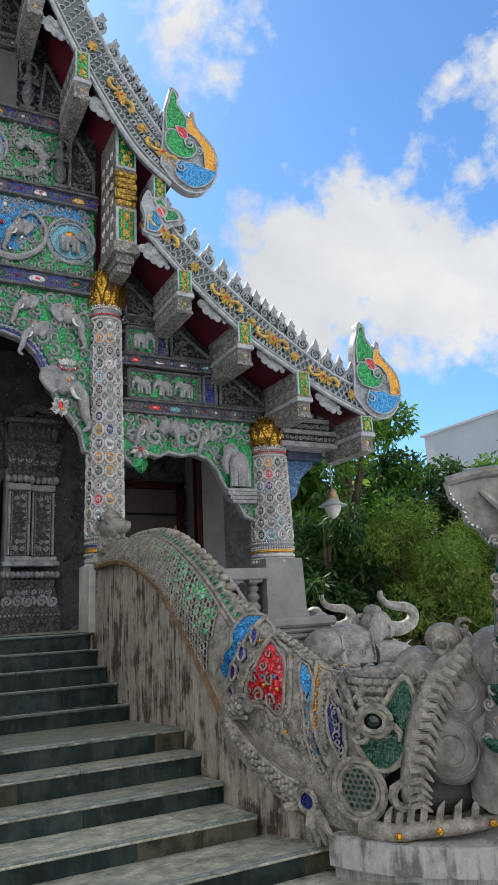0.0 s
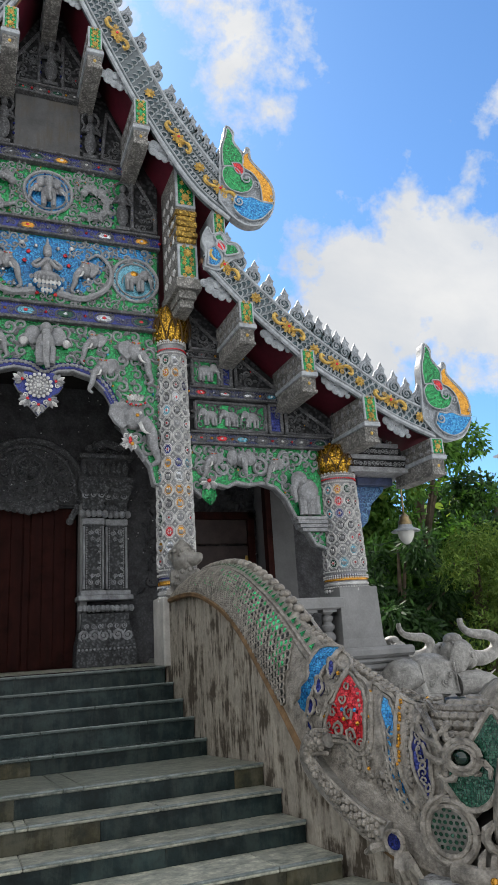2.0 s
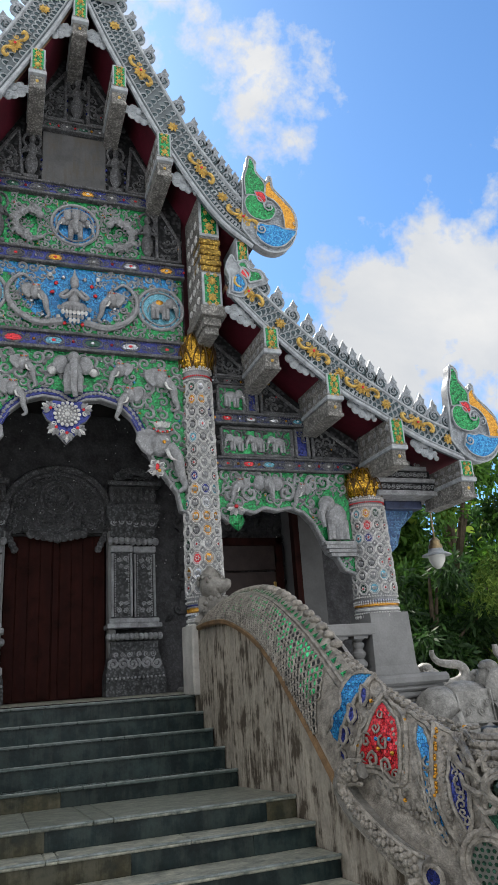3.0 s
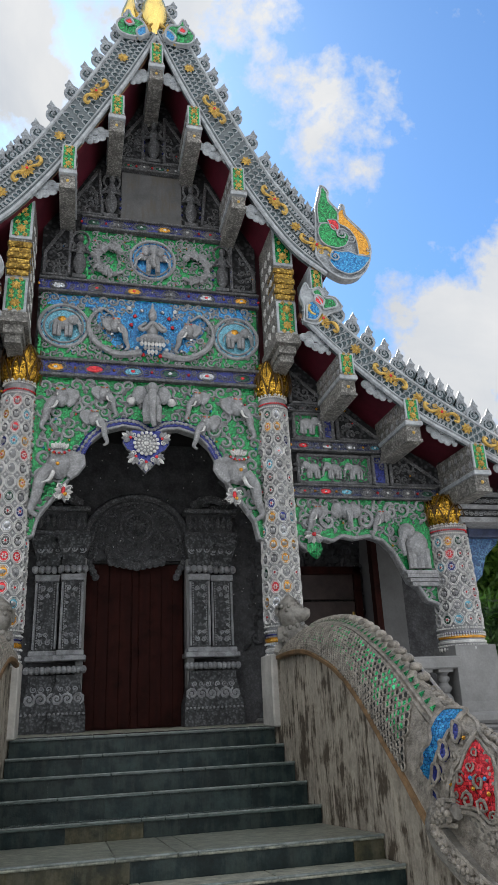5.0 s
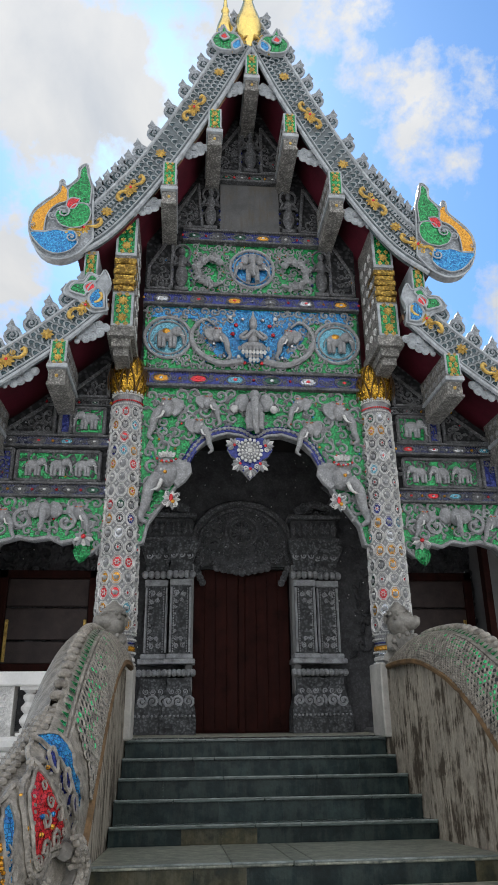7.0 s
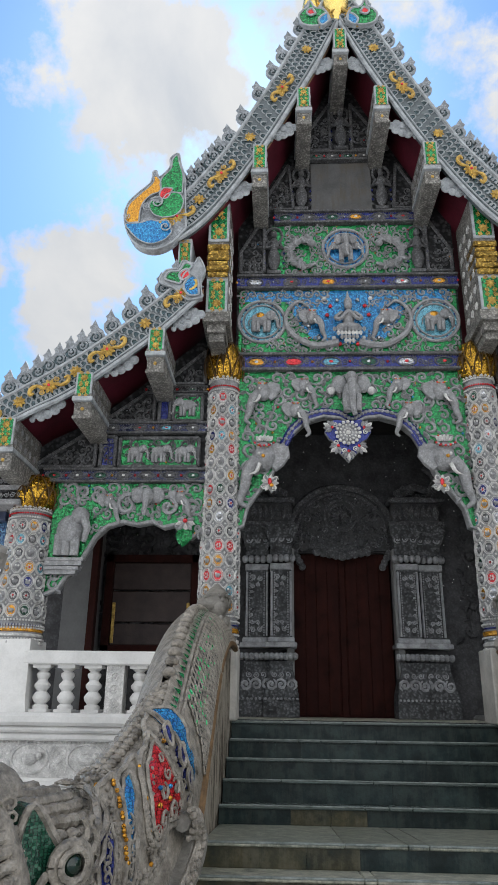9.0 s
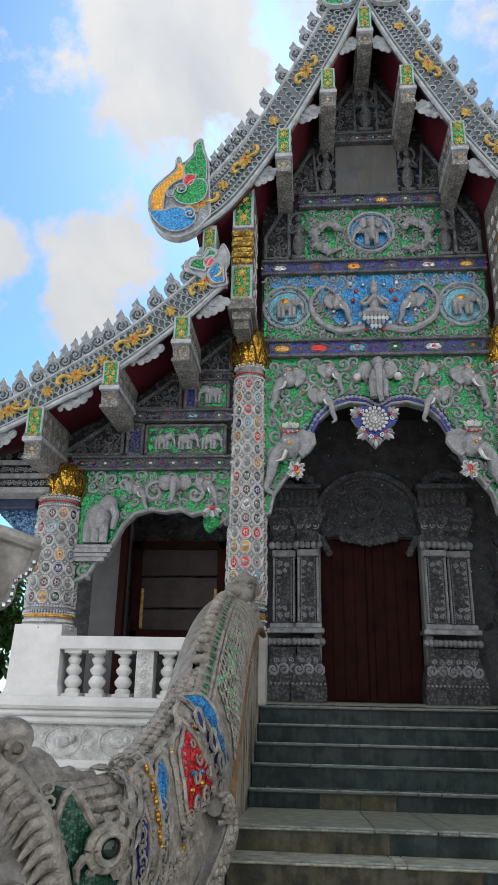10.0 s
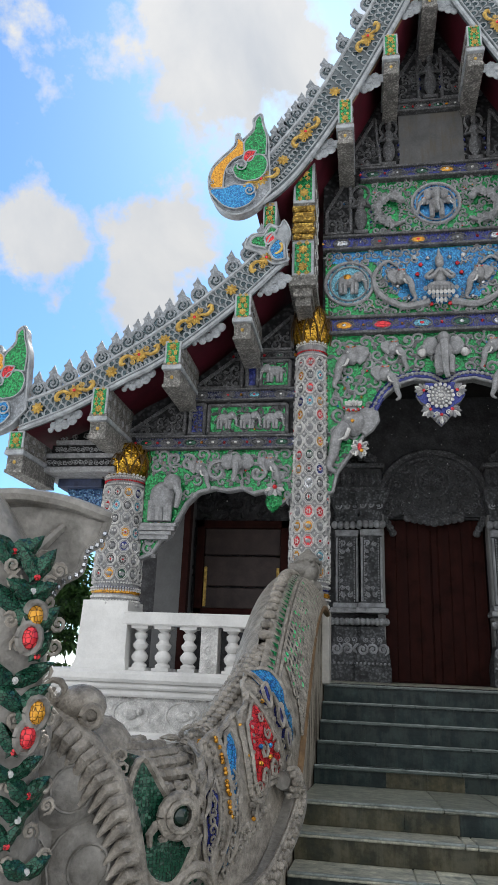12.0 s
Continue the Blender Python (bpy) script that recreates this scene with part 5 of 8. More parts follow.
    for k, r in enumerate((0.125, 0.1)):
        m.tube([at(4.15 + r * math.cos(q), -0.70 + r * 1.1 * math.sin(q), -0.075) for q in [i * math.pi / 10 for i in range(21)]], 0.02 - 0.006 * k, NAGA, 6)
    for i in range(7):
        for j in range(8):
            a, z = 4.07 + i * 0.027 + 0.013 * (j % 2), -0.80 + j * 0.027
            if (a - 4.15) ** 2 + ((z + 0.70) / 1.1) ** 2 < 0.0075:
                m.add([at(a + 0.010 * math.cos(q), z + 0.010 * math.sin(q), -0.068) for q in [k * math.pi / 3 for k in range(6)]], [tuple(range(6))], M_DKGREEN)
    m.add([at(4.15 + 0.1 * math.cos(q), -0.70 + 0.11 * math.sin(q), -0.062) for q in [k * math.pi / 8 for k in range(16)]], [tuple(range(16))], NAGA_D)
    put("jaw_disc", m, "round jaw ornament with green glass dots")
    lip = spline([tuple(at(a, z, q)) for a, z, q in ((4.38, -0.78, -0.05), (4.385, -0.66, -0.08), (4.42, -0.5, -0.09), (4.47, -0.34, -0.08), (4.54, -0.2, -0.06), (4.64, -0.09, -0.02), (4.75, -0.02, 0.06))], 40)
    m = Mesh().tube(lip, [0.03 + 0.022 * math.sin(i / 40 * math.pi) for i in range(41)], NAGA, 8)
    put("upper_lip", m, smooth=True)
    for i in range(2, 40, 2):
        d = (lip[i] - lip[i - 1]).normalized()
        w_ = d.cross(Vector((-0.5, -0.8, 0))).normalized()
        if w_.x < 0:
            w_ = -w_
        p = lip[i] + Vector((-0.02, -0.03, 0))
        L = 0.10 if i < 26 else 0.12
        put("tooth", Mesh().tube([p, p + w_ * L * 0.45 + Vector((-0.01, -0.02, 0.012)), p + w_ * L + Vector((0, 0, -0.035))], [0.026, 0.025, 0.006], NAGA, 6))
    m = Mesh()
    curl(m, 4.37, -0.72, 0.075, -0.09, NAGA, 1.2, 1, 0.35, 1.0)
    for k in range(9):
        put("lip_curl", curl(Mesh(), 4.40 + 0.012 * k, -0.52 + k * 0.045, 0.035, -0.085, NAGA, k * 0.7, 1, 0.25, 1.1, 7))
    put("mouth_curl", m)
    m = Mesh().ball(at(4.62, 0.0, 0.06), (0.1, 0.09, 0.08), NAGA, None, 12, 8).ball(at(4.72, -0.01, 0.12), (0.07, 0.07, 0.06), NAGA, None, 10, 6)
    m.tube([at(4.6 + 0.035 * math.cos(q), -0.03 + 0.035 * math.sin(q), -0.03) for q in [i * math.pi / 6 for i in range(13)]], 0.016, NAGA, 6)
    curl(m, 4.73, 0.05, 0.05, 0.05, NAGA, 0.5, 1, 0.3, 1.2)
    put("nose", m, smooth=True)
    jaw = spline([tuple(at(a, z, q)) for a, z, q in ((4.16, -0.87, -0.08), (4.3, -0.87, -0.1), (4.42, -0.85, -0.09), (4.6, -0.84, -0.06), (4.8, -0.82, 0.0), (4.95, -0.78, 0.12))], 24)
    m = Mesh().tube(jaw, [0.05 - 0.001 * i for i in range(25)], NAGA, 8)
    m.tube([p + Vector((0.08, 0.14, 0.0)) for p in jaw], 0.09, NAGA_D, 8)
    put("lower_jaw", m, smooth=True)
    # added ball that stands in for the mouth's deep shade
    put("mouth_lining", Mesh().ball(at(4.5, -0.72, 0.24), (0.34, 0.3, 0.15), mat_mouth, None, 14, 8), "dark ball for the shade inside the mouth", True)
    for i in range(4, 24, 2):
        p = jaw[i] + Vector((0, 0, 0.03))
        big = i in (20,)
        put("tooth", Mesh().tube([p, p + Vector((0.01, -0.005, 0.05)), p + Vector((0.035, -0.01, 0.12 if big else 0.085))], [0.02, 0.018, 0.003], IVORY if big else NAGA, 6))
    for i in (6, 12, 18):
        put("amber_stud", Mesh().ball(jaw[i] + Vector((-0.035, -0.04, -0.0)), (0.02, 0.02, 0.018), M_AMBER, None, 8, 5), "amber glass stud")
    # the naga's neck that comes out of the makara's mouth
    for c0, r in (((1.98, -4.38, -0.26), 0.2), ((1.9, -4.36, -0.5), 0.19), ((2.08, -4.47, -0.46), 0.18), ((2.12, -4.55, -0.12), 0.17)):
        m = Mesh().ball(c0, (r, r, r * 1.05), NAGA_D, None, 14, 9)
        for rr in (0.38, 0.7):
            h = math.sqrt(1 - rr * rr) * r
            dv = Vector((-0.62, -0.78, 0)).normalized()
            ax = Vector((dv.y, -dv.x, 0))
            m.tube([Vector(c0) + dv * h * 1.01 + (ax * math.cos(q) + Vector((0, 0, 1)) * math.sin(q)) * r * rr for q in [k * math.pi / 8 for k in range(17)]], 0.005, NAGA_D, 4)
        put("neck_coil", m, "smooth shiny grey coil of the neck", True)
    neck = spline([(2.06, -4.5, -0.75), (2.07, -4.66, -0.35), (2.03, -4.79, -0.02), (2.01, -4.86, 0.32), (2.09, -4.88, 0.52), (2.2, -4.92, 0.7)], 24)
    put("neck", Mesh().tube(neck, [0.15 - 0.002 * i for i in range(25)], NAGA_D, 12), "shiny grey naga neck", True)
    gems = {9: M_RED, 10: M_AMBER, 13: M_RED, 14: M_AMBER}
    for i in range(3, 19):
        p = neck[i] + Vector((-0.78, -0.62, 0)) * (0.155 - 0.002 * i) + Vector((0.03 * math.sin(i * 1.9), -0.02 * math.sin(i * 1.9), 0))
        m = Mesh()
        F = Matrix.Translation(p) @ Matrix.Rotation(radians(-50), 4, "Z")
        for q in (-1, 1):
            m.petal(q * 0.02, 0, 0.12 + 0.05 * ((i * 7) % 3) / 2, 0.06, math.pi / 2 + q * (0.6 + 0.5 * ((i * 5) % 4) / 3), M_DKGREEN, -0.012, 0.4, F)
            m.scroll(q * (0.06 + 0.02 * (i % 3)), 0.05, 0.028, start=i, hand=q, material=NAGA, y=-0.01, thick=0.3, seg=12, m=F)
        if i in gems:
            gx = -0.05 if gems[i] is M_AMBER else 0.02
            m.ball(F @ Vector((gx, -0.03, 0.0)), (0.028, 0.028, 0.036), gems[i], None, 10, 6)
            m.tube([F @ Vector((gx + 0.036 * math.cos(t), -0.03, 0.045 * math.sin(t))) for t in [k * math.pi / 6 for k in range(13)]], 0.012, NAGA_D, 5)
        else:
            m.ball(F @ Vector((0, -0.025, 0.02)), 0.012, CARVED if i % 2 else M_RED, None, 6, 4)
        put("neck_leaf", m, "dark green mosaic neck leaf among grey curls")
    # ear
    m = Mesh()
    outline = [(1.77, -4.68, 0.75), (1.9, -4.75, 0.775), (2.05, -4.84, 0.77), (2.25, -4.92, 0.72), (2.2, -4.92, 0.42), (2.06, -4.85, 0.36), (1.98, -4.8, 0.42), (1.93, -4.76, 0.45), (1.89, -4.75, 0.51), (1.84, -4.72, 0.55), (1.83, -4.71, 0.62), (1.79, -4.69, 0.66)]
    drop = Vector((0, 0, 0.0 if s > 0 else -0.085))
    pts = [q + drop for q in spline(outline + outline[:1], 36)[:-1]]
    k = len(pts)
    nrm = Vector((0.62, 0.78, 0)) * 0.05
    m.add(list(pts) + [p + nrm for p in pts], [tuple(reversed(range(k))), tuple(range(k, 2 * k))] + [(i, (i + 1) % k, k + (i + 1) % k, k + i) for i in range(k)], NAGA_D)
    m.tube([p + Vector((0, 0, 0.0)) for p in pts + pts[:1]], 0.016, NAGA_D, 6)
    m.tube([q + drop for q in spline([(1.77, -4.68, 0.75), (1.9, -4.78, 0.785), (2.05, -4.87, 0.79), (2.2, -4.95, 0.75)], 12)], 0.026, NAGA_D, 8)
    m.tube([q + drop for q in spline([(2.06, -4.9, 0.38), (2.0, -4.86, 0.5), (1.96, -4.83, 0.6), (1.9, -4.77, 0.7)], 10)], [0.035 - 0.002 * i for i in range(11)], NAGA_D, 7)
    put("ear", m, "flaring grey ear edged with small mirrors")
    e = Mesh()
    for i in range(20, 35):
        e.ball(pts[i % k] + Vector((-0.012, -0.016, 0)), 0.011, M_GREY, None, 5, 3)
    put("ear_mirrors", e, "small clear mirrors", kind="stuff")


mat_band = mat("rusty_band", (0.22, 0.13, 0.06), 0.7, var=0.4, scale=9, bump=0.4, bscale=70)
# near-black colour for the shade inside the mouth
mat_mouth = mat("mouth_shade", (0.035, 0.032, 0.03), 0.6, var=0.4, scale=9, bump=0.5, bscale=40)
mat_eye = mat("green_black_glass", (0.004, 0.02, 0.012), 0.06, var=0.1, bump=0.0, coat=0.6)
for s in (-1, 1):
    naga(s)


def guardian(s):
    """A small seated guardian beast that holds the naga's tail, as one plain mesh."""
    m = Mesh()
    m.ball((0, 0.02, 0.17), (0.14, 0.15, 0.18), NAGA_D, None, 12, 8).ball((-0.02, -0.02, 0.38), (0.115, 0.12, 0.12), NAGA_D, None, 12, 8)
    m.tube(spline([(0.0, -0.06, 0.4), (0.06, -0.1, 0.385), (0.1, -0.12, 0.4), (0.12, -0.12, 0.43)], 6), [0.085, 0.08, 0.072, 0.065, 0.055, 0.042, 0.025], NAGA_D, 8).lathe([(0.1, 0), (0.105, 0.03), (0.07, 0.07), (0.03, 0.1), (0.005, 0.12)], NAGA_D, Matrix.Translation((-0.02, 0, 0.46)), 12)
    for q in (-1, 1):
        m.tube([(q * 0.1, 0.0, 0.26), (q * 0.13, -0.1, 0.17), (q * 0.09, -0.17, 0.1)], [0.05, 0.045, 0.035], NAGA_D, 7)
        m.tube([(q * 0.1, 0.06, 0.06), (q * 0.15, -0.08, 0.08), (q * 0.12, -0.17, 0.02)], [0.06, 0.06, 0.04], NAGA_D, 7)
        m.ball((q * 0.11 - 0.02, 0.02, 0.42), (0.025, 0.03, 0.04), NAGA_D, None, 7, 5)
        m.ball((q * 0.05 - 0.03, -0.11, 0.42), 0.022, NAGA_D, None, 6, 4)
    for k in range(10):
        a = 2 * math.pi * k / 10
        m.ball((0.115 * math.cos(a) - 0.02, 0.115 * math.sin(a), 0.46), 0.02, NAGA_D, None, 6, 4)
    for k in range(12):
        a = math.pi * 2 * k / 12
        m.ball((0.15 * math.cos(a), -0.19 + 0.02 * math.sin(a), 0.15 + 0.13 * math.sin(a)), 0.025, NAGA_D, None, 6, 4)
    thing("guardian_figure", "small grey cement guardian beast seated on the stair wall", "statue", (s * 1.44, -0.12, 0.62), group="stair guardians", mesh=bulk(m, s), smooth=True).scale = (1.1, 1.1, 1.12)


for s in (-1, 1):
    guardian(s)


# ---- carved facade ----
fr_rnd = random.Random(21)


def elephant_relief(m, x, z, k, hand, material, y=0.0, cloth=None):
    """An elephant in half relief, about 1.6 k long, its feet at z, facing along hand."""
    X = lambda a: x + hand * a * k
    m.ball((X(0), y, z + 0.62 * k), (0.42 * k, 0.16 * k, 0.3 * k), material, None, 9, 6)
    m.ball((X(0.46), y - 0.04 * k, z + 0.78 * k), (0.22 * k, 0.16 * k, 0.24 * k), material, None, 8, 6)
    m.ball((X(0.34), y - 0.12 * k, z + 0.74 * k), (0.13 * k, 0.06 * k, 0.2 * k), material, None, 7, 5)
    for a in (-0.3, -0.12, 0.18, 0.34):
        m.tube([(X(a), y - 0.02 * k, z + 0.5 * k), (X(a), y - 0.04 * k, z)], [0.11 * k, 0.085 * k], material, 6)
    m.tube([(X(0.62), y - 0.06 * k, z + 0.72 * k), (X(0.72), y - 0.08 * k, z + 0.45 * k), (X(0.74), y - 0.06 * k, z + 0.2 * k), (X(0.86), y - 0.05 * k, z + 0.12 * k)], [0.1 * k, 0.075 * k, 0.055 * k, 0.035 * k], material, 6)
    m.tube([(X(0.58), y - 0.12 * k, z + 0.6 * k), (X(0.8), y - 0.14 * k, z + 0.52 * k)], [0.03 * k, 0.01 * k], CARVED, 5)
    m.tube([(X(-0.4), y, z + 0.7 * k), (X(-0.52), y, z + 0.5 * k), (X(-0.5), y, z + 0.3 * k)], 0.025 * k, material, 4)
    if cloth:
        m.ball((X(-0.02), y - 0.02 * k, z + 0.72 * k), (0.22 * k, 0.17 * k, 0.2 * k), cloth, None, 8, 5)
    return m


def elephant_head(m, x, z, k, hand, material, y=0.0):
    """An elephant's head in profile in high relief: brow, fan ear, curling trunk, tusk and beaded cap; k is about its height."""
    X = lambda a: x + hand * a * k
    m.ball((X(0), y - 0.05 * k, z), (0.3 * k, 0.26 * k, 0.36 * k), material, None, 10, 7)
    m.ball((X(0.03), y - 0.1 * k, z + 0.26 * k), (0.2 * k, 0.2 * k, 0.17 * k), material, None, 8, 6)
    ear = [(-0.08, 0.3), (-0.3, 0.42), (-0.62, 0.3), (-0.66, 0.05), (-0.5, -0.2), (-0.3, -0.36), (-0.1, -0.18)]
    ear = [(X(a), z + b * k) for a, b in ear]
    if hand > 0:
        ear = list(reversed(ear))
    ear = list(reversed(ear))
    m.prism(ear, 0.12 * k, material, Matrix.Translation((0, y - 0.12 * k, 0)), 0.03 * k)
    m.tube(spline([(X(0.2), y - 0.15 * k, z - 0.1 * k), (X(0.42), y - 0.2 * k, z - 0.42 * k), (X(0.5), y - 0.16 * k, z - 0.85 * k), (X(0.62), y - 0.1 * k, z - 1.15 * k), (X(0.45), y - 0.08 * k, z - 1.3 * k)], 12), [(0.19 - 0.0115 * i) * k for i in range(13)], material, 8)
    m.tube(spline([(X(0.12), y - 0.26 * k, z - 0.22 * k), (X(0.2), y - 0.32 * k, z - 0.45 * k), (X(0.38), y - 0.32 * k, z - 0.52 * k)], 5), [0.06 * k, 0.055 * k, 0.05 * k, 0.04 * k, 0.025 * k, 0.008 * k], CARVED, 6)
    for i in range(7):
        m.ball((X(-0.2 + 0.07 * i), y - 0.27 * k, z + 0.3 * k - 0.05 * k * math.sin(i / 6 * math.pi)), 0.035 * k, (M_GREY, M_RED, M_AMBER)[i % 3], None, 6, 4)
    return m.ball((X(0.13), y - 0.28 * k, z + 0.05 * k), 0.045 * k, CARVED, None, 6, 4)


def vines(m, inside, x0, x1, z0, z1, step, material, y, seed, gems=0.25, r0=0.5):
    """Scrolling foliage in relief that fills a region."""
    rr = random.Random(seed)
    nx, nz = max(1, round((x1 - x0) / step)), max(1, round((z1 - z0) / step))
    for i in range(nx):
        for j in range(nz):
            x = x0 + (i + 0.5 + 0.28 * rr.uniform(-1, 1)) * (x1 - x0) / nx
            z = z0 + (j + 0.5 + 0.28 * rr.uniform(-1, 1)) * (z1 - z0) / nz
            if not inside(x, z):
                continue
            r = step * rr.uniform(0.38, r0 + 0.1)
            hand = rr.choice((-1, 1))
            st = rr.uniform(0, 6.3)
            m.scroll(x, z, r, start=st, hand=hand, material=material, y=y, thick=0.27, flat=1.1, seg=10, curls=1.2)
            for k in range(2):
                a = st + rr.uniform(-0.6, 0.6) + k * 2.2
                m.petal(x + r * 0.8 * math.cos(a), z + r * 0.8 * math.sin(a), r * rr.uniform(0.8, 1.3), r * 0.62, a + rr.uniform(-0.7, 0.7), material, y, 0.7)
            if rr.random() < gems:
                m.ball((x + r * 1.1 * math.cos(st + 3), y - 0.012, z + r * 1.1 * math.sin(st + 3)), step * 0.09, rr.choice((M_RED, M_GREY, M_AMBER, M_GREY, M_BLUE)), None, 6, 4)
    return m


def beam(x0, x1, z0, z1, y, seed, label="carved beam of dark blue mosaic with oval gems", ground=None, ovals=0.4, front=0.07):
    """A horizontal band: recessed mosaic between two moulded rims, with beads and oval gems."""
    rr = random.Random(seed)
    root = thing("facade_beam", label, "beam", ((x0 + x1) / 2, y, z0), group="facade beams")
    w_, h = (x1 - x0) / 2, z1 - z0
    part("ground", Mesh().box((-w_, -front * 0.6, h * 0.12), (w_, 0.05, h * 0.88), ground or M_DEEP), root)
    part("lower_rim", Mesh().box((-w_, -front, 0), (w_, 0.05, h * 0.16), STUCCO_M, bevel=0.006), root)
    part("upper_rim", Mesh().box((-w_, -front * 1.15, h * 0.84), (w_, 0.05, h), STUCCO_M, bevel=0.006), root)
    beads = Mesh()
    n = int(2 * w_ / 0.03)
    for i in range(n):
        for z in (0.2 * h, 0.8 * h):
            beads.ball((-w_ + (i + 0.5) * 2 * w_ / n, -front * 0.62, z), 0.009, STUCCO_M, None, 5, 3)
    k = max(2, round(2 * w_ / ovals))
    for i in range(k):
        cx = -w_ + (i + 0.5) * 2 * w_ / k
        o = Mesh()
        o.ball((cx, -front * 0.6, h * 0.5), (h * 0.42, 0.012, h * 0.2), rr.choice((M_GREY, STUCCO_M, M_AMBER, M_DKGREEN, STUCCO_M, STUCCO_M, M_SKY, M_RED)), None, 12, 4)
        o.tube([(cx + h * 0.5 * math.cos(t), -front * 0.62, h * 0.5 + h * 0.25 * math.sin(t)) for t in [q * math.pi / 8 for q in range(17)]], 0.010, STUCCO_M, 5)
        o.ball((cx, -front * 0.66, h * 0.5), (h * 0.15, 0.016, h * 0.09), rr.choice((CARVED, M_RED, M_GREY)), None, 6, 4)
        part("oval_gem", o, root, "oval glass gem in a stucco ring")
        for q in (-1, 1):
            beads.scroll(cx + q * 2 * w_ / k * 0.36, h * 0.5, h * 0.2, hand=q, start=rr.uniform(0, 6), material=STUCCO_M, y=-front * 0.62, thick=0.2, seg=8)
            beads.ball((cx + q * 2 * w_ / k * 0.5, -front * 0.64, h * 0.5), 0.017, rr.choice((M_AMBER, M_RED, M_GREY)), None, 6, 4)
    for i in range(int(2 * w_ / (h * 0.55))):
        beads.scroll(-w_ + (i + 0.5) * h * 0.55, h * (0.36 if i % 2 else 0.64), h * 0.17, hand=1 if i % 2 else -1, start=rr.uniform(0, 6), material=STUCCO_M, y=-front * 0.6, thick=0.24, seg=7)
    part("beadwork", beads, root, kind="stuff")
    return root


beam(-1.27, 1.27, 3.68, 3.90, 0.06, 1)
beam(-1.30, 1.30, 4.75, 4.94, 0.06, 2)
beam(-0.86, 0.86, 5.68, 5.86, 0.06, 3, ovals=0.3)
beam(-0.42, 0.38, 6.64, 6.78, 0.06, 4, "narrow grey carved beam", STUCCO_D, 0.22)
for s in (-1, 1):
    a, b = (1.6, 3.36) if s > 0 else (-3.36, -1.6)
    beam(a, b, 2.36, 2.52, 0.06, 5 + s, "grey carved beam over dull blue mosaic", M_DUSK, 0.24)
    a, b = (1.6, 2.78) if s > 0 else (-2.78, -1.6)
    beam(a, b, 2.92, 3.06, 0.06, 8 + s, "grey carved beam over dull blue mosaic", M_DUSK, 0.3)
    a, b = (1.6, 2.3) if s > 0 else (-2.3, -1.6)
    beam(a, b, 3.42, 3.50, 0.06, 12 + s, "narrow grey carved beam", STUCCO_D, 0.3, 0.05)

def interp(pts, x):
    for (a, za), (b, zb) in zip(pts, pts[1:]):
        if a <= x <= b:
            return za + (zb - za) * (x - a) / (b - a)
    return 99.0


# foliage and elephants on the main arch
root = thing("arch_relief", "grey stucco elephants, leaves and scrolls over a green mosaic arch", "relief", (0, 0, 1.87))
T = Matrix.Translation((0, 0, -1.87))


def sub(name, m, label="", kind="", smooth=True):
    m.v = [tuple(T @ Vector(p)) for p in m.v]
    return part(name, m, root, label, kind=kind, smooth=smooth)


m = vines(Mesh(), lambda x, z: z > interp(ARCH, x) + 0.07 and abs(x) < 1.2 and z < 3.64, -1.22, 1.22, 1.9, 3.66, 0.15, STUCCO, 0.055, 31, 0.5)
sub("foliage", m, kind="stuff")
rim = [(x, 0.055, z + 0.03) for x, z in ARCH if abs(x) < 0.9]
sub("arch_rim", Mesh().tube([(x, y, z + 0.02) for x, y, z in rim], 0.05, M_DEEP, 8, None, 0.6), "blue mosaic rim along the arch")
m, way = Mesh(), spline([(x, 0.02, z + 0.02) for x, y, z in rim], 90)
for k, q in enumerate(way):
    m.ball(q, (0.022, 0.016, 0.022) if k % 2 else (0.012, 0.014, 0.012), STUCCO, None, 7, 4)
sub("rim_beadwork", m, kind="stuff")
sub("arch_edge", Mesh().tube([(x, 0.05, z) for x, z in ARCH], 0.02, STUCCO, 6))
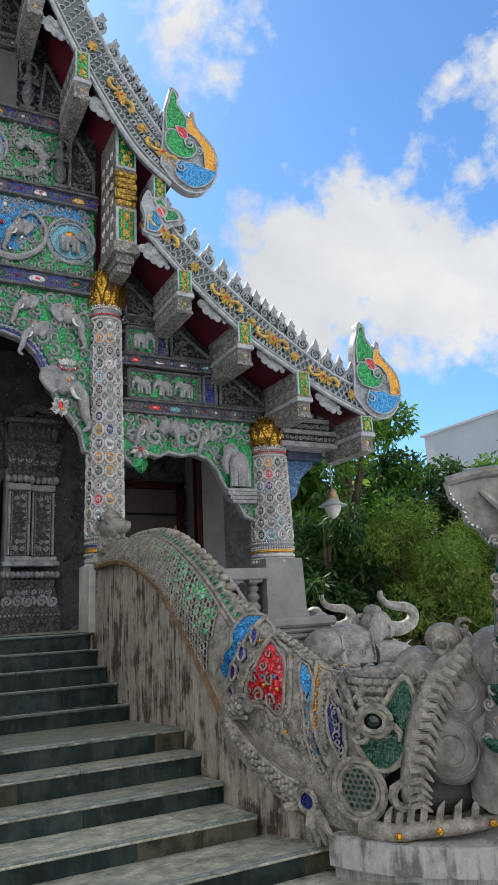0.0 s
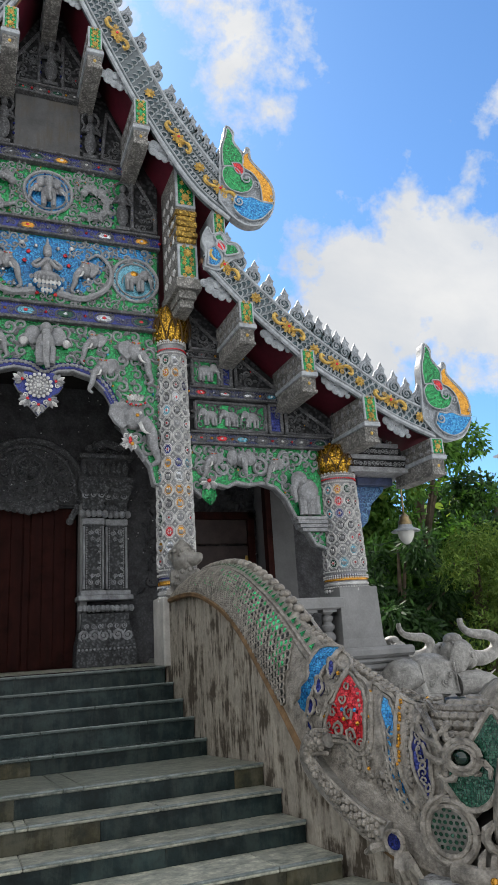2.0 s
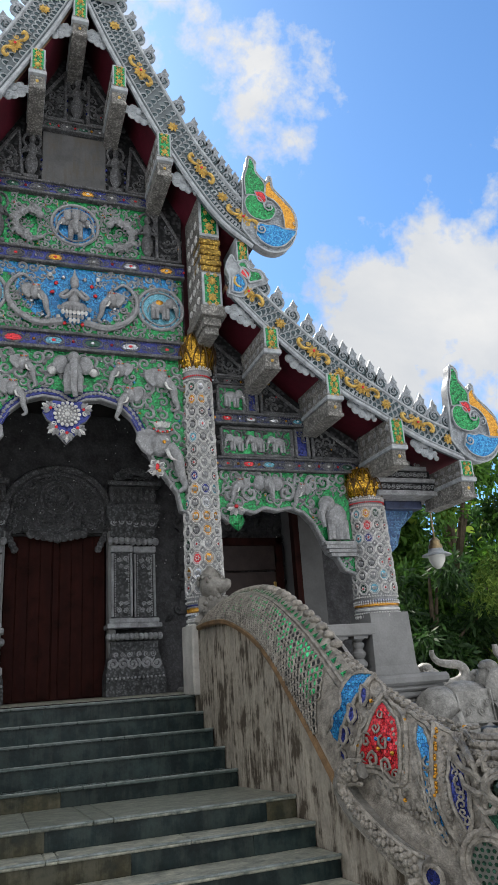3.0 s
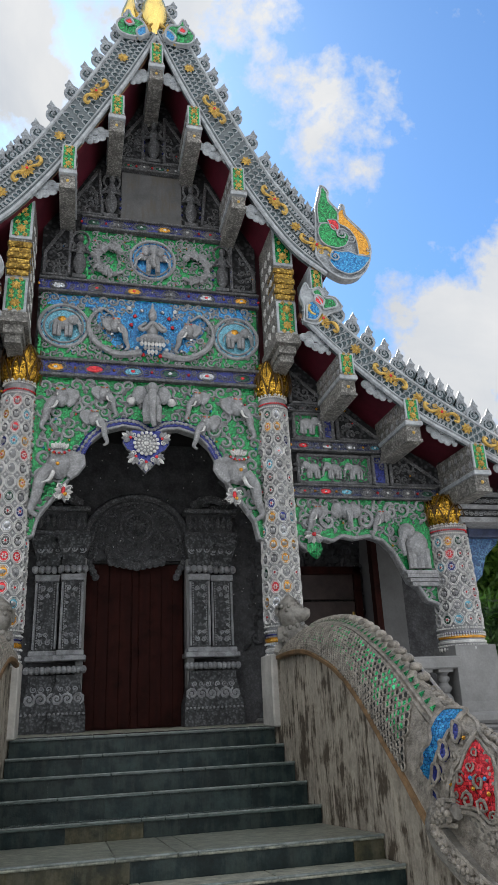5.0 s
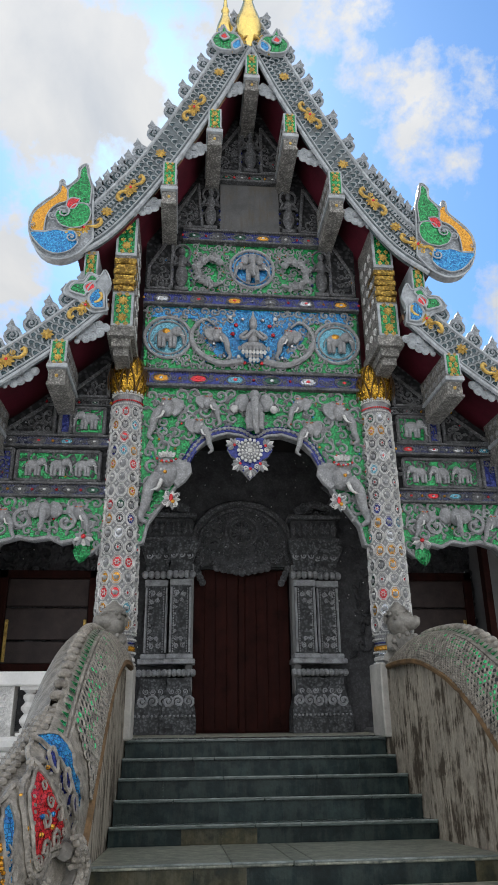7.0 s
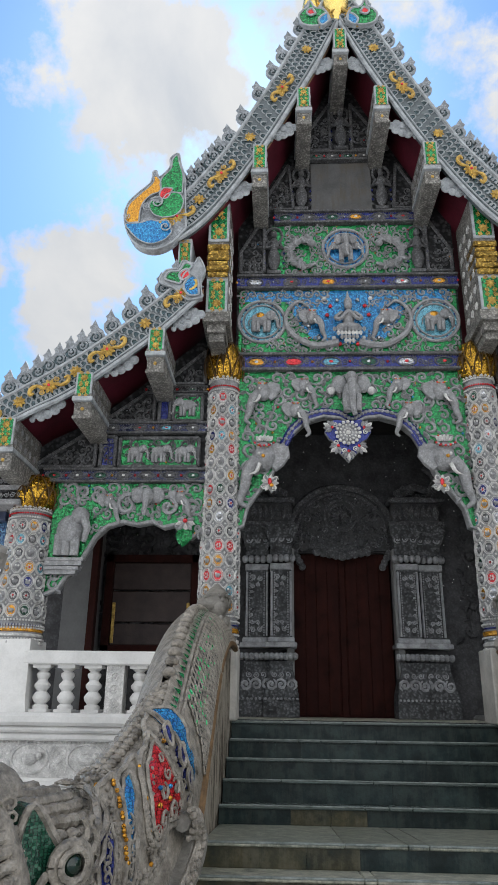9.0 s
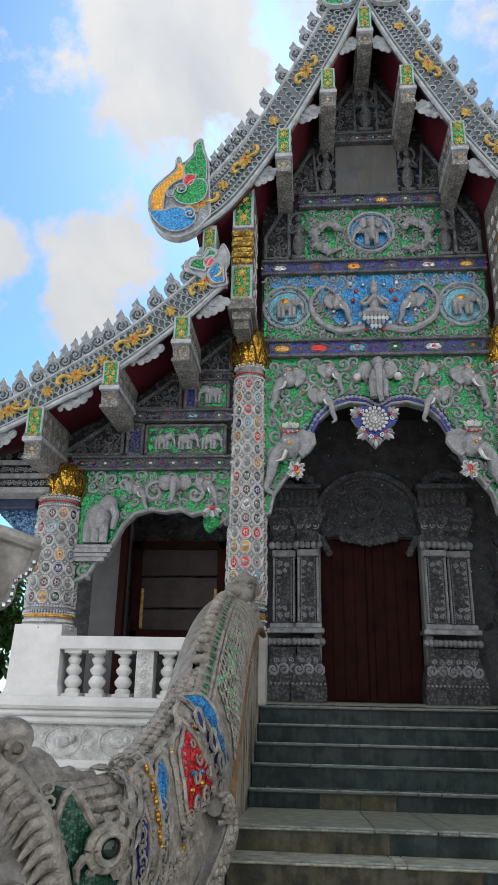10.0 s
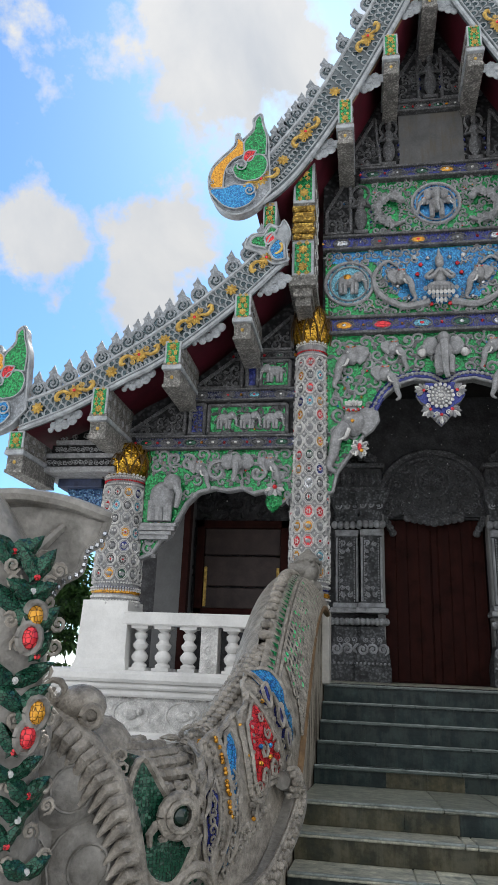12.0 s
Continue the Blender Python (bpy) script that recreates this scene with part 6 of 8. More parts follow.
for s in (-1, 1):
    hx, hz = s * 0.96, 2.64
    sub("elephant_head", elephant_head(Mesh(), hx, hz, 0.42, s, STUCCO, 0.05), "grey elephant head with a hanging trunk")
    m = Mesh()
    for k in range(5):
        m.petal(hx - 0.04 + 0.08 * (k / 4) * 1.0, hz + 0.16, 0.08, 0.05, math.pi / 2 + (2 - k) * 0.35, CARVED, -0.06, 0.5)
    for k in range(9):
        m.ball((hx - 0.1 + k * 0.025, -0.1, hz + 0.13 - 0.03 * math.sin(k / 8 * math.pi)), 0.014, M_GREY if k % 2 else M_RED, None, 6, 4)
    sub("headdress", m, "beaded headdress with coloured glass")
    sub("brow_gem", Mesh().ball((hx + s * 0.01, -0.11, hz - 0.02), 0.022, M_AMBER, None, 6, 4), "amber glass gem")
    m, fx, fz = Mesh(), hx - s * 0.06, hz - 0.3
    for k in range(9):
        m.petal(fx, fz, 0.1 + 0.02 * (k % 2), 0.05, 2 * math.pi * k / 9, STUCCO if k % 2 else CARVED, -0.03, 0.5)
    for k in range(4):
        m.scroll(fx + 0.07 * math.cos(1.57 * k + 0.6), fz + 0.07 * math.sin(1.57 * k + 0.6), 0.035, start=k, material=CARVED, y=-0.04, thick=0.26, seg=8)
    m.ball((fx, -0.06, fz + 0.01), (0.022, 0.016, 0.042), M_RED, None, 8, 5).ball((fx + 0.02, -0.062, fz - 0.03), (0.022, 0.014, 0.022), M_AMBER, None, 7, 4)
    sub("lotus_ornament", m, "pale lotus with red and amber glass")
    for ex, ez, sz, hd in ((0.98, 3.42, 0.3, 1), (0.52, 3.5, 0.22, -1), (0.62, 3.2, 0.24, -1)):
        sub("elephant_head", elephant_head(Mesh(), s * ex, ez, sz, s * hd, STUCCO, 0.04), "grey elephant head among leaves")
m = Mesh()
m.ball((0, -0.02, 3.38), (0.1, 0.1, 0.15), STUCCO, None, 12, 8).ball((0, -0.06, 3.56), (0.07, 0.07, 0.07), STUCCO, None, 8, 6)
for s in (-1, 1):
    m.ball((s * 0.13, -0.0, 3.5), (0.09, 0.05, 0.11), STUCCO, None, 8, 6)
    m.tube([(s * 0.06, -0.06, 3.34), (s * 0.055, -0.07, 3.14)], [0.05, 0.045], STUCCO, 7)
    m.ball((s * 0.22, 0.0, 3.42), (0.05, 0.04, 0.05), CARVED, None, 8, 5)
m.tube(spline([(0, -0.1, 3.5), (0, -0.15, 3.38), (0, -0.13, 3.2), (0.02, -0.12, 3.08)], 8), [0.05 - 0.003 * i for i in range(9)], STUCCO, 7)
sub("standing_elephant", m, "grey standing elephant seen from the front")

# the hanging pendant
pend = thing("arch_pendant", "pale carved rosette pendant with blue glass under the arch", "pendant", (-0.06, -0.06, 2.57))
m = Mesh().prism([(0, 0.0), (0.09, 0.1), (0.14, 0.16), (0.13, 0.22), (0.2, 0.26), (0.25, 0.34), (0.23, 0.42), (0.14, 0.48), (0, 0.46), (-0.14, 0.48), (-0.23, 0.42), (-0.25, 0.34), (-0.2, 0.26), (-0.13, 0.22), (-0.14, 0.16), (-0.09, 0.1)], 0.06, M_DEEP, None, 0.0, STUCCO)
part("leaf_body", m, pend)
m = Mesh().ball((0, 0.0, 0.32), (0.125, 0.03, 0.125), STUCCO, None, 20, 6)
for r, n, q in ((0.125, 16, 0.02), (0.085, 14, 0.014), (0.045, 10, 0.012)):
    for k in range(n):
        a = 2 * math.pi * k / n
        m.ball((r * math.cos(a), -0.03, 0.32 + r * math.sin(a)), (q, 0.014, q), CARVED, None, 7, 4)
m.ball((0, -0.035, 0.32), (0.028, 0.02, 0.028), CARVED, None, 8, 5)
part("rosette", m, pend, "pale beaded rosette")
for cx, cz, ang in ((0.17, 0.38, 0.55), (-0.17, 0.38, 2.6), (0.11, 0.17, -0.7), (-0.11, 0.17, -2.44), (0, 0.11, -1.57)):
    m = Mesh()
    for k in (-2, -1, 0, 1, 2):
        m.petal(cx, cz, 0.11 - 0.012 * abs(k), 0.055, ang + k * 0.55, CARVED if k == 0 else STUCCO, -0.012, 0.5)
    m.scroll(cx - 0.05 * math.cos(ang + 1.4), cz - 0.05 * math.sin(ang + 1.4), 0.035, start=ang, material=CARVED, y=-0.016, thick=0.25, seg=9)
    m.ball((cx, -0.03, cz), (0.018, 0.014, 0.018), M_RED, None, 7, 4)
    part("lotus_sprig", m, pend, "white lotus sprig with a red glass bead")


def ring_medallion(root, cx, cz, r, ground, figure, T):
    m = Mesh()
    m.add([(cx + r * math.cos(t), 0.052, cz + r * math.sin(t)) for t in [q * math.pi / 12 for q in range(24)]], [tuple(range(24))], ground)
    for q, t, mt in ((1.0, 0.022, STUCCO), (0.8, 0.012, STUCCO)):
        m.tube([(cx + r * q * math.cos(a), 0.045, cz + r * q * math.sin(a)) for a in [i * math.pi / 14 for i in range(29)]], t, mt, 6)
    n = int(r * 70)
    for i in range(n):
        a = 2 * math.pi * i / n
        m.ball((cx + 0.9 * r * math.cos(a), 0.045, cz + 0.9 * r * math.sin(a)), 0.013, M_DEEP if i % 2 else M_GREY, None, 5, 3)
    m.v = [tuple(T @ Vector(p)) for p in m.v]
    part("medallion", m, root, "round medallion with a ring of glass beads")
    if figure:
        f = elephant_relief(Mesh(), cx - figure * 0.05 * r, cz - 0.55 * r, r * 1.0, figure, STUCCO, 0.02, M_AMBER if figure else None)
        f.v = [tuple(T @ Vector(p)) for p in f.v]
        part("medallion_elephant", f, root, smooth=True)


# gable panel with two medallions and a seated figure
root = thing("gable_panel", "blue and green mosaic gable panel with stucco scrolls and elephants", "relief panel", (0, 0.08, 3.9))
T = Matrix.Translation((0, -0.08, -3.9))
sub("ground", Mesh().box((-1.27, 0.055, 3.9), (1.27, 0.078, 4.75), M_GREEN), smooth=False)
m = Mesh().prism([(-0.75, 4.7), (-0.6, 4.35), (-0.42, 4.1), (0, 4.02), (0.42, 4.1), (0.6, 4.35), (0.75, 4.7)], 0.01, M_BLUE, Matrix.Translation((0, 0.046, 0)))
m.box((-1.2, 0.050, 4.6), (1.2, 0.054, 4.74), M_BLUE)
sub("blue_ground", m, "blue mosaic field", smooth=False)
for s in (-1, 1):
    ring_medallion(root, s * 1.0, 4.33, 0.27, M_SKY, 1, T)
m = vines(Mesh(), lambda x, z: (abs(abs(x) - 1.0) ** 2 + (z - 4.33) ** 2) > 0.085 and not (abs(x) < 0.2 and z > 4.05) and not (0.2 < abs(x) < 0.45 and 4.15 < z < 4.5), -1.26, 1.26, 3.92, 4.74, 0.105, STUCCO, 0.045, 41, 0.35)
sub("foliage", m, kind="stuff")
m = Mesh()
for s in (-1, 1):
    m.tube(spline([(s * 0.12, 0.04, 4.05), (s * 0.4, 0.02, 4.0), (s * 0.66, 0.02, 4.16), (s * 0.72, 0.02, 4.4), (s * 0.58, 0.02, 4.58), (s * 0.45, 0.02, 4.5)], 18), [0.045 - 0.0018 * i for i in range(19)], STUCCO, 7)
sub("great_scroll", m)
m = Mesh()
m.ball((0, 0.0, 4.22), (0.15, 0.07, 0.06), STUCCO, None, 10, 6).ball((0, -0.01, 4.34), (0.075, 0.06, 0.11), STUCCO, None, 10, 6).ball((0, -0.02, 4.5), (0.05, 0.05, 0.06), STUCCO, None, 10, 6)
m.lathe([(0.05, 0), (0.045, 0.04), (0.02, 0.08), (0.006, 0.16)], STUCCO, Matrix.Translation((0, 0.0, 4.54)), 8)
for s in (-1, 1):
    m.tube(spline([(s * 0.07, 0.0, 4.42), (s * 0.15, -0.02, 4.34), (s * 0.1, -0.06, 4.3), (s * 0.02, -0.08, 4.38)], 8), 0.024, STUCCO, 6)
for k in range(4):
    n_ = 9 - 2 * k
    for q_ in range(n_):
        m.petal((q_ - (n_ - 1) / 2) * 0.042, 4.2 - 0.05 * k, 0.07, 0.045, -math.pi / 2, CARVED if k % 2 else STUCCO, -0.06, 0.5)
sub("seated_figure", m)
for s in (-1, 1):
    m = elephant_head(Mesh(), s * 0.42, 4.36, 0.24, -s, STUCCO, 0.02)
    sub("elephant", m)
    m = Mesh()
    for k, (x, z) in enumerate(((0.12, 4.6), (0.2, 4.52), (0.27, 4.62), (0.5, 4.34), (0.46, 4.26), (0.1, 4.02), (0.17, 4.1), (0.55, 4.62), (0.34, 4.1), (0.24, 4.4))):
        m.ball((s * x, 0.03, z), (0.026, 0.02, 0.026), (M_GREY, M_RED, CARVED, M_SKY)[k % 4], None, 6, 4)
    sub("glass_buds", m, kind="stuff")

# second gable panel with one medallion
root = thing("upper_gable_panel", "green mosaic gable panel with stucco lions, scrolls and a medallion", "relief panel", (0, 0.08, 4.95))
T = Matrix.Translation((0, -0.08, -4.95))
m = Mesh().prism([(-0.88, 4.95), (0.88, 4.95), (0.88, 5.67), (-0.88, 5.67)], 0.02, M_GREEN, Matrix.Translation((0, 0.058, 0)))
sub("ground", m, smooth=False)
ring_medallion(root, 0.0, 5.33, 0.27, M_BLUE, 0, T)
m = Mesh()
m.ball((0, -0.02, 5.42), (0.06, 0.07, 0.075), STUCCO, None, 10, 7).ball((0, 0.0, 5.28), (0.085, 0.06, 0.1), STUCCO, None, 10, 7)
m.tube(spline([(0, -0.08, 5.4), (0, -0.12, 5.3), (0.0, -0.11, 5.2), (0.02, -0.1, 5.14)], 7), [0.034, 0.032, 0.03, 0.027, 0.024, 0.02, 0.016, 0.012], STUCCO, 7)
for s in (-1, 1):
    m.ball((s * 0.085, -0.01, 5.42), (0.055, 0.025, 0.07), STUCCO, None, 8, 6)
    m.tube([(s * 0.05, -0.02, 5.26), (s * 0.055, -0.03, 5.1)], [0.034, 0.03], STUCCO, 7)
    elephant_head(m, s * 0.14, 5.34, 0.13, s, STUCCO, 0.02)
sub("triple_elephant", m)
m = vines(Mesh(), lambda x, z: x * x + (z - 5.33) ** 2 > 0.085 and abs(x) < 0.78, -0.86, 0.86, 4.97, 5.66, 0.1, STUCCO, 0.05, 51, 0.5)
sub("foliage", m, kind="stuff")
for s in (-1, 1):
    way = spline([(s * 0.36, 0.02, 5.1), (s * 0.5, 0.01, 5.05), (s * 0.64, 0.01, 5.14), (s * 0.66, 0.01, 5.32), (s * 0.54, 0.0, 5.42), (s * 0.43, -0.01, 5.4), (s * 0.38, -0.02, 5.33)], 20)
    m = Mesh().tube(way, [0.018 + 0.022 * math.sin(math.pi * k / 20) for k in range(21)], STUCCO, 8).ball((s * 0.4, -0.02, 5.36), (0.05, 0.045, 0.045), STUCCO, None, 9, 6)
    for k in range(7):
        m.petal(s * 0.45, 5.4, 0.09, 0.05, (0.3 + 0.35 * k) if s > 0 else math.pi - 0.3 - 0.35 * k, STUCCO, -0.01, 0.5)
        for q in (0.0, 2.1, 4.2):
            m.petal(way[2 * k + 3].x, way[2 * k + 3].z, 0.085, 0.05, k * 0.9 + q, STUCCO, -0.02, 0.5)
        m.scroll(way[2 * k + 4].x, way[2 * k + 4].z, 0.045, start=k, material=STUCCO, y=-0.025, thick=0.24, seg=8)
    sub("lion", m)


def wall_figure(x, z, h, y=0.05):
    """A slim devotee figure in relief under a round halo, as one plain mesh."""
    m = Mesh()
    m.box((-0.12 * h, -0.02, 0), (0.12 * h, 0.02, 0.07 * h), STUCCO_M).ball((0, -0.01, 0.3 * h), (0.11 * h, 0.05, 0.24 * h), STUCCO_M, None, 8, 6)
    m.ball((0, -0.02, 0.58 * h), (0.09 * h, 0.05, 0.16 * h), STUCCO_M, None, 8, 6).ball((0, -0.03, 0.8 * h), (0.06 * h, 0.05, 0.08 * h), STUCCO_M, None, 8, 6)
    m.tube([(0.15 * h * math.cos(a), 0, 0.8 * h + 0.17 * h * math.sin(a)) for a in [i * math.pi / 7 for i in range(15)]], 0.02 * h + 0.004, STUCCO_M, 5)
    for q in (-1, 1):
        m.tube([(q * 0.1 * h, -0.02, 0.64 * h), (q * 0.16 * h, -0.03, 0.5 * h), (q * 0.03 * h, -0.06, 0.52 * h)], 0.025 * h + 0.003, STUCCO_M, 5)
        for k in range(5):
            m.ball((q * 0.17 * h, -0.005, (0.12 + 0.1 * k) * h), 0.022 * h + 0.003, M_DEEP if k % 2 else STUCCO_M, None, 5, 3)
    thing("wall_figure", "slim grey stucco devotee in relief on the gable", "relief figure", (x, y, z), group="gable figures", mesh=m, smooth=True)


for s in (-1, 1):
    wall_figure(s * 0.86, 4.98, 0.68)
    wall_figure(s * 0.5 - 0.02, 5.9, 0.68)
wall_figure(0, 6.84, 0.72)

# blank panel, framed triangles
# stains, over a base darkened for the roof's shade
BLANK = mat("shaded_grey_render", (0.105, 0.105, 0.105), 0.85, var=0.25, scale=3, bump=0.3, bscale=40, stain=0.5)
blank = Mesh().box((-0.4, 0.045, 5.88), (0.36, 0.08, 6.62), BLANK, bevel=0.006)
thing("blank_panel", "plain stained grey panel high in the gable, darkened for shade", "panel", mesh=blank)


def framed_field(pts, y, seed, label="framed field of grey stucco foliage", ground=None, step=0.11):
    cx, cz = sum(p[0] for p in pts) / len(pts), min(p[1] for p in pts)
    root_ = thing("framed_field", label, "relief panel", (cx, y, cz), group="framed facade fields")
    loc = [(p[0] - cx, p[1] - cz) for p in pts]
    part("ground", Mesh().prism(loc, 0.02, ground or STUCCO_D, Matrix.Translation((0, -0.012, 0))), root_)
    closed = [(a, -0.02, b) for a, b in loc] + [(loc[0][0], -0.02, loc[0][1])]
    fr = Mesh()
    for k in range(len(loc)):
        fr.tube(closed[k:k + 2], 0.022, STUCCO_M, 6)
    part("frame", fr, root_)

    def inside(x, z):
        hit = True
        for (ax, az), (bx, bz) in zip(loc, loc[1:] + loc[:1]):
            e = Vector((bx - ax, bz - az))
            hit &= (e.x * (z - az) - e.y * (x - ax)) / max(e.length, 1e-6) > 0.045
        return hit
    v = vines(Mesh(), inside, min(p[0] for p in loc), max(p[0] for p in loc), 0, max(p[1] for p in loc), step, STUCCO_M, -0.015, seed, 0.2)
    if v.v:
        part("foliage", v, root_, kind="stuff")
    return root_


for s in (-1, 1):
    o = lambda pts: pts if s > 0 else [(-x, z) for x, z in reversed(pts)]
    framed_field(o([(0.98, 5.0), (1.26, 5.0), (1.26, 5.3), (0.98, 5.8)]), 0.07, 60 + s)
    framed_field(o([(0.62, 5.92), (1.05, 5.92), (0.68, 6.6)]), 0.07, 63 + s)
    framed_field(o([(0.14, 6.84), (0.6, 6.84), (0.14, 7.6)]), 0.07, 66 + s)
    framed_field(o([(1.68, 2.55), (2.55, 2.55), (2.55, 2.88), (1.68, 2.88)]), 0.07, 70 + s, "framed green mosaic field with three elephants", M_GREEN, 0.13)
    framed_field(o([(2.6, 2.55), (2.76, 2.55), (2.76, 2.9), (2.6, 2.9)]), 0.07, 73 + s, "narrow blue mosaic field", M_DEEP, 0.08)
    framed_field(o([(2.82, 2.55), (3.5, 2.55), (2.82, 3.02)]), 0.07, 76 + s)
    framed_field(o([(1.66, 3.09), (1.98, 3.09), (1.98, 3.4), (1.66, 3.4)]), 0.07, 80 + s, "green mosaic field with an elephant", M_GREEN, 0.13)
    framed_field(o([(2.02, 3.09), (2.14, 3.09), (2.14, 3.42), (2.02, 3.42)]), 0.07, 83 + s, "narrow blue mosaic field", M_DEEP, 0.07)
    framed_field(o([(2.2, 3.09), (2.74, 3.09), (2.2, 3.5)]), 0.07, 86 + s)
    framed_field(o([(1.64, 3.54), (2.1, 3.54), (1.64, 3.95)]), 0.07, 89 + s)
    for k in range(3):
        thing("elephant_relief", "small grey stucco elephant in relief", "relief", (s * (1.86 + 0.26 * k), 0.05, 2.6), group="facade elephants", mesh=elephant_relief(Mesh(), 0, 0, 0.2, -s, STUCCO, 0), smooth=True)
    thing("elephant_relief", "small grey stucco elephant in relief", "relief", (s * 1.82, 0.05, 3.14), group="facade elephants", mesh=elephant_relief(Mesh(), 0, 0, 0.22, s, STUCCO, 0), smooth=True)
    # scalloped side panel
    SA = SARCH
    root = thing("bay_relief", "grey stucco elephants and scrolls over the scalloped bay arch", "relief", (s * 2.4, 0, 1.2))
    T = Matrix.Translation((-s * 2.4, 0, -1.2))
    vm = vines(Mesh(), lambda x, z: z > interp(SA, x) + 0.05 and z < 2.34 and not (2.78 < x < 3.2 and 1.55 < z < 2.1), 1.62, 3.2, 1.2, 2.36, 0.135, STUCCO, 0.055, 95 + s, 0.35)
    sub("foliage", bulk(vm, s), kind="stuff")
    sub("arch_edge", bulk(Mesh().tube([(x, 0.055, z + 0.01) for x, z in SA], 0.024, STUCCO, 6), s))
    big = Mesh()
    big.ball((3.0, 0.03, 1.83), (0.15, 0.12, 0.17), STUCCO, None, 12, 8).ball((2.9, 0.0, 1.98), (0.1, 0.1, 0.1), STUCCO, None, 10, 7)
    for x in (2.93, 3.02, 3.1):
        big.tube([(x, 0.0, 1.78), (x, -0.01, 1.56)], [0.055, 0.048], STUCCO, 7)
    big.tube([(2.85, -0.04, 1.96), (2.8, -0.05, 1.84), (2.83, -0.04, 1.7)], [0.05, 0.04, 0.025], STUCCO, 6)
    sub("standing_elephant", bulk(big, s), "grey standing elephant on a ledge")
    ledge = Mesh().box((2.82, -0.04, 1.5), (3.22, 0.06, 1.54), STUCCO, None, 0.008)
    for k in range(3):
        ledge.box((2.84 + 0.03 * k, -0.03 + 0.01 * k, 1.46 - 0.045 * k), (3.22, 0.06, 1.5 - 0.045 * k), STUCCO)
    sub("ledge", bulk(ledge, s), smooth=False)
    hd = Mesh()
    hd.ball((2.2, -0.0, 2.2), (0.07, 0.08, 0.1), STUCCO, None, 10, 7).tube([(2.2, -0.07, 2.2), (2.2, -0.09, 2.08), (2.22, -0.06, 1.98)], [0.04, 0.03, 0.018], STUCCO, 7)
    for q in (-1, 1):
        hd.ball((2.2 + q * 0.1, 0.02, 2.22), (0.08, 0.03, 0.09), STUCCO, None, 8, 6)
    sub("elephant_face", bulk(hd, s))
    for ex, ez in ((2.62, 2.16), (1.86, 2.2)):
        sub("elephant_head", bulk(elephant_head(Mesh(), ex, ez, 0.2, -1, STUCCO, 0.05), s), "grey elephant head among leaves")
    for cx, cz, r, st, hnd in ((1.98, 2.1, 0.12, 0.5, 1), (2.42, 2.12, 0.13, 2.5, -1), (2.75, 2.22, 0.1, 1.0, 1), (1.74, 2.08, 0.1, 3.0, -1), (2.9, 2.25, 0.09, 4.0, 1)):
        sub("great_scroll", bulk(Mesh().scroll(cx, cz, r, start=st, hand=hnd, material=STUCCO, y=0.04, thick=0.24, curls=1.4, seg=14), s))
    leaf = Mesh().petal(1.78, 1.9, 0.24, 0.18, -1.45, M_GREEN, 0.02, 0.3)
    for k in range(7):
        leaf.petal(1.78, 1.93, 0.13 - 0.01 * abs(k - 3), 0.06, -1.57 + (k - 3) * 0.62, CARVED if k % 2 else STUCCO, -0.01, 0.5)
    leaf.ball((1.78, -0.04, 1.93), 0.025, M_RED, None, 8, 5)
    sub("hanging_leaf", bulk(leaf, s), "green mosaic leaf under a pale lotus with a red bead")


# ---- brackets, purlin ends and hanging clouds under the roofs ----
def gilt_plate(w_, h, y):
    """A green mosaic face in a white rim with a gilt plant on it, centre bottom at the origin."""
    m = Mesh().box((-w_ * 0.5, y, 0), (w_ * 0.5, y + 0.02, h), WHITE_T, None, 0.004)
    m.box((-w_ * 0.38, y - 0.003, h * 0.07), (w_ * 0.38, y + 0.01, h * 0.93), M_GREEN)
    n = max(1, round(h / (w_ * 0.9)))
    for k in range(n):
        cz = h * (k + 0.5) / n
        for q in range(8):
            m.petal(0, cz, w_ * 0.26, w_ * 0.14, q * math.pi / 4, GOLD_P, y - 0.006, 0.5)
        m.ball((0, y - 0.012, cz), (w_ * 0.08, 0.012, w_ * 0.08), GOLD_P, None, 6, 4)
        for q in (-1, 1):
            m.scroll(q * w_ * 0.2, cz + w_ * 0.33, w_ * 0.13, hand=q, start=1.5, material=GOLD_P, y=y - 0.008, thick=0.28, seg=7)
            m.scroll(q * w_ * 0.2, cz - w_ * 0.33, w_ * 0.13, hand=-q, start=4.5, material=GOLD_P, y=y - 0.008, thick=0.28, seg=7)
    return m


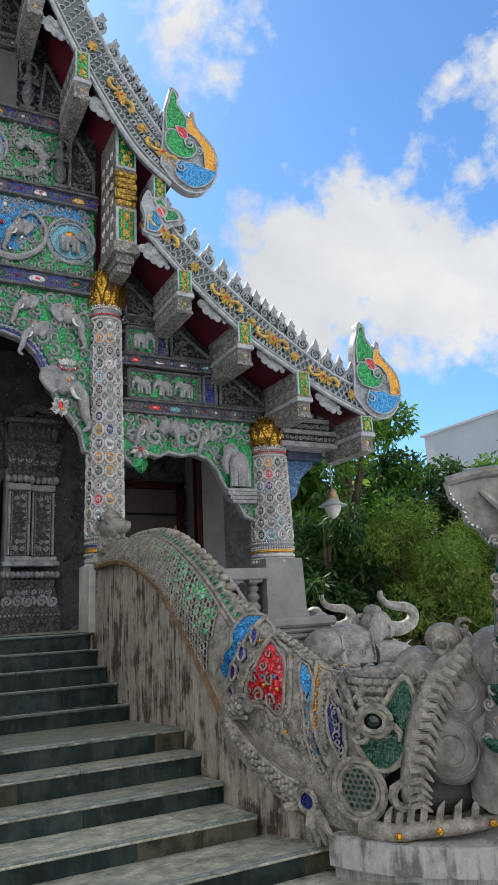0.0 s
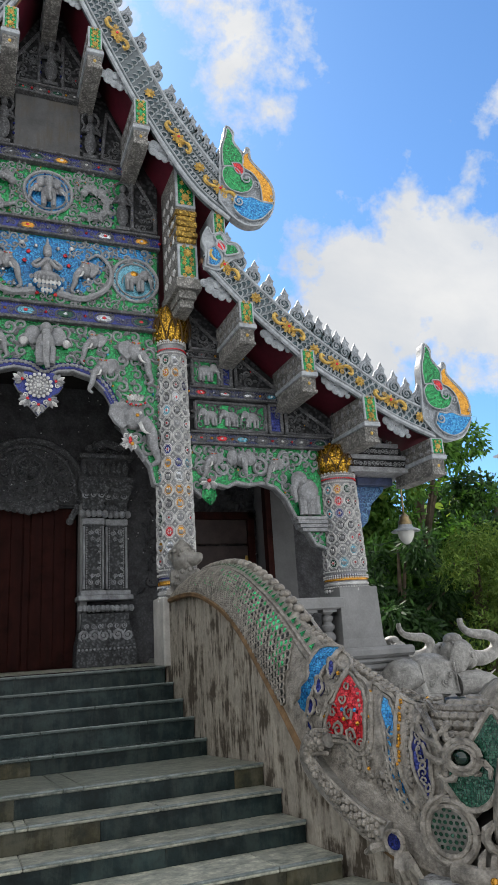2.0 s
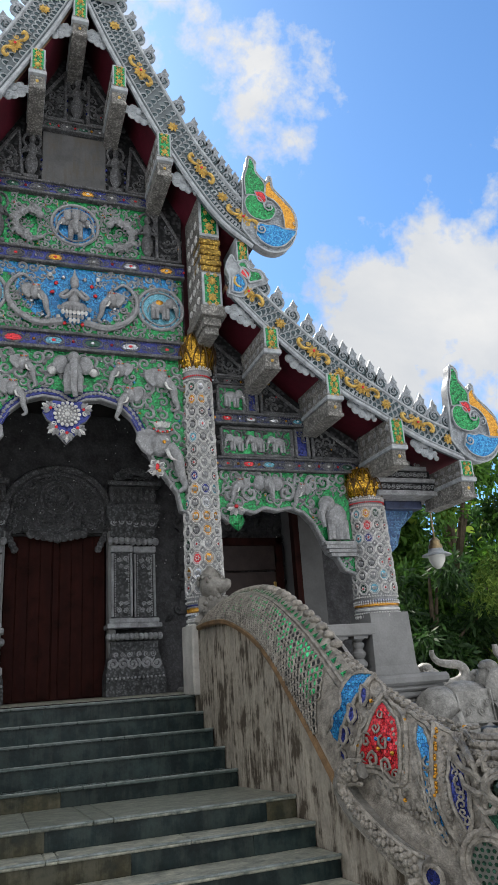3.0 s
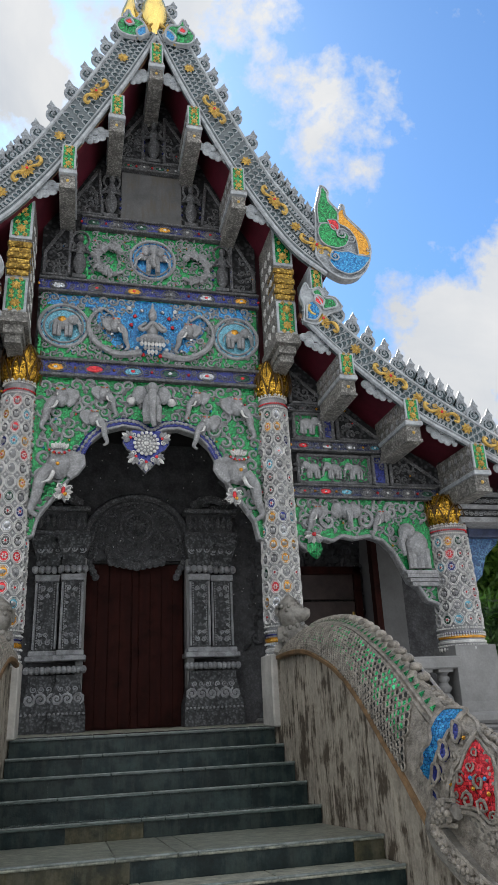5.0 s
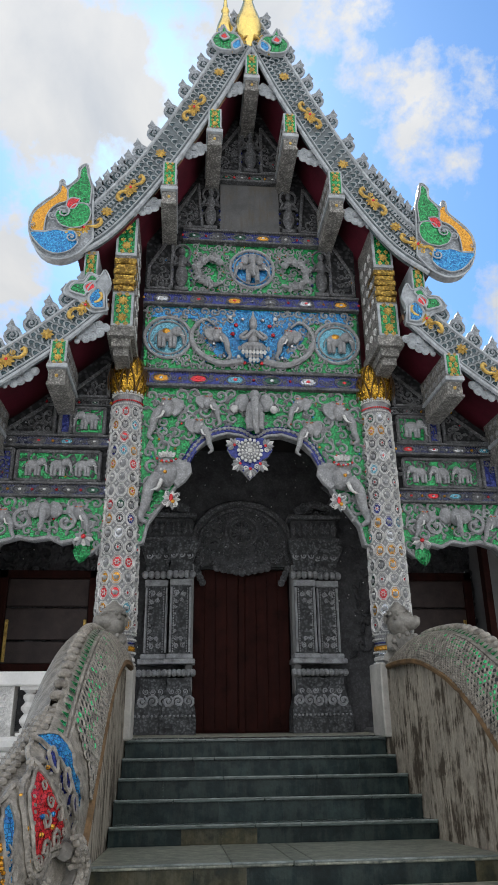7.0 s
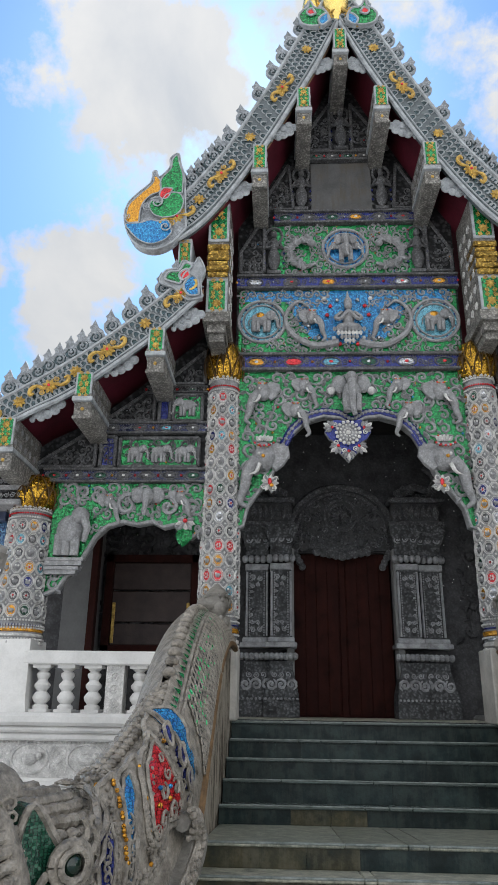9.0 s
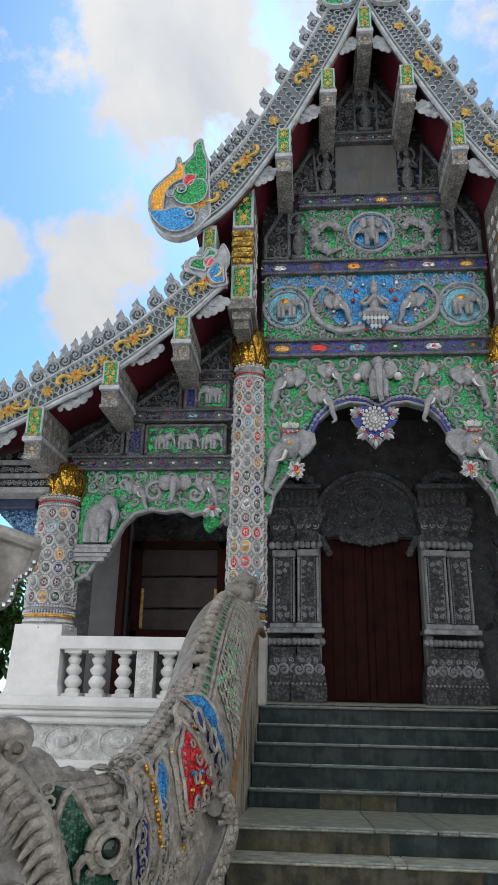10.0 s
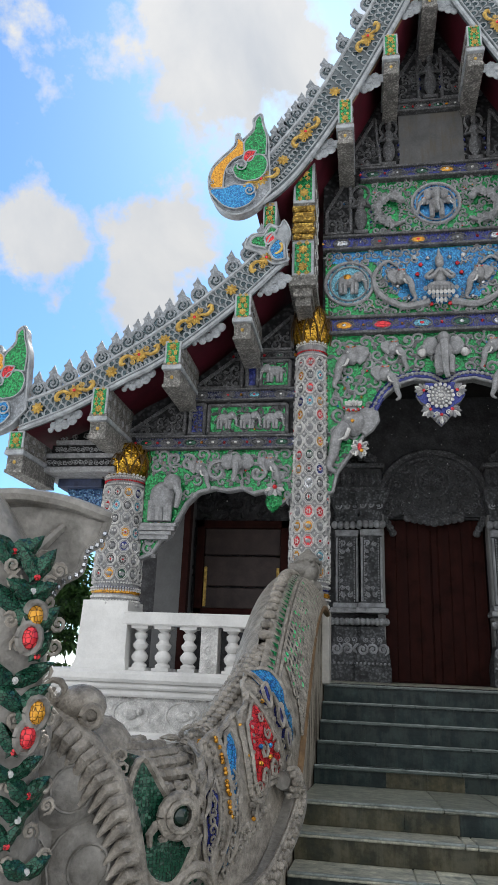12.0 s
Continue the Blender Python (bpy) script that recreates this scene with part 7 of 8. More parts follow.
def purlin(x, z, w_, h, s, y0=-0.71, y1=0.1):
    """A projecting purlin end: carved box, white sole, green and gold face."""
    x, z = x * 0.975 + (RIDGE if z > 5 else 0), 0.22 + (z - 0.22) * 0.972
    root_ = thing("purlin_end", "projecting purlin end with a green mosaic face and gilt flowers", "purlin", (x, y0, z), group="purlin ends")
    d = y1 - y0
    part("sole", Mesh().box((-w_ * 0.62, -0.015, -0.05), (w_ * 0.62, d, 0.0), WHITE_T, bevel=0.006), root_)
    low = Mesh().box((-w_ * 0.5, 0.03, -0.2), (w_ * 0.5, d, -0.05), LACE).box((-w_ * 0.56, 0.01, -0.235), (w_ * 0.56, d, -0.2), LACE, None, 0.005)
    for q in (-1, 1):
        low.scroll(q * w_ * 0.24, -0.125, w_ * 0.2, start=1.5 - q, hand=q, material=LACE, y=0.028, thick=0.26, seg=9)
    low.ball((0, 0.026, -0.125), (w_ * 0.12, 0.016, w_ * 0.12), GOLD_P, None, 8, 5)
    part("carved_foot", low, root_, "weathered carved block under the face")
    b = Mesh().box((-w_ * 0.5, 0.02, 0.0), (w_ * 0.5, d, h), LACE)
    b.box((-w_ * 0.56, -0.005, 0.0), (w_ * 0.56, d, 0.03), LACE).box((-w_ * 0.54, 0.0, h * 0.45), (w_ * 0.54, d, h * 0.5), LACE)
    for k in range(5):
        for q in (-1, 1):
            b.ball((q * w_ * 0.5, 0.07 + k * (d - 0.1) / 5, h * 0.25), (0.012, 0.035, h * 0.13), STUCCO, None, 6, 4)
            b.ball((q * w_ * 0.5, 0.07 + k * (d - 0.1) / 5, h * 0.72), (0.012, 0.035, h * 0.13), STUCCO, None, 6, 4)
    part("carved_body", b, root_, "white carved box")
    part("face_plate", gilt_plate(w_, h, -0.003), root_, "green mosaic face with gilt flowers")
    return root_


for s in (-1, 1):
    for x, z, h in ((2.13, 3.60, 0.27), (2.86, 3.08, 0.27), (3.62, 2.52, 0.32), (4.5, 2.16, 0.2)):
        purlin(s * x, z + 0.05, 0.17, h, s)
    for x, z, h in ((0.47, 6.96, 0.32), (1.0, 6.04, 0.36)):
        purlin(s * x, z, 0.16, h, s)
    # tall stepped bracket over the main column
    root = thing("main_bracket", "tall white bracket with green and gold faces and gilded mouldings", "bracket", (s * 1.48, -0.52, 4.06), group="main brackets")
    part("body", Mesh().box((-0.12, 0.02, 0.0), (0.12, 0.62, 1.62), LACE).box((-0.145, -0.02, -0.06), (0.145, 0.64, 0.06), LACE).box((-0.1, 0.05, -0.15), (0.1, 0.62, -0.06), LACE).box((-0.08, 0.1, -0.24), (0.08, 0.62, -0.15), LACE), root)
    sidec = Mesh()
    for k in range(6):
        for j in range(3):
            for q in (-1, 1):
                sidec.scroll(0, 0, 0.06, start=k, hand=q, material=CARVED, y=0, thick=0.2, seg=7, m=Matrix.Translation((q * 0.125, 0.14 + j * 0.17, 0.2 + k * 0.2)) @ Matrix.Rotation(math.pi / 2 * q, 4, "Z"))
    part("side_carving", sidec, root, kind="stuff")
    lowf = gilt_plate(0.235, 0.42, 0.0)
    lowf.v = [(x, y, z + 0.07) for x, y, z in lowf.v]
    part("lower_face", lowf, root, "green mosaic face with gilt flowers")
    for k in range(6):
        part("gilded_moulding", Mesh().box((-0.115 - 0.012 * (k % 2), 0.0 - 0.014 * (k % 2), 0.52 + 0.07 * k), (0.115 + 0.012 * (k % 2), 0.3, 0.52 + 0.07 * (k + 1)), GOLD, bevel=0.012), root)
    upf = gilt_plate(0.235, 0.52, 0.0)
    upf.v = [(x, y, z + 0.98) for x, y, z in upf.v]
    part("upper_face", upf, root, "green mosaic face with gilt flowers")
    # strut under the upper finial and the curl where the lower roof starts
    root = thing("finial_strut", "narrow white strut with a green and gold face", "strut", (s * 1.84, -0.62, 4.5), group="finial struts")
    part("post", Mesh().box((-0.07, 0.02, 0), (0.07, 0.5, 0.52), WHITE_T), root)
    part("face_plate", gilt_plate(0.15, 0.48, 0.0), root, "green mosaic face with gilt flowers")
    root = thing("roof_curl", "curled roof start of green, red and blue mirror mosaic", "roof ornament", (s * 1.62, -0.72, 4.2), group="roof curls")
    for nm, pts, mt, yy in (("rim_body", [(0.0, 0.0), (0.16, -0.02), (0.3, 0.12), (0.46, 0.2), (0.4, 0.34), (0.27, 0.36), (0.22, 0.46), (0.1, 0.42), (0.05, 0.5), (-0.02, 0.34), (0.02, 0.2)], WHITE_T, 0.02), ("blue_field", [(0.03, 0.02), (0.14, 0.02), (0.2, 0.14), (0.12, 0.26), (0.05, 0.2)], M_BLUE, 0.0), ("green_field", [(0.24, 0.16), (0.4, 0.22), (0.36, 0.31), (0.26, 0.32), (0.2, 0.42), (0.12, 0.38), (0.2, 0.28)], M_GREEN, 0.0), ("red_heart", [(0.13, 0.26), (0.22, 0.2), (0.25, 0.28), (0.17, 0.34)], M_RED, -0.006)):
        c_ = [(p.x, p.z) for p in spline([(a, 0, b) for a, b in pts + pts[:1]], len(pts) * 4)][:-1]
        part(nm, bulk(Mesh().prism(c_, 0.08, mt, Matrix.Translation((0, yy, 0)), 0.0, WHITE_T).tube([(a, yy, b) for a, b in c_ + c_[:1]], 0.013, WHITE_T, 5), s), root)
purlin(0, 7.9, 0.16, 0.36, 1)


def cloud_mesh():
    """A bank of curled puffs that trails off to one side."""
    m = Mesh()
    for i, (x, z, r) in enumerate(((0.04, 0.03, 0.05), (0.11, 0.06, 0.052), (0.10, -0.03, 0.055), (0.18, 0.03, 0.052), (0.17, -0.08, 0.05), (0.24, -0.03, 0.048), (0.23, -0.12, 0.04), (0.29, -0.09, 0.04), (0.32, -0.14, 0.028))):
        m.ball((x, 0.004 * (i % 3), z), (r * 1.08, 0.022, r * 1.08), WHITE_T, None, 12, 6)
        m.scroll(x, z, r * 0.86, start=i * 1.7, hand=1 if i % 2 else -1, material=WHITE_T, y=-0.02 + 0.004 * (i % 3), thick=0.2, seg=12)
    return m


CLOUD, CLOUD_M = cloud_mesh().build("roof_cloud"), flip(cloud_mesh()).build("roof_cloud")
for s in (-1, 1):
    for x, z in ((0.05, 7.57), (0.53, 6.55), (1.04, 5.69), (1.60, 4.02), (2.28, 3.48), (3.0, 2.98), (3.76, 2.54)):
        ob = new("roof_cloud", CLOUD if s > 0 else CLOUD_M)
        ob.location = (s * x + (RIDGE if z > 5 else 0), -0.6, z)
        tagged(ob, "white and grey curled cloud ornament under the roof edge", "roof ornament", "roof clouds")

# outer eave: carved beam and blue bracket beside the outer column
for s in (-1, 1):
    root = thing("eave_bracket", "grey carved eave beam with a blue mosaic bracket", "bracket", (s * 3.9, -0.1, 1.3), group="eave brackets")
    b = Mesh()
    for k, (z0, z1, q) in enumerate(((0.76, 0.82, 0.03), (0.82, 0.92, 0.0), (0.92, 0.97, 0.03), (0.97, 1.07, 0.0), (1.07, 1.12, 0.03))):
        b.box((-0.4, -0.06 - q, z0), (0.5 - 0.05 * k, 0.5, z1), STUCCO if k % 2 == 0 else STUCCO_D, None, 0.004 if k % 2 == 0 else 0)
    for k in range(14):
        b.scroll(-0.36 + 0.06 * k, 0.87, 0.035, start=k, material=STUCCO, y=-0.065, thick=0.22, seg=7)
        b.scroll(-0.36 + 0.05 * k, 1.02, 0.035, start=k * 2, material=STUCCO, y=-0.065, thick=0.22, seg=7)
    part("carved_beam", bulk(b, s), root)
    part("blue_bracket", bulk(Mesh().prism([(-0.14, 0.1), (0.0, 0.22), (0.08, 0.44), (0.26, 0.6), (0.3, 0.72), (-0.14, 0.72)], 0.06, M_BRACKET, Matrix.Translation((0, 0.3, 0)), 0.0, BLUEPAINT), s), root, "patterned blue mosaic bracket")
    part("blue_cornice", bulk(Mesh().box((-0.16, 0.2, 0.66), (0.36, 0.5, 0.76), BLUEPAINT, None, 0.01), s), root, "dark blue painted cornice")
    tri = Mesh().prism([(3.45, 2.42), (4.5, 2.2), (4.3, 2.42), (3.45, 2.85)], 0.05, STUCCO_D, Matrix.Translation((0, 0.02, 0)))
    for k in range(6):
        tri.scroll(3.55 + 0.13 * k, 2.5 + 0.04 * (5 - k) * 0.5, 0.05, start=k, material=STUCCO, y=0.015, thick=0.22, seg=7)
    thing("eave_infill", "grey stucco relief filling the eave end", "relief", mesh=bulk(tri, s))

# gilded spire over the ridge
sp = Mesh().lathe([(0.05, -0.06), (0.075, 0.02), (0.14, 0.1), (0.168, 0.22), (0.172, 0.34), (0.15, 0.48), (0.11, 0.62), (0.08, 0.74), (0.062, 0.84), (0.08, 0.88), (0.05, 0.96), (0.02, 1.3), (0.004, 1.6)], GOLD_S, None, 24)
thing("gilded_spire", "gilded bulbous ridge spire", "spire", (-0.075, -0.62, 8.3), group="ridge spires", mesh=sp, smooth=True)
ob = new("gilded_spire", scene.objects["gilded_spire"].data)
ob.matrix_basis = Matrix.Translation((-0.37, -0.5, 8.42)) @ Matrix.Diagonal((0.72, 0.72, 0.72, 1))
tagged(ob, "smaller gilded ridge spire behind", "spire", "ridge spires")
for s in (-1, 1):
    root = thing("apex_flame", "small flame of green, red and blue mosaic at the ridge", "roof ornament", (s * 0.13 - 0.06, -0.76, 8.13), group="apex flames")
    for nm, pts, mt, yy in (("green_flame", [(-0.06, 0.0), (0.2, -0.1), (0.42, -0.05), (0.5, 0.12), (0.44, 0.26), (0.34, 0.34), (0.3, 0.5), (0.22, 0.34), (0.08, 0.3), (0.0, 0.18)], M_GREEN, 0.02), ("red_heart", [(0.2, 0.16), (0.3, 0.12), (0.36, 0.2), (0.27, 0.28)], M_RED, 0.0), ("blue_curl", [(-0.02, -0.02), (0.1, -0.12), (0.16, 0.0), (0.08, 0.12), (0.0, 0.14)], M_BLUE, 0.0)):
        c_ = [(p.x * 0.72, p.z * 0.72) for p in spline([(a, 0, b) for a, b in pts + pts[:1]], len(pts) * 4)][:-1]
        part(nm, bulk(Mesh().prism(c_, 0.06, mt, Matrix.Translation((0, yy, 0)), 0.0, WHITE_T).tube([(a, yy, b) for a, b in c_ + c_[:1]], 0.014, WHITE_T, 5), s), root)


# ---- door and its carved surround ----
door = thing("door_1", "dark red wooden double door, closed", "door", (0, 1.98, 0), kind="structure")
for s in (-1, 1):
    leaf = Mesh().box((0.012, 0, 0.0), (0.62, 0.06, 2.0), WOOD, None, 0.008)
    leaf_ob = part("door_leaf", bulk(leaf, s), door)
    for k in range(4):
        part("plank", bulk(Mesh().box((0.05 + 0.142 * k, -0.012, 0.02), (0.188 + 0.142 * k, 0.002, 1.98), WOOD, None, 0.005), s), leaf_ob)
for s in (-1, 1):
    part("jamb", Mesh().box((s * 0.665 - 0.045, -0.3, 0), (s * 0.665 + 0.045, 0.02, 2.0), PLASTER, None, 0.008), door, "grey plastered door jamb")
part("meeting_strip", Mesh().box((-0.04, -0.03, 0), (0.04, 0.0, 2.0), WOOD, None, 0.008), door)
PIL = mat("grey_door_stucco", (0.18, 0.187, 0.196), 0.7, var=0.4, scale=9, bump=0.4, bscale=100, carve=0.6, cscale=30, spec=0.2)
# paler copy for raised work: light on the relief put into colour
PIL_P = mat("lit_door_ornament", (0.37, 0.38, 0.395), 0.5, var=0.5, scale=10, bump=0.4, bscale=100, dark=(0.15, 0.15, 0.158), spec=0.3)
# darker than the pilasters: the shade over the door is in the colour
TYMP = mat("shaded_tympanum", (0.20, 0.203, 0.212), 0.7, var=0.4, scale=9, bump=0.4, bscale=100, carve=0.5, cscale=34, spec=0.2)


def pilaster(x, y, w_, s, label):
    root_ = thing("door_pilaster", label, "pilaster", (s * x, y, 0), group="door pilasters")
    add = lambda n, m: part(n, bulk(m, s), root_)
    add("plinth", Mesh().box((-w_ * 0.75, -0.16, 0), (w_ * 0.75, 0.2, 0.15), PIL))
    v = [(q * w_ * 0.5, yy, z) for q2, yy0, z in ((1.5, -0.15, 0.15), (1.45, -0.14, 0.25), (1.0, -0.08, 0.53)) for q, yy in ((-q2, yy0), (q2, yy0), (q2, 0.2), (-q2, 0.2))]
    base = Mesh().add(v, [(3, 2, 1, 0), (8, 9, 10, 11)] + [(r * 4 + i, r * 4 + (i + 1) % 4, r * 4 + 4 + (i + 1) % 4, r * 4 + 4 + i) for r in range(2) for i in range(4)], PIL)
    for q in (-1, 0, 1):
        base.scroll(q * w_ * 0.42, 0.36, w_ * 0.24, start=q * 2, hand=q or 1, material=PIL_P, y=-0.125, thick=0.32)
        base.scroll(q * w_ * 0.28, 0.47, w_ * 0.13, start=q, hand=-1, material=PIL_P, y=-0.095, thick=0.24)
    for k in range(9):
        base.ball((-w_ * 0.66 + k * w_ * 0.165, -0.155, 0.2), 0.016, PIL_P, None, 6, 4)
    add("flared_base", base)
    tor = Mesh().box((-w_ * 0.5, -0.08, 0.53), (w_ * 0.5, 0.2, 0.62), PIL)
    for k in range(7):
        tor.ball((-w_ * 0.6 + k * w_ * 0.2, -0.08, 0.68), (w_ * 0.13, 0.06, 0.045), PIL_P, None, 8, 6)
    add("lotus_ring", tor)
    add("cap_moulding", Mesh().box((-w_ * 0.68, -0.13, 0.78), (w_ * 0.68, 0.2, 0.84), PIL_P, None, 0.01).box((-w_ * 0.58, -0.1, 0.84), (w_ * 0.58, 0.2, 0.9), PIL_P, None, 0.01))
    sh = Mesh().box((-w_ * 0.46, -0.06, 0.9), (w_ * 0.46, 0.2, 1.72), PIL)
    for q in (-1, 1):
        sh.tube([(q * w_ * 0.42, -0.07, 0.92), (q * w_ * 0.42, -0.07, 1.7)], 0.016, PIL_P, 5)
        for k in range(26):
            sh.ball((q * w_ * 0.3, -0.065, 0.93 + k * 0.03), (0.009, 0.012, 0.012), PIL_P, None, 5, 3)
    for e, z_ in ((1, 0.95), (-1, 1.67)):
        for k, (px, pz, pr) in enumerate(((0.14, 0.04, 0.13), (-0.12, 0.05, 0.12), (0.16, 0.14, 0.11), (-0.02, 0.13, 0.1), (0.18, 0.22, 0.08), (0.2, 0.29, 0.06))):
            sh.scroll(px * w_ * 1.2, z_ + e * pz, pr * w_, start=k * 1.4, hand=(-1) ** k, material=PIL_P, y=-0.068, thick=0.3, seg=9)
            sh.petal(px * w_ * 1.2, z_ + e * pz, pr * w_ * 1.5, pr * w_ * 0.7, e * 1.2 + k, PIL_P, -0.066, 0.5)
    add("carved_shaft", sh)
    top = Mesh().box((-w_ * 0.5, -0.08, 1.72), (w_ * 0.5, 0.2, 1.8), PIL_P, None, 0.01)
    for k in range(5):
        top.ball((-w_ * 0.5 + k * w_ * 0.25, -0.07, 1.86), (w_ * 0.15, 0.06, 0.05), PIL_P, None, 8, 6)
    top.box((-w_ * 0.5, -0.07, 1.9), (w_ * 0.5, 0.2, 1.98), PIL)
    v = [(q * w_ * 0.5, yy, z) for q2, yy0, z in ((0.9, -0.06, 1.98), (1.4, -0.14, 2.2), (1.4, -0.14, 2.28)) for q, yy in ((-q2, yy0), (q2, yy0), (q2, 0.2), (-q2, 0.2))]
    top.add(v, [(3, 2, 1, 0), (8, 9, 10, 11)] + [(r * 4 + i, r * 4 + (i + 1) % 4, r * 4 + 4 + (i + 1) % 4, r * 4 + 4 + i) for r in range(2) for i in range(4)], PIL)
    for q in (-1, 0, 1):
        top.scroll(q * w_ * 0.36, 2.1, w_ * 0.18, start=q, hand=q or 1, material=PIL_P, y=-0.1, thick=0.24)
    add("flared_capital", top)


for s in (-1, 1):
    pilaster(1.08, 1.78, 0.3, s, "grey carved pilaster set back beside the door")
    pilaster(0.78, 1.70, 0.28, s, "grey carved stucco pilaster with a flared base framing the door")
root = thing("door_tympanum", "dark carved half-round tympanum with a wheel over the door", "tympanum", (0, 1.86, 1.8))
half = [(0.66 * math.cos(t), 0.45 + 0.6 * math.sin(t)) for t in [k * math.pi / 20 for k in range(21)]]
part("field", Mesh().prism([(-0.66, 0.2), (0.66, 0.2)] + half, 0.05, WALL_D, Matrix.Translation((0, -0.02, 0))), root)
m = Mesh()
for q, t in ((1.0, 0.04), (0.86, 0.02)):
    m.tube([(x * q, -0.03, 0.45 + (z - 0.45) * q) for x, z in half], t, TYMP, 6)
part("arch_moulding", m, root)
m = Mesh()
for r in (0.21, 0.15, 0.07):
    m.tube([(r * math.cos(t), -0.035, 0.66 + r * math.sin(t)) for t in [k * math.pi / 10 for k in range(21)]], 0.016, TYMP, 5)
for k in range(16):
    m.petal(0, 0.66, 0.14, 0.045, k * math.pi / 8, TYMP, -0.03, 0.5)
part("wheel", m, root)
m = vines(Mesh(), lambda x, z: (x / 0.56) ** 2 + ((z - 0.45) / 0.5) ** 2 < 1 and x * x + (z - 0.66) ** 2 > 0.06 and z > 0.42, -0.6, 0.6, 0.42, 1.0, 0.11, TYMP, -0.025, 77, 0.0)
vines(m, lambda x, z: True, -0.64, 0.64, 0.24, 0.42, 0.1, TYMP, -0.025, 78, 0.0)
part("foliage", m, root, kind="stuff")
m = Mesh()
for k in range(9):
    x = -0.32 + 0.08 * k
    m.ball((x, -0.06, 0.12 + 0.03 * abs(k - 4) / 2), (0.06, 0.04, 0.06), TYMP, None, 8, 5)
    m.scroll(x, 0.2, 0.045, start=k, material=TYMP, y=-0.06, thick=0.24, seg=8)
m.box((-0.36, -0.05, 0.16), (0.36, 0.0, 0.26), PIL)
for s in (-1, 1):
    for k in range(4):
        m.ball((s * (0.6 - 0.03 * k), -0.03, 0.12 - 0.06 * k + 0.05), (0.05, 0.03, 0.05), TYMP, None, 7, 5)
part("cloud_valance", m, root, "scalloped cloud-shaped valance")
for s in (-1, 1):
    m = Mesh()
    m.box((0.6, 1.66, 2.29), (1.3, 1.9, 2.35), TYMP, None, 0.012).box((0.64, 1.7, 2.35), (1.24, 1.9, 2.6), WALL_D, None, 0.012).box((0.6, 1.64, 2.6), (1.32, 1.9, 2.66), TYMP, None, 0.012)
    for k in range(8):
        m.petal(0.68 + 0.075 * k, 2.37, 0.2, 0.08, math.pi / 2, TYMP, 1.69, 0.4)
    m.tube(spline([(0.72, 1.74, 2.7), (0.95, 1.74, 2.82), (1.15, 1.74, 2.78), (1.22, 1.74, 2.95), (1.08, 1.74, 3.08)], 14), [0.07 - 0.003 * i for i in range(15)], TYMP, 7)
    for k in range(7):
        m.scroll(0.74 + 0.08 * k, 2.72 + 0.06 * math.sin(k * 1.3), 0.06, start=k, material=TYMP, y=1.7, thick=0.26, seg=9)
    thing("door_bracket", "shade-darkened stepped bracket with carved scrolls beside the tympanum", "bracket", mesh=bulk(m, s), group="door brackets")
    m = vines(Mesh(), lambda x, z: True, 1.5, 3.5, 0.9, 3.4, 0.22, WALL_D, 1.89, 88 + s, 0.0)
    for k in range(3):
        for j in range(4):
            m.ball((1.62 + 0.5 * j, 1.88, 1.1 + 0.62 * k), (0.08, 0.05, 0.16), WALL_D, None, 8, 6).ball((1.62 + 0.5 * j, 1.86, 1.32 + 0.62 * k), 0.055, WALL_D, None, 8, 5)
    thing("wall_relief", "shade-darkened stucco figures and foliage on the porch wall", "relief", mesh=bulk(m, s), kind="stuff")
# plain white dots stand in for the glints of tiny mirrors
sp = Mesh()
rr = random.Random(9)
for _ in range(190):
    x, z = rr.uniform(-3.2, 3.2), rr.uniform(0.9, 3.5)
    if abs(x) < 0.72 and z < 2.0:
        continue
    sp.ball((x, rr.uniform(1.55, 1.84) if z > 2.6 else 1.82, z), rr.uniform(0.006, 0.010), WHITE, None, 5, 3)
thing("mirror_specks", "white dots for the glints of tiny mirrors on the porch wall", "mirror pieces", mesh=sp, kind="stuff")

# porch windows and piers
# brown boards, darkened for the shade of the bay
SHUTTER = mat("shaded_brown_shutter", (0.055, 0.036, 0.033), 0.6, var=0.35, scale=5, bump=0.2, bscale=60)
for s in (-1, 1):
    root = thing("window_1" if s < 0 else "window_2", "dark wooden window frame with closed brown shutters", "window", (s * 2.42, 1.82, 0.72), kind="structure")
    fr = Mesh()
    for x0, x1, z0, z1 in ((-0.6, -0.5, 0, 1.2), (0.5, 0.6, 0, 1.2), (-0.6, 0.6, 1.1, 1.2), (-0.6, 0.6, 0, 0.08)):
        fr.box((x0, -0.06, z0), (x1, 0.06, z1), WOOD, None, 0.006)
    part("window_frame", fr, root)
    for x0 in (-0.49, 0.45):
        part("gilt_strip", Mesh().box((x0, -0.035, 0.1), (x0 + 0.04, -0.015, 0.6), GOLD_P, None, 0.006), root, "worn gilt strip")
    for z0, z1 in ((0.08, 0.34), (0.36, 0.74), (0.76, 1.1)):
        part("shutter_board", Mesh().box((-0.5, -0.02, z0), (0.5, 0.02, z1), SHUTTER, None, 0.01), root)
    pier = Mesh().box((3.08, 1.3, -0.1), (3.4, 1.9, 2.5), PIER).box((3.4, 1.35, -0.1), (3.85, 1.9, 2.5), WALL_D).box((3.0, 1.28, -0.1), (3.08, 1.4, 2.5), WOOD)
    thing("wall_pier", "plaster pier at the end of the porch, darkened for shade", "wall", kind="structure", mesh=bulk(pier, s))

# ---- kneeling elephants along the side of the platform ----
STATUE = mat("pale_grey_cement", (0.36, 0.35, 0.325), 0.5, var=0.5, scale=11, bump=0.6, bscale=70, dark=(0.14, 0.135, 0.125), carve=0.15, cscale=36)


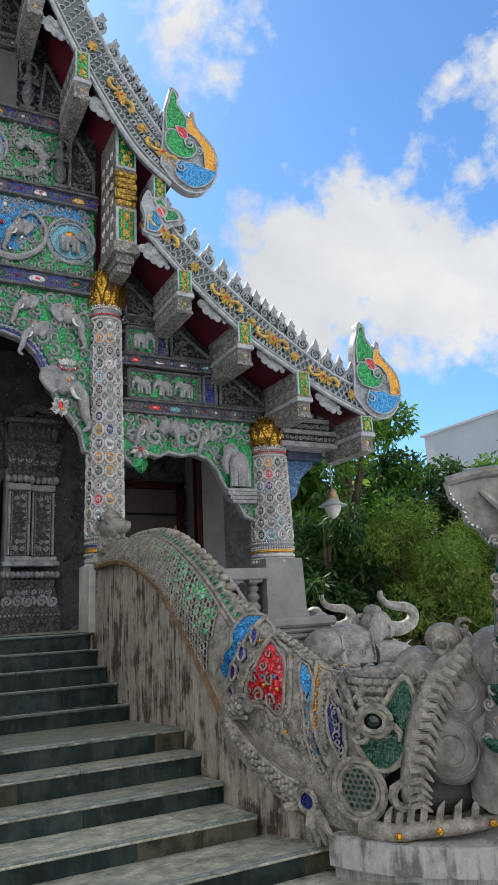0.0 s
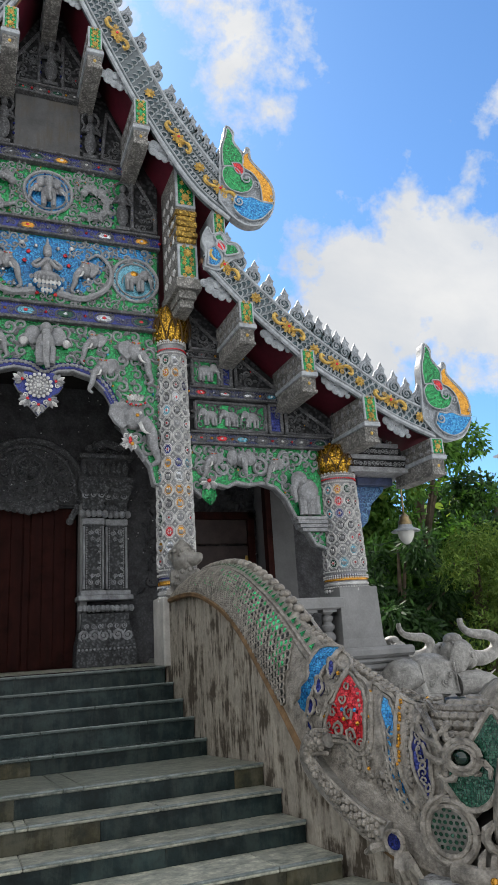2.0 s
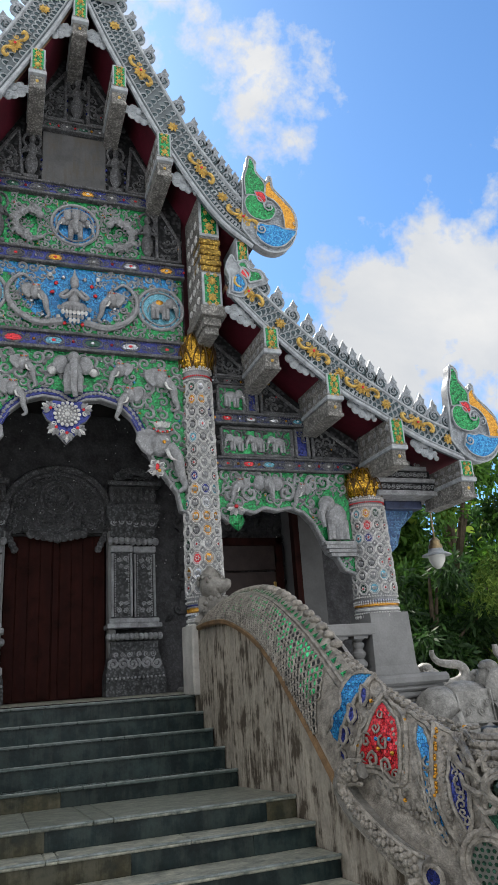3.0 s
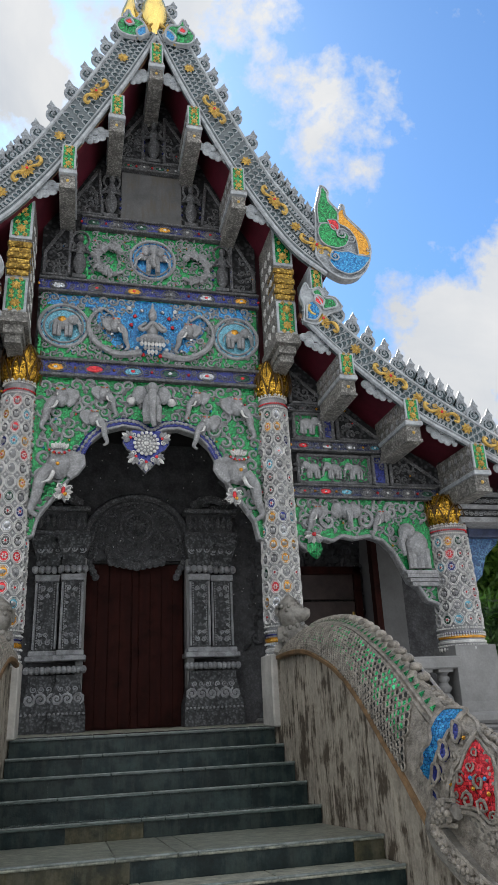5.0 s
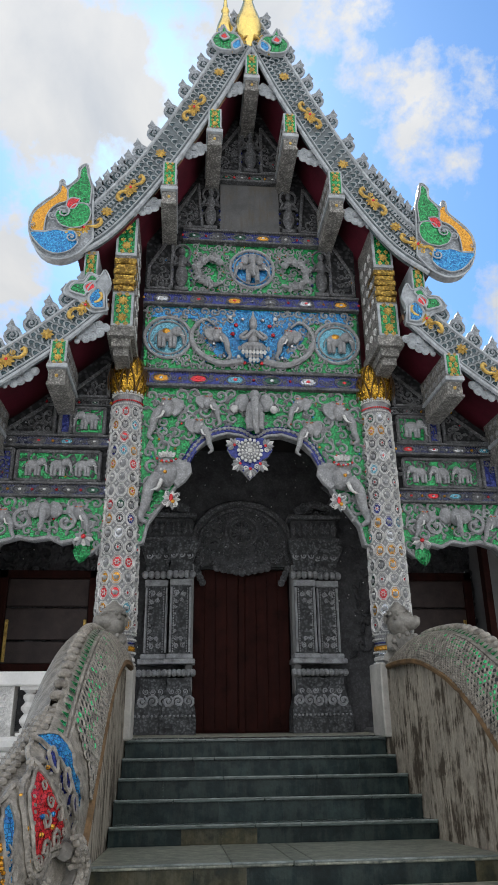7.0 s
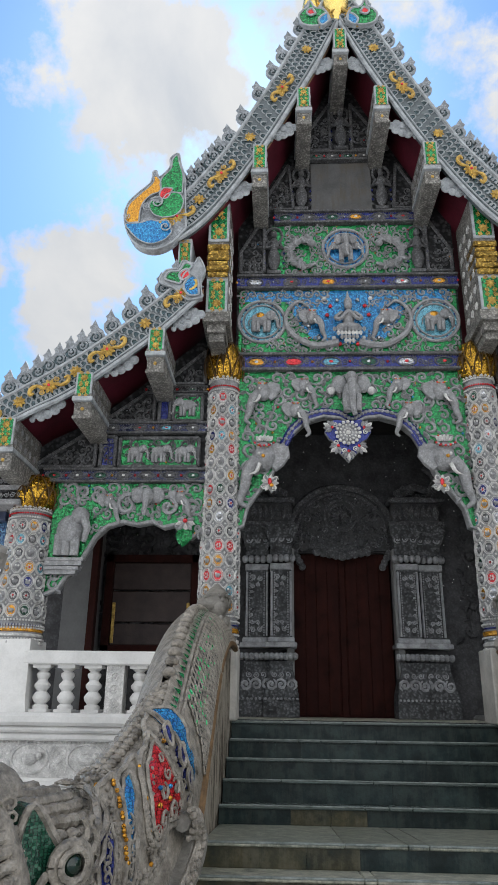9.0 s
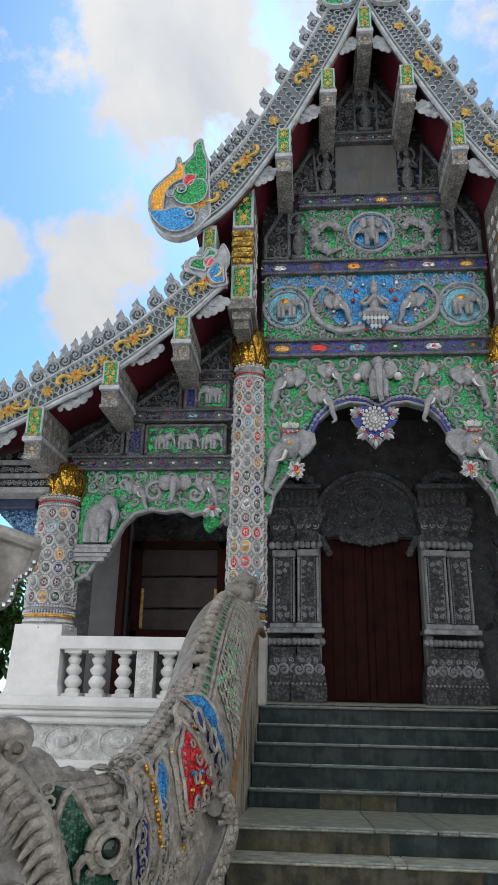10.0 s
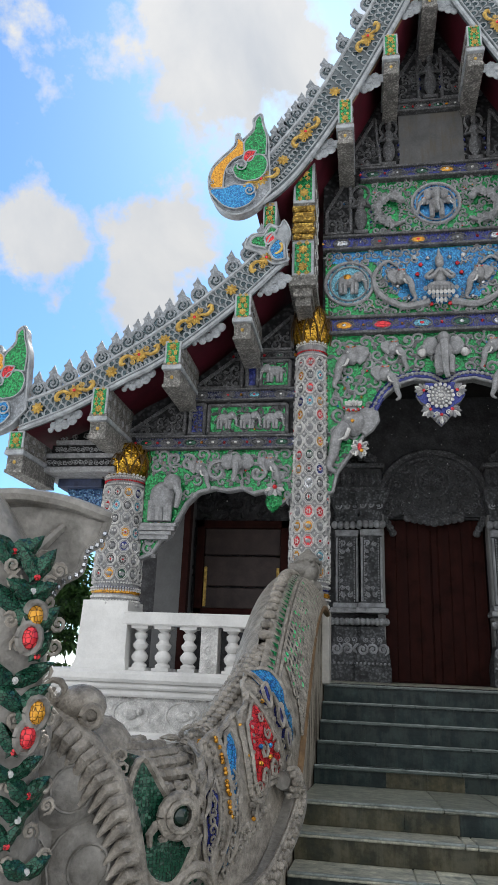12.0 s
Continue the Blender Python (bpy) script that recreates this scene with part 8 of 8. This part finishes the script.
def elephant_statue():
    e = Mesh()
    E = STATUE
    e.ball((0.05, 0, 0.3), (0.42, 0.27, 0.28), E, None, 16, 10).ball((-0.3, 0, 0.28), (0.3, 0.26, 0.26), E, None, 14, 9)
    e.ball((0.5, 0, 0.54), (0.22, 0.19, 0.2), E, None, 14, 9).ball((0.62, 0, 0.48), (0.16, 0.14, 0.14), E, None, 12, 8).ball((0.46, 0, 0.72), (0.12, 0.12, 0.08), E, None, 10, 7)
    e.tube(spline([(0.66, 0, 0.5), (0.88, 0, 0.47), (1.08, 0, 0.54), (1.13, 0, 0.66), (1.03, 0, 0.74), (0.86, 0, 0.76), (0.7, 0, 0.8), (0.62, 0, 0.88), (0.61, 0, 0.97)], 28), [0.1 - 0.0024 * i for i in range(29)], E, 10)
    for q in (-1, 1):
        e.ball((0.38, q * 0.2, 0.5), (0.14, 0.05, 0.2), E, None, 10, 7, (0, 20, 0))
        e.tube(spline([(0.3, q * 0.18, 0.2), (0.62, q * 0.2, 0.22), (0.82, q * 0.2, 0.16), (0.84, q * 0.2, 0.0)], 10), [0.14, 0.14, 0.135, 0.13, 0.12, 0.115, 0.11, 0.105, 0.1, 0.1, 0.1], E, 10)
        e.tube([(-0.3, q * 0.2, 0.2), (-0.22, q * 0.24, 0.05), (-0.02, q * 0.24, 0.05)], [0.15, 0.12, 0.1], E, 8)
        e.tube(spline([(0.66, q * 0.1, 0.34), (0.82, q * 0.14, 0.28), (0.95, q * 0.13, 0.33)], 6), [0.03, 0.028, 0.025, 0.02, 0.016, 0.01, 0.004], IVORY, 6)
        e.ball((0.58, q * 0.17, 0.52), 0.022, E, None, 6, 4)
    return e


def elephant_thing():
    """The statue with its cloth and beads, one plain mesh."""
    c = elephant_statue()
    for q in (-1, 1):
        c.add([(-0.2, q * 0.27, 0.14), (0.24, q * 0.285, 0.12), (0.24, q * 0.22, 0.48), (-0.2, q * 0.215, 0.46)], [(0, 1, 2, 3) if q < 0 else (3, 2, 1, 0)], STATUE)
        for k in range(4):
            c.scroll(-0.1 + 0.09 * k, 0.24 + 0.1 * (k % 2), 0.055, start=k, material=STATUE, y=q * 0.28, thick=0.2, seg=8)
        c.tube([(-0.2, q * 0.28, 0.14), (0.24, q * 0.295, 0.12), (0.24, q * 0.25, 0.46)], 0.016, STATUE, 5)
    for k in range(14):
        a = k / 13 * math.pi
        c.ball((0.34 + 0.05 * math.sin(a), -0.21 * math.cos(a), 0.5 + 0.2 * math.sin(a)), 0.022, STATUE, None, 6, 4)
        c.ball((0.6, -0.17 * math.cos(a), 0.5 + 0.18 * math.sin(a)), 0.018, STATUE, None, 6, 4)
    return c


for at_, sz in (((4.04, -0.42, -0.57), 0.9), ((4.5, 1.6, -0.62), 0.95)):
    ob = thing("elephant_statue", "grey cement kneeling elephant with a raised trunk and beaded harness", "statue", at_, group="platform elephants", mesh=elephant_thing(), smooth=True)
    ob.scale = (sz, sz, sz)
    pl = Mesh().box((-0.45, -0.42, -0.1), (1.15, 0.42, 0.0), PLASTER, None, 0.02).box((-0.38, -0.36, -1.3 - at_[2]), (1.08, 0.36, -0.1), PLASTER)
    thing("elephant_plinth", "grey moulded plinth under the elephant statue", "plinth", (at_[0], at_[1], at_[2]), mesh=pl)

# ---- hanging lamp at the eave ----
lamp = thing("hanging_lamp", "brass bell lamp with a frosted glass bowl hanging from the eave", "lamp", (4.5, 0.3, 1.26))
BRASS = mat("aged_brass", (0.35, 0.26, 0.14), 0.4, 0.8, var=0.3, scale=12)
FROST = mat("frosted_glass", (0.5, 0.5, 0.47), 0.3, var=0.1, scale=6)
part("glass_bowl", Mesh().lathe([(0.02, -0.01), (0.06, 0.02), (0.1, 0.09), (0.11, 0.16)], FROST, None, 16), lamp, "frosted glass bowl", smooth=True)
part("shade", Mesh().lathe([(0.185, 0.15), (0.18, 0.165), (0.1, 0.2), (0.085, 0.24)], WHITE_T, None, 18), lamp, "pale enamel shade", smooth=True)
part("neck", Mesh().lathe([(0.085, 0.23), (0.09, 0.27), (0.06, 0.31), (0.065, 0.34), (0.03, 0.38)], BRASS, None, 14), lamp, "brass neck", smooth=True)
part("rod", Mesh().tube([(0, 0, 0.37), (0, 0, 0.9)], 0.012, BRASS, 6), lamp)
part("ceiling_cup", Mesh().lathe([(0.02, 0.86), (0.05, 0.89), (0.055, 1.2)], BRASS, None, 10), lamp)

# ---- far building ----
# the bluish grey holds the shade on a white wall
FAR = mat("shade_grey_cladding", (0.27, 0.29, 0.32), 0.7, var=0.08, scale=0.4, bump=0.05, bscale=4)
fb = thing("far_building", "long building with a flat roofline behind the trees, greyed for shade", "building", (42, 17, -1.3))
part("wall", Mesh().box((-8, -14, 0), (8, 14, 12.9), FAR), fb)
part("roof", Mesh().box((-8.2, -14.2, 12.9), (8.2, 14.2, 13.05), FAR), fb)
for k in range(5):
    part("window", Mesh().box((-8.05, -11 + k * 5, 7), (-7.9, -9 + k * 5, 9), BLUEPAINT), fb)


# ---- trees and shrubs ----
def leafmat(name, a, b):
    m = bpy.data.materials.new(name)
    m.use_nodes = True
    n, l = m.node_tree.nodes, m.node_tree.links
    n.remove(n["Principled BSDF"])
    geo = n.new("ShaderNodeNewGeometry")
    mx = n.new("ShaderNodeMix")
    mx.data_type = "RGBA"
    mx.inputs[6].default_value, mx.inputs[7].default_value = (*a, 1), (*b, 1)
    l.new(geo.outputs["Random Per Island"], mx.inputs["Factor"])
    d, t, g_ = n.new("ShaderNodeBsdfDiffuse"), n.new("ShaderNodeBsdfTranslucent"), n.new("ShaderNodeBsdfGlossy")
    l.new(mx.outputs[2], d.inputs["Color"]), l.new(mx.outputs[2], t.inputs["Color"])
    g_.inputs["Roughness"].default_value = 0.6
    s1, s2 = n.new("ShaderNodeMixShader"), n.new("ShaderNodeMixShader")
    s1.inputs[0].default_value, s2.inputs[0].default_value = 0.4, 0.03
    l.new(d.outputs[0], s1.inputs[1]), l.new(t.outputs[0], s1.inputs[2])
    l.new(s1.outputs[0], s2.inputs[1]), l.new(g_.outputs[0], s2.inputs[2])
    l.new(s2.outputs[0], n["Material Output"].inputs["Surface"])
    return m


LEAF_M = leafmat("mid_green_leaves", (0.03, 0.10, 0.011), (0.13, 0.28, 0.035))
LEAF_D = leafmat("dark_green_leaves", (0.01, 0.036, 0.008), (0.045, 0.11, 0.02))
LEAF_B = leafmat("bamboo_leaves", (0.06, 0.13, 0.013), (0.19, 0.28, 0.04))
BARK = mat("brown_bark", (0.12, 0.09, 0.06), 0.9, var=0.4, scale=6, bump=0.6, bscale=30)


def crown(material, blobs, count, length, width, seed, droop=0.5):
    """Leaves scattered in the shells of many clumps."""
    rg = np.random.RandomState(seed)
    b = np.array(blobs)
    vol = b[:, 3] ** 2
    pick = rg.choice(len(b), count, p=vol / vol.sum())
    d = rg.normal(size=(count, 3))
    d /= np.linalg.norm(d, axis=1)[:, None]
    c = b[pick, :3] + d * (b[pick, 3] * rg.uniform(0.45, 1.08, count) ** 0.8)[:, None] * np.array([1, 1, 0.85])
    ax = d * 0.6 + rg.normal(size=(count, 3)) * 0.7 - np.array([0, 0, droop])
    ax /= np.linalg.norm(ax, axis=1)[:, None]
    sd = np.cross(ax, rg.normal(size=(count, 3)))
    sd /= np.linalg.norm(sd, axis=1)[:, None]
    L, W = (length * rg.uniform(0.6, 1.25, count))[:, None], (width * rg.uniform(0.7, 1.2, count))[:, None]
    v = np.stack([c, c + ax * L * 0.45 + sd * W, c + ax * L, c + ax * L * 0.45 - sd * W], 1).reshape(-1, 3)
    me = bpy.data.meshes.new("crown")
    me.from_pydata(v.tolist(), [], [(4 * i, 4 * i + 1, 4 * i + 2, 4 * i + 3) for i in range(count)])
    me.materials.append(material)
    return me


def clumps(rr_, x, y, z0, z1, rx, n, r0, r1):
    out = []
    for _ in range(n):
        z = rr_.uniform(z0, z1)
        k = math.sin(math.pi * min(0.98, max(0.12, (z - z0) / (z1 - z0) * 0.85 + 0.12))) ** 0.6
        a = rr_.uniform(0, 6.283)
        q = rx * k * math.sqrt(rr_.random())
        out.append((x + q * math.cos(a), y + q * math.sin(a), z, rr_.uniform(r0, r1)))
    return out


def tree(name, label, x, y, h, spread, material, leaves, length, width, seed, low=0.35, n=34):
    rr_ = random.Random(seed)
    root_ = thing(name, label, "tree" if "tree" in name else "shrub", (x, y, -1.3))
    blobs = clumps(rr_, 0, 0, h * low, h * 0.96, spread, n, spread * 0.16, spread * 0.34)
    tr = Mesh()
    tr.tube(spline([(0, 0, 0), (0.05 * spread, 0, h * 0.3), (0, 0.06 * spread, h * 0.6), (0.02, 0, h * 0.9)], 10), [0.035 * h * (1 - 0.085 * i) for i in range(11)], BARK, 8)
    for bx, by, bz, br in blobs[:12]:
        s0 = min(bz * 0.6, h * 0.7)
        tr.tube(spline([(0, 0, s0), (bx * 0.5, by * 0.5, s0 + (bz - s0) * 0.6), (bx, by, bz)], 5), [0.014 * h * (1 - 0.16 * i) for i in range(6)], BARK, 6)
    part("trunk", tr, root_, smooth=True)
    part("crown", crown(material, blobs, leaves, length, width, seed), root_)
    return root_


tree("broadleaf_tree", "tall leafy green tree behind the temple", 9.3, 6.6, 6.9, 1.9, LEAF_M, 16000, 0.17, 0.035, 1, 0.3, 44)
tree("broadleaf_tree", "leafy green tree beside the temple", 7.6, 7.2, 5.4, 1.5, LEAF_M, 9000, 0.2, 0.045, 2, 0.3)
tree("broadleaf_tree", "dark green tree in the shade", 11.4, 6.4, 5.2, 1.9, LEAF_D, 11000, 0.17, 0.04, 3, 0.2)
tree("broadleaf_tree", "leafy green tree at the end of the hedge", 13.6, 4.6, 5.6, 1.5, LEAF_M, 9000, 0.17, 0.04, 4, 0.35)
tree("bamboo_shrub", "dense yellow-green bamboo shrub", 8.9, 4.4, 3.3, 1.8, LEAF_B, 20000, 0.13, 0.014, 5, 0.1, 50)
tree("bamboo_shrub", "dense yellow-green bamboo shrub", 10.8, 3.6, 3.0, 1.8, LEAF_B, 18000, 0.13, 0.014, 6, 0.05, 50)
tree("leafy_shrub", "dark green long-leaved shrub", 7.2, 4.6, 3.5, 1.2, LEAF_D, 9000, 0.22, 0.03, 7, 0.05, 40)
tree("leafy_shrub", "dark green long-leaved shrub", 12.4, 3.2, 3.2, 1.6, LEAF_D, 9000, 0.2, 0.03, 8, 0.05, 40)
tree("leafy_shrub", "dark green shrub beside the platform", -6.1, 3.8, 3.9, 1.0, LEAF_D, 9000, 0.16, 0.03, 9, 0.05, 36)
tree("leafy_shrub", "green shrub beyond the platform", -7.4, 4.6, 3.8, 1.1, LEAF_M, 8000, 0.16, 0.03, 10, 0.05, 36)
tree("broadleaf_tree", "leafy green tree close behind the eave", 7.9, 9.2, 7.0, 1.7, LEAF_M, 13000, 0.19, 0.045, 11, 0.3, 40)
tree("broadleaf_tree", "dense dark tree behind the hedge", 11.8, 9.0, 5.4, 2.4, LEAF_D, 16000, 0.2, 0.05, 12, 0.05, 60)
tree("leafy_shrub", "dense dark green shrub under the trees", 9.2, 7.6, 3.2, 2.2, LEAF_D, 16000, 0.22, 0.06, 13, 0.02, 60)
tree("leafy_shrub", "dense dark green shrub at the foot of the hedge", 13.2, 6.4, 3.0, 2.2, LEAF_D, 14000, 0.22, 0.06, 14, 0.02, 60)
for k in range(9):
    a = random.Random(k)
    m = Mesh()
    x, y = 8.0 + a.uniform(-1, 3.5), 6.0 + a.uniform(-0.5, 1.5)
    m.tube(spline([(0, 0, 0), (0.1, 0, 2.6), (0.5 * a.uniform(-1, 1), 0.3, 4.2 + a.uniform(0, 0.7))], 8), 0.03, LEAF_M, 5)
    w_ = 0.2
    top = Vector(m.v[-3])
    d = Vector((a.uniform(-1, 1), -0.5, 0.5)).normalized()
    pts = [top + d * 1.3 * u + Vector((0, 0, -0.7 * u * u)) for u in [i / 6 for i in range(7)]]
    sd = d.cross(Vector((0, 0, 1))).normalized()
    v = []
    for i, p in enumerate(pts):
        q = w_ * math.sin(math.pi * (0.1 + 0.88 * i / 6))
        v += [p - sd * q + Vector((0, 0, 0.04)), p, p + sd * q + Vector((0, 0, 0.04))]
    m.add(v, [(3 * i + j, 3 * i + j + 1, 3 * i + j + 4, 3 * i + j + 3) for i in range(6) for j in range(2)], LEAF_B)
    thing("banana_plant", "banana plant with one broad light green leaf", "plant", (x, y, -1.3), group="banana plants", mesh=m)
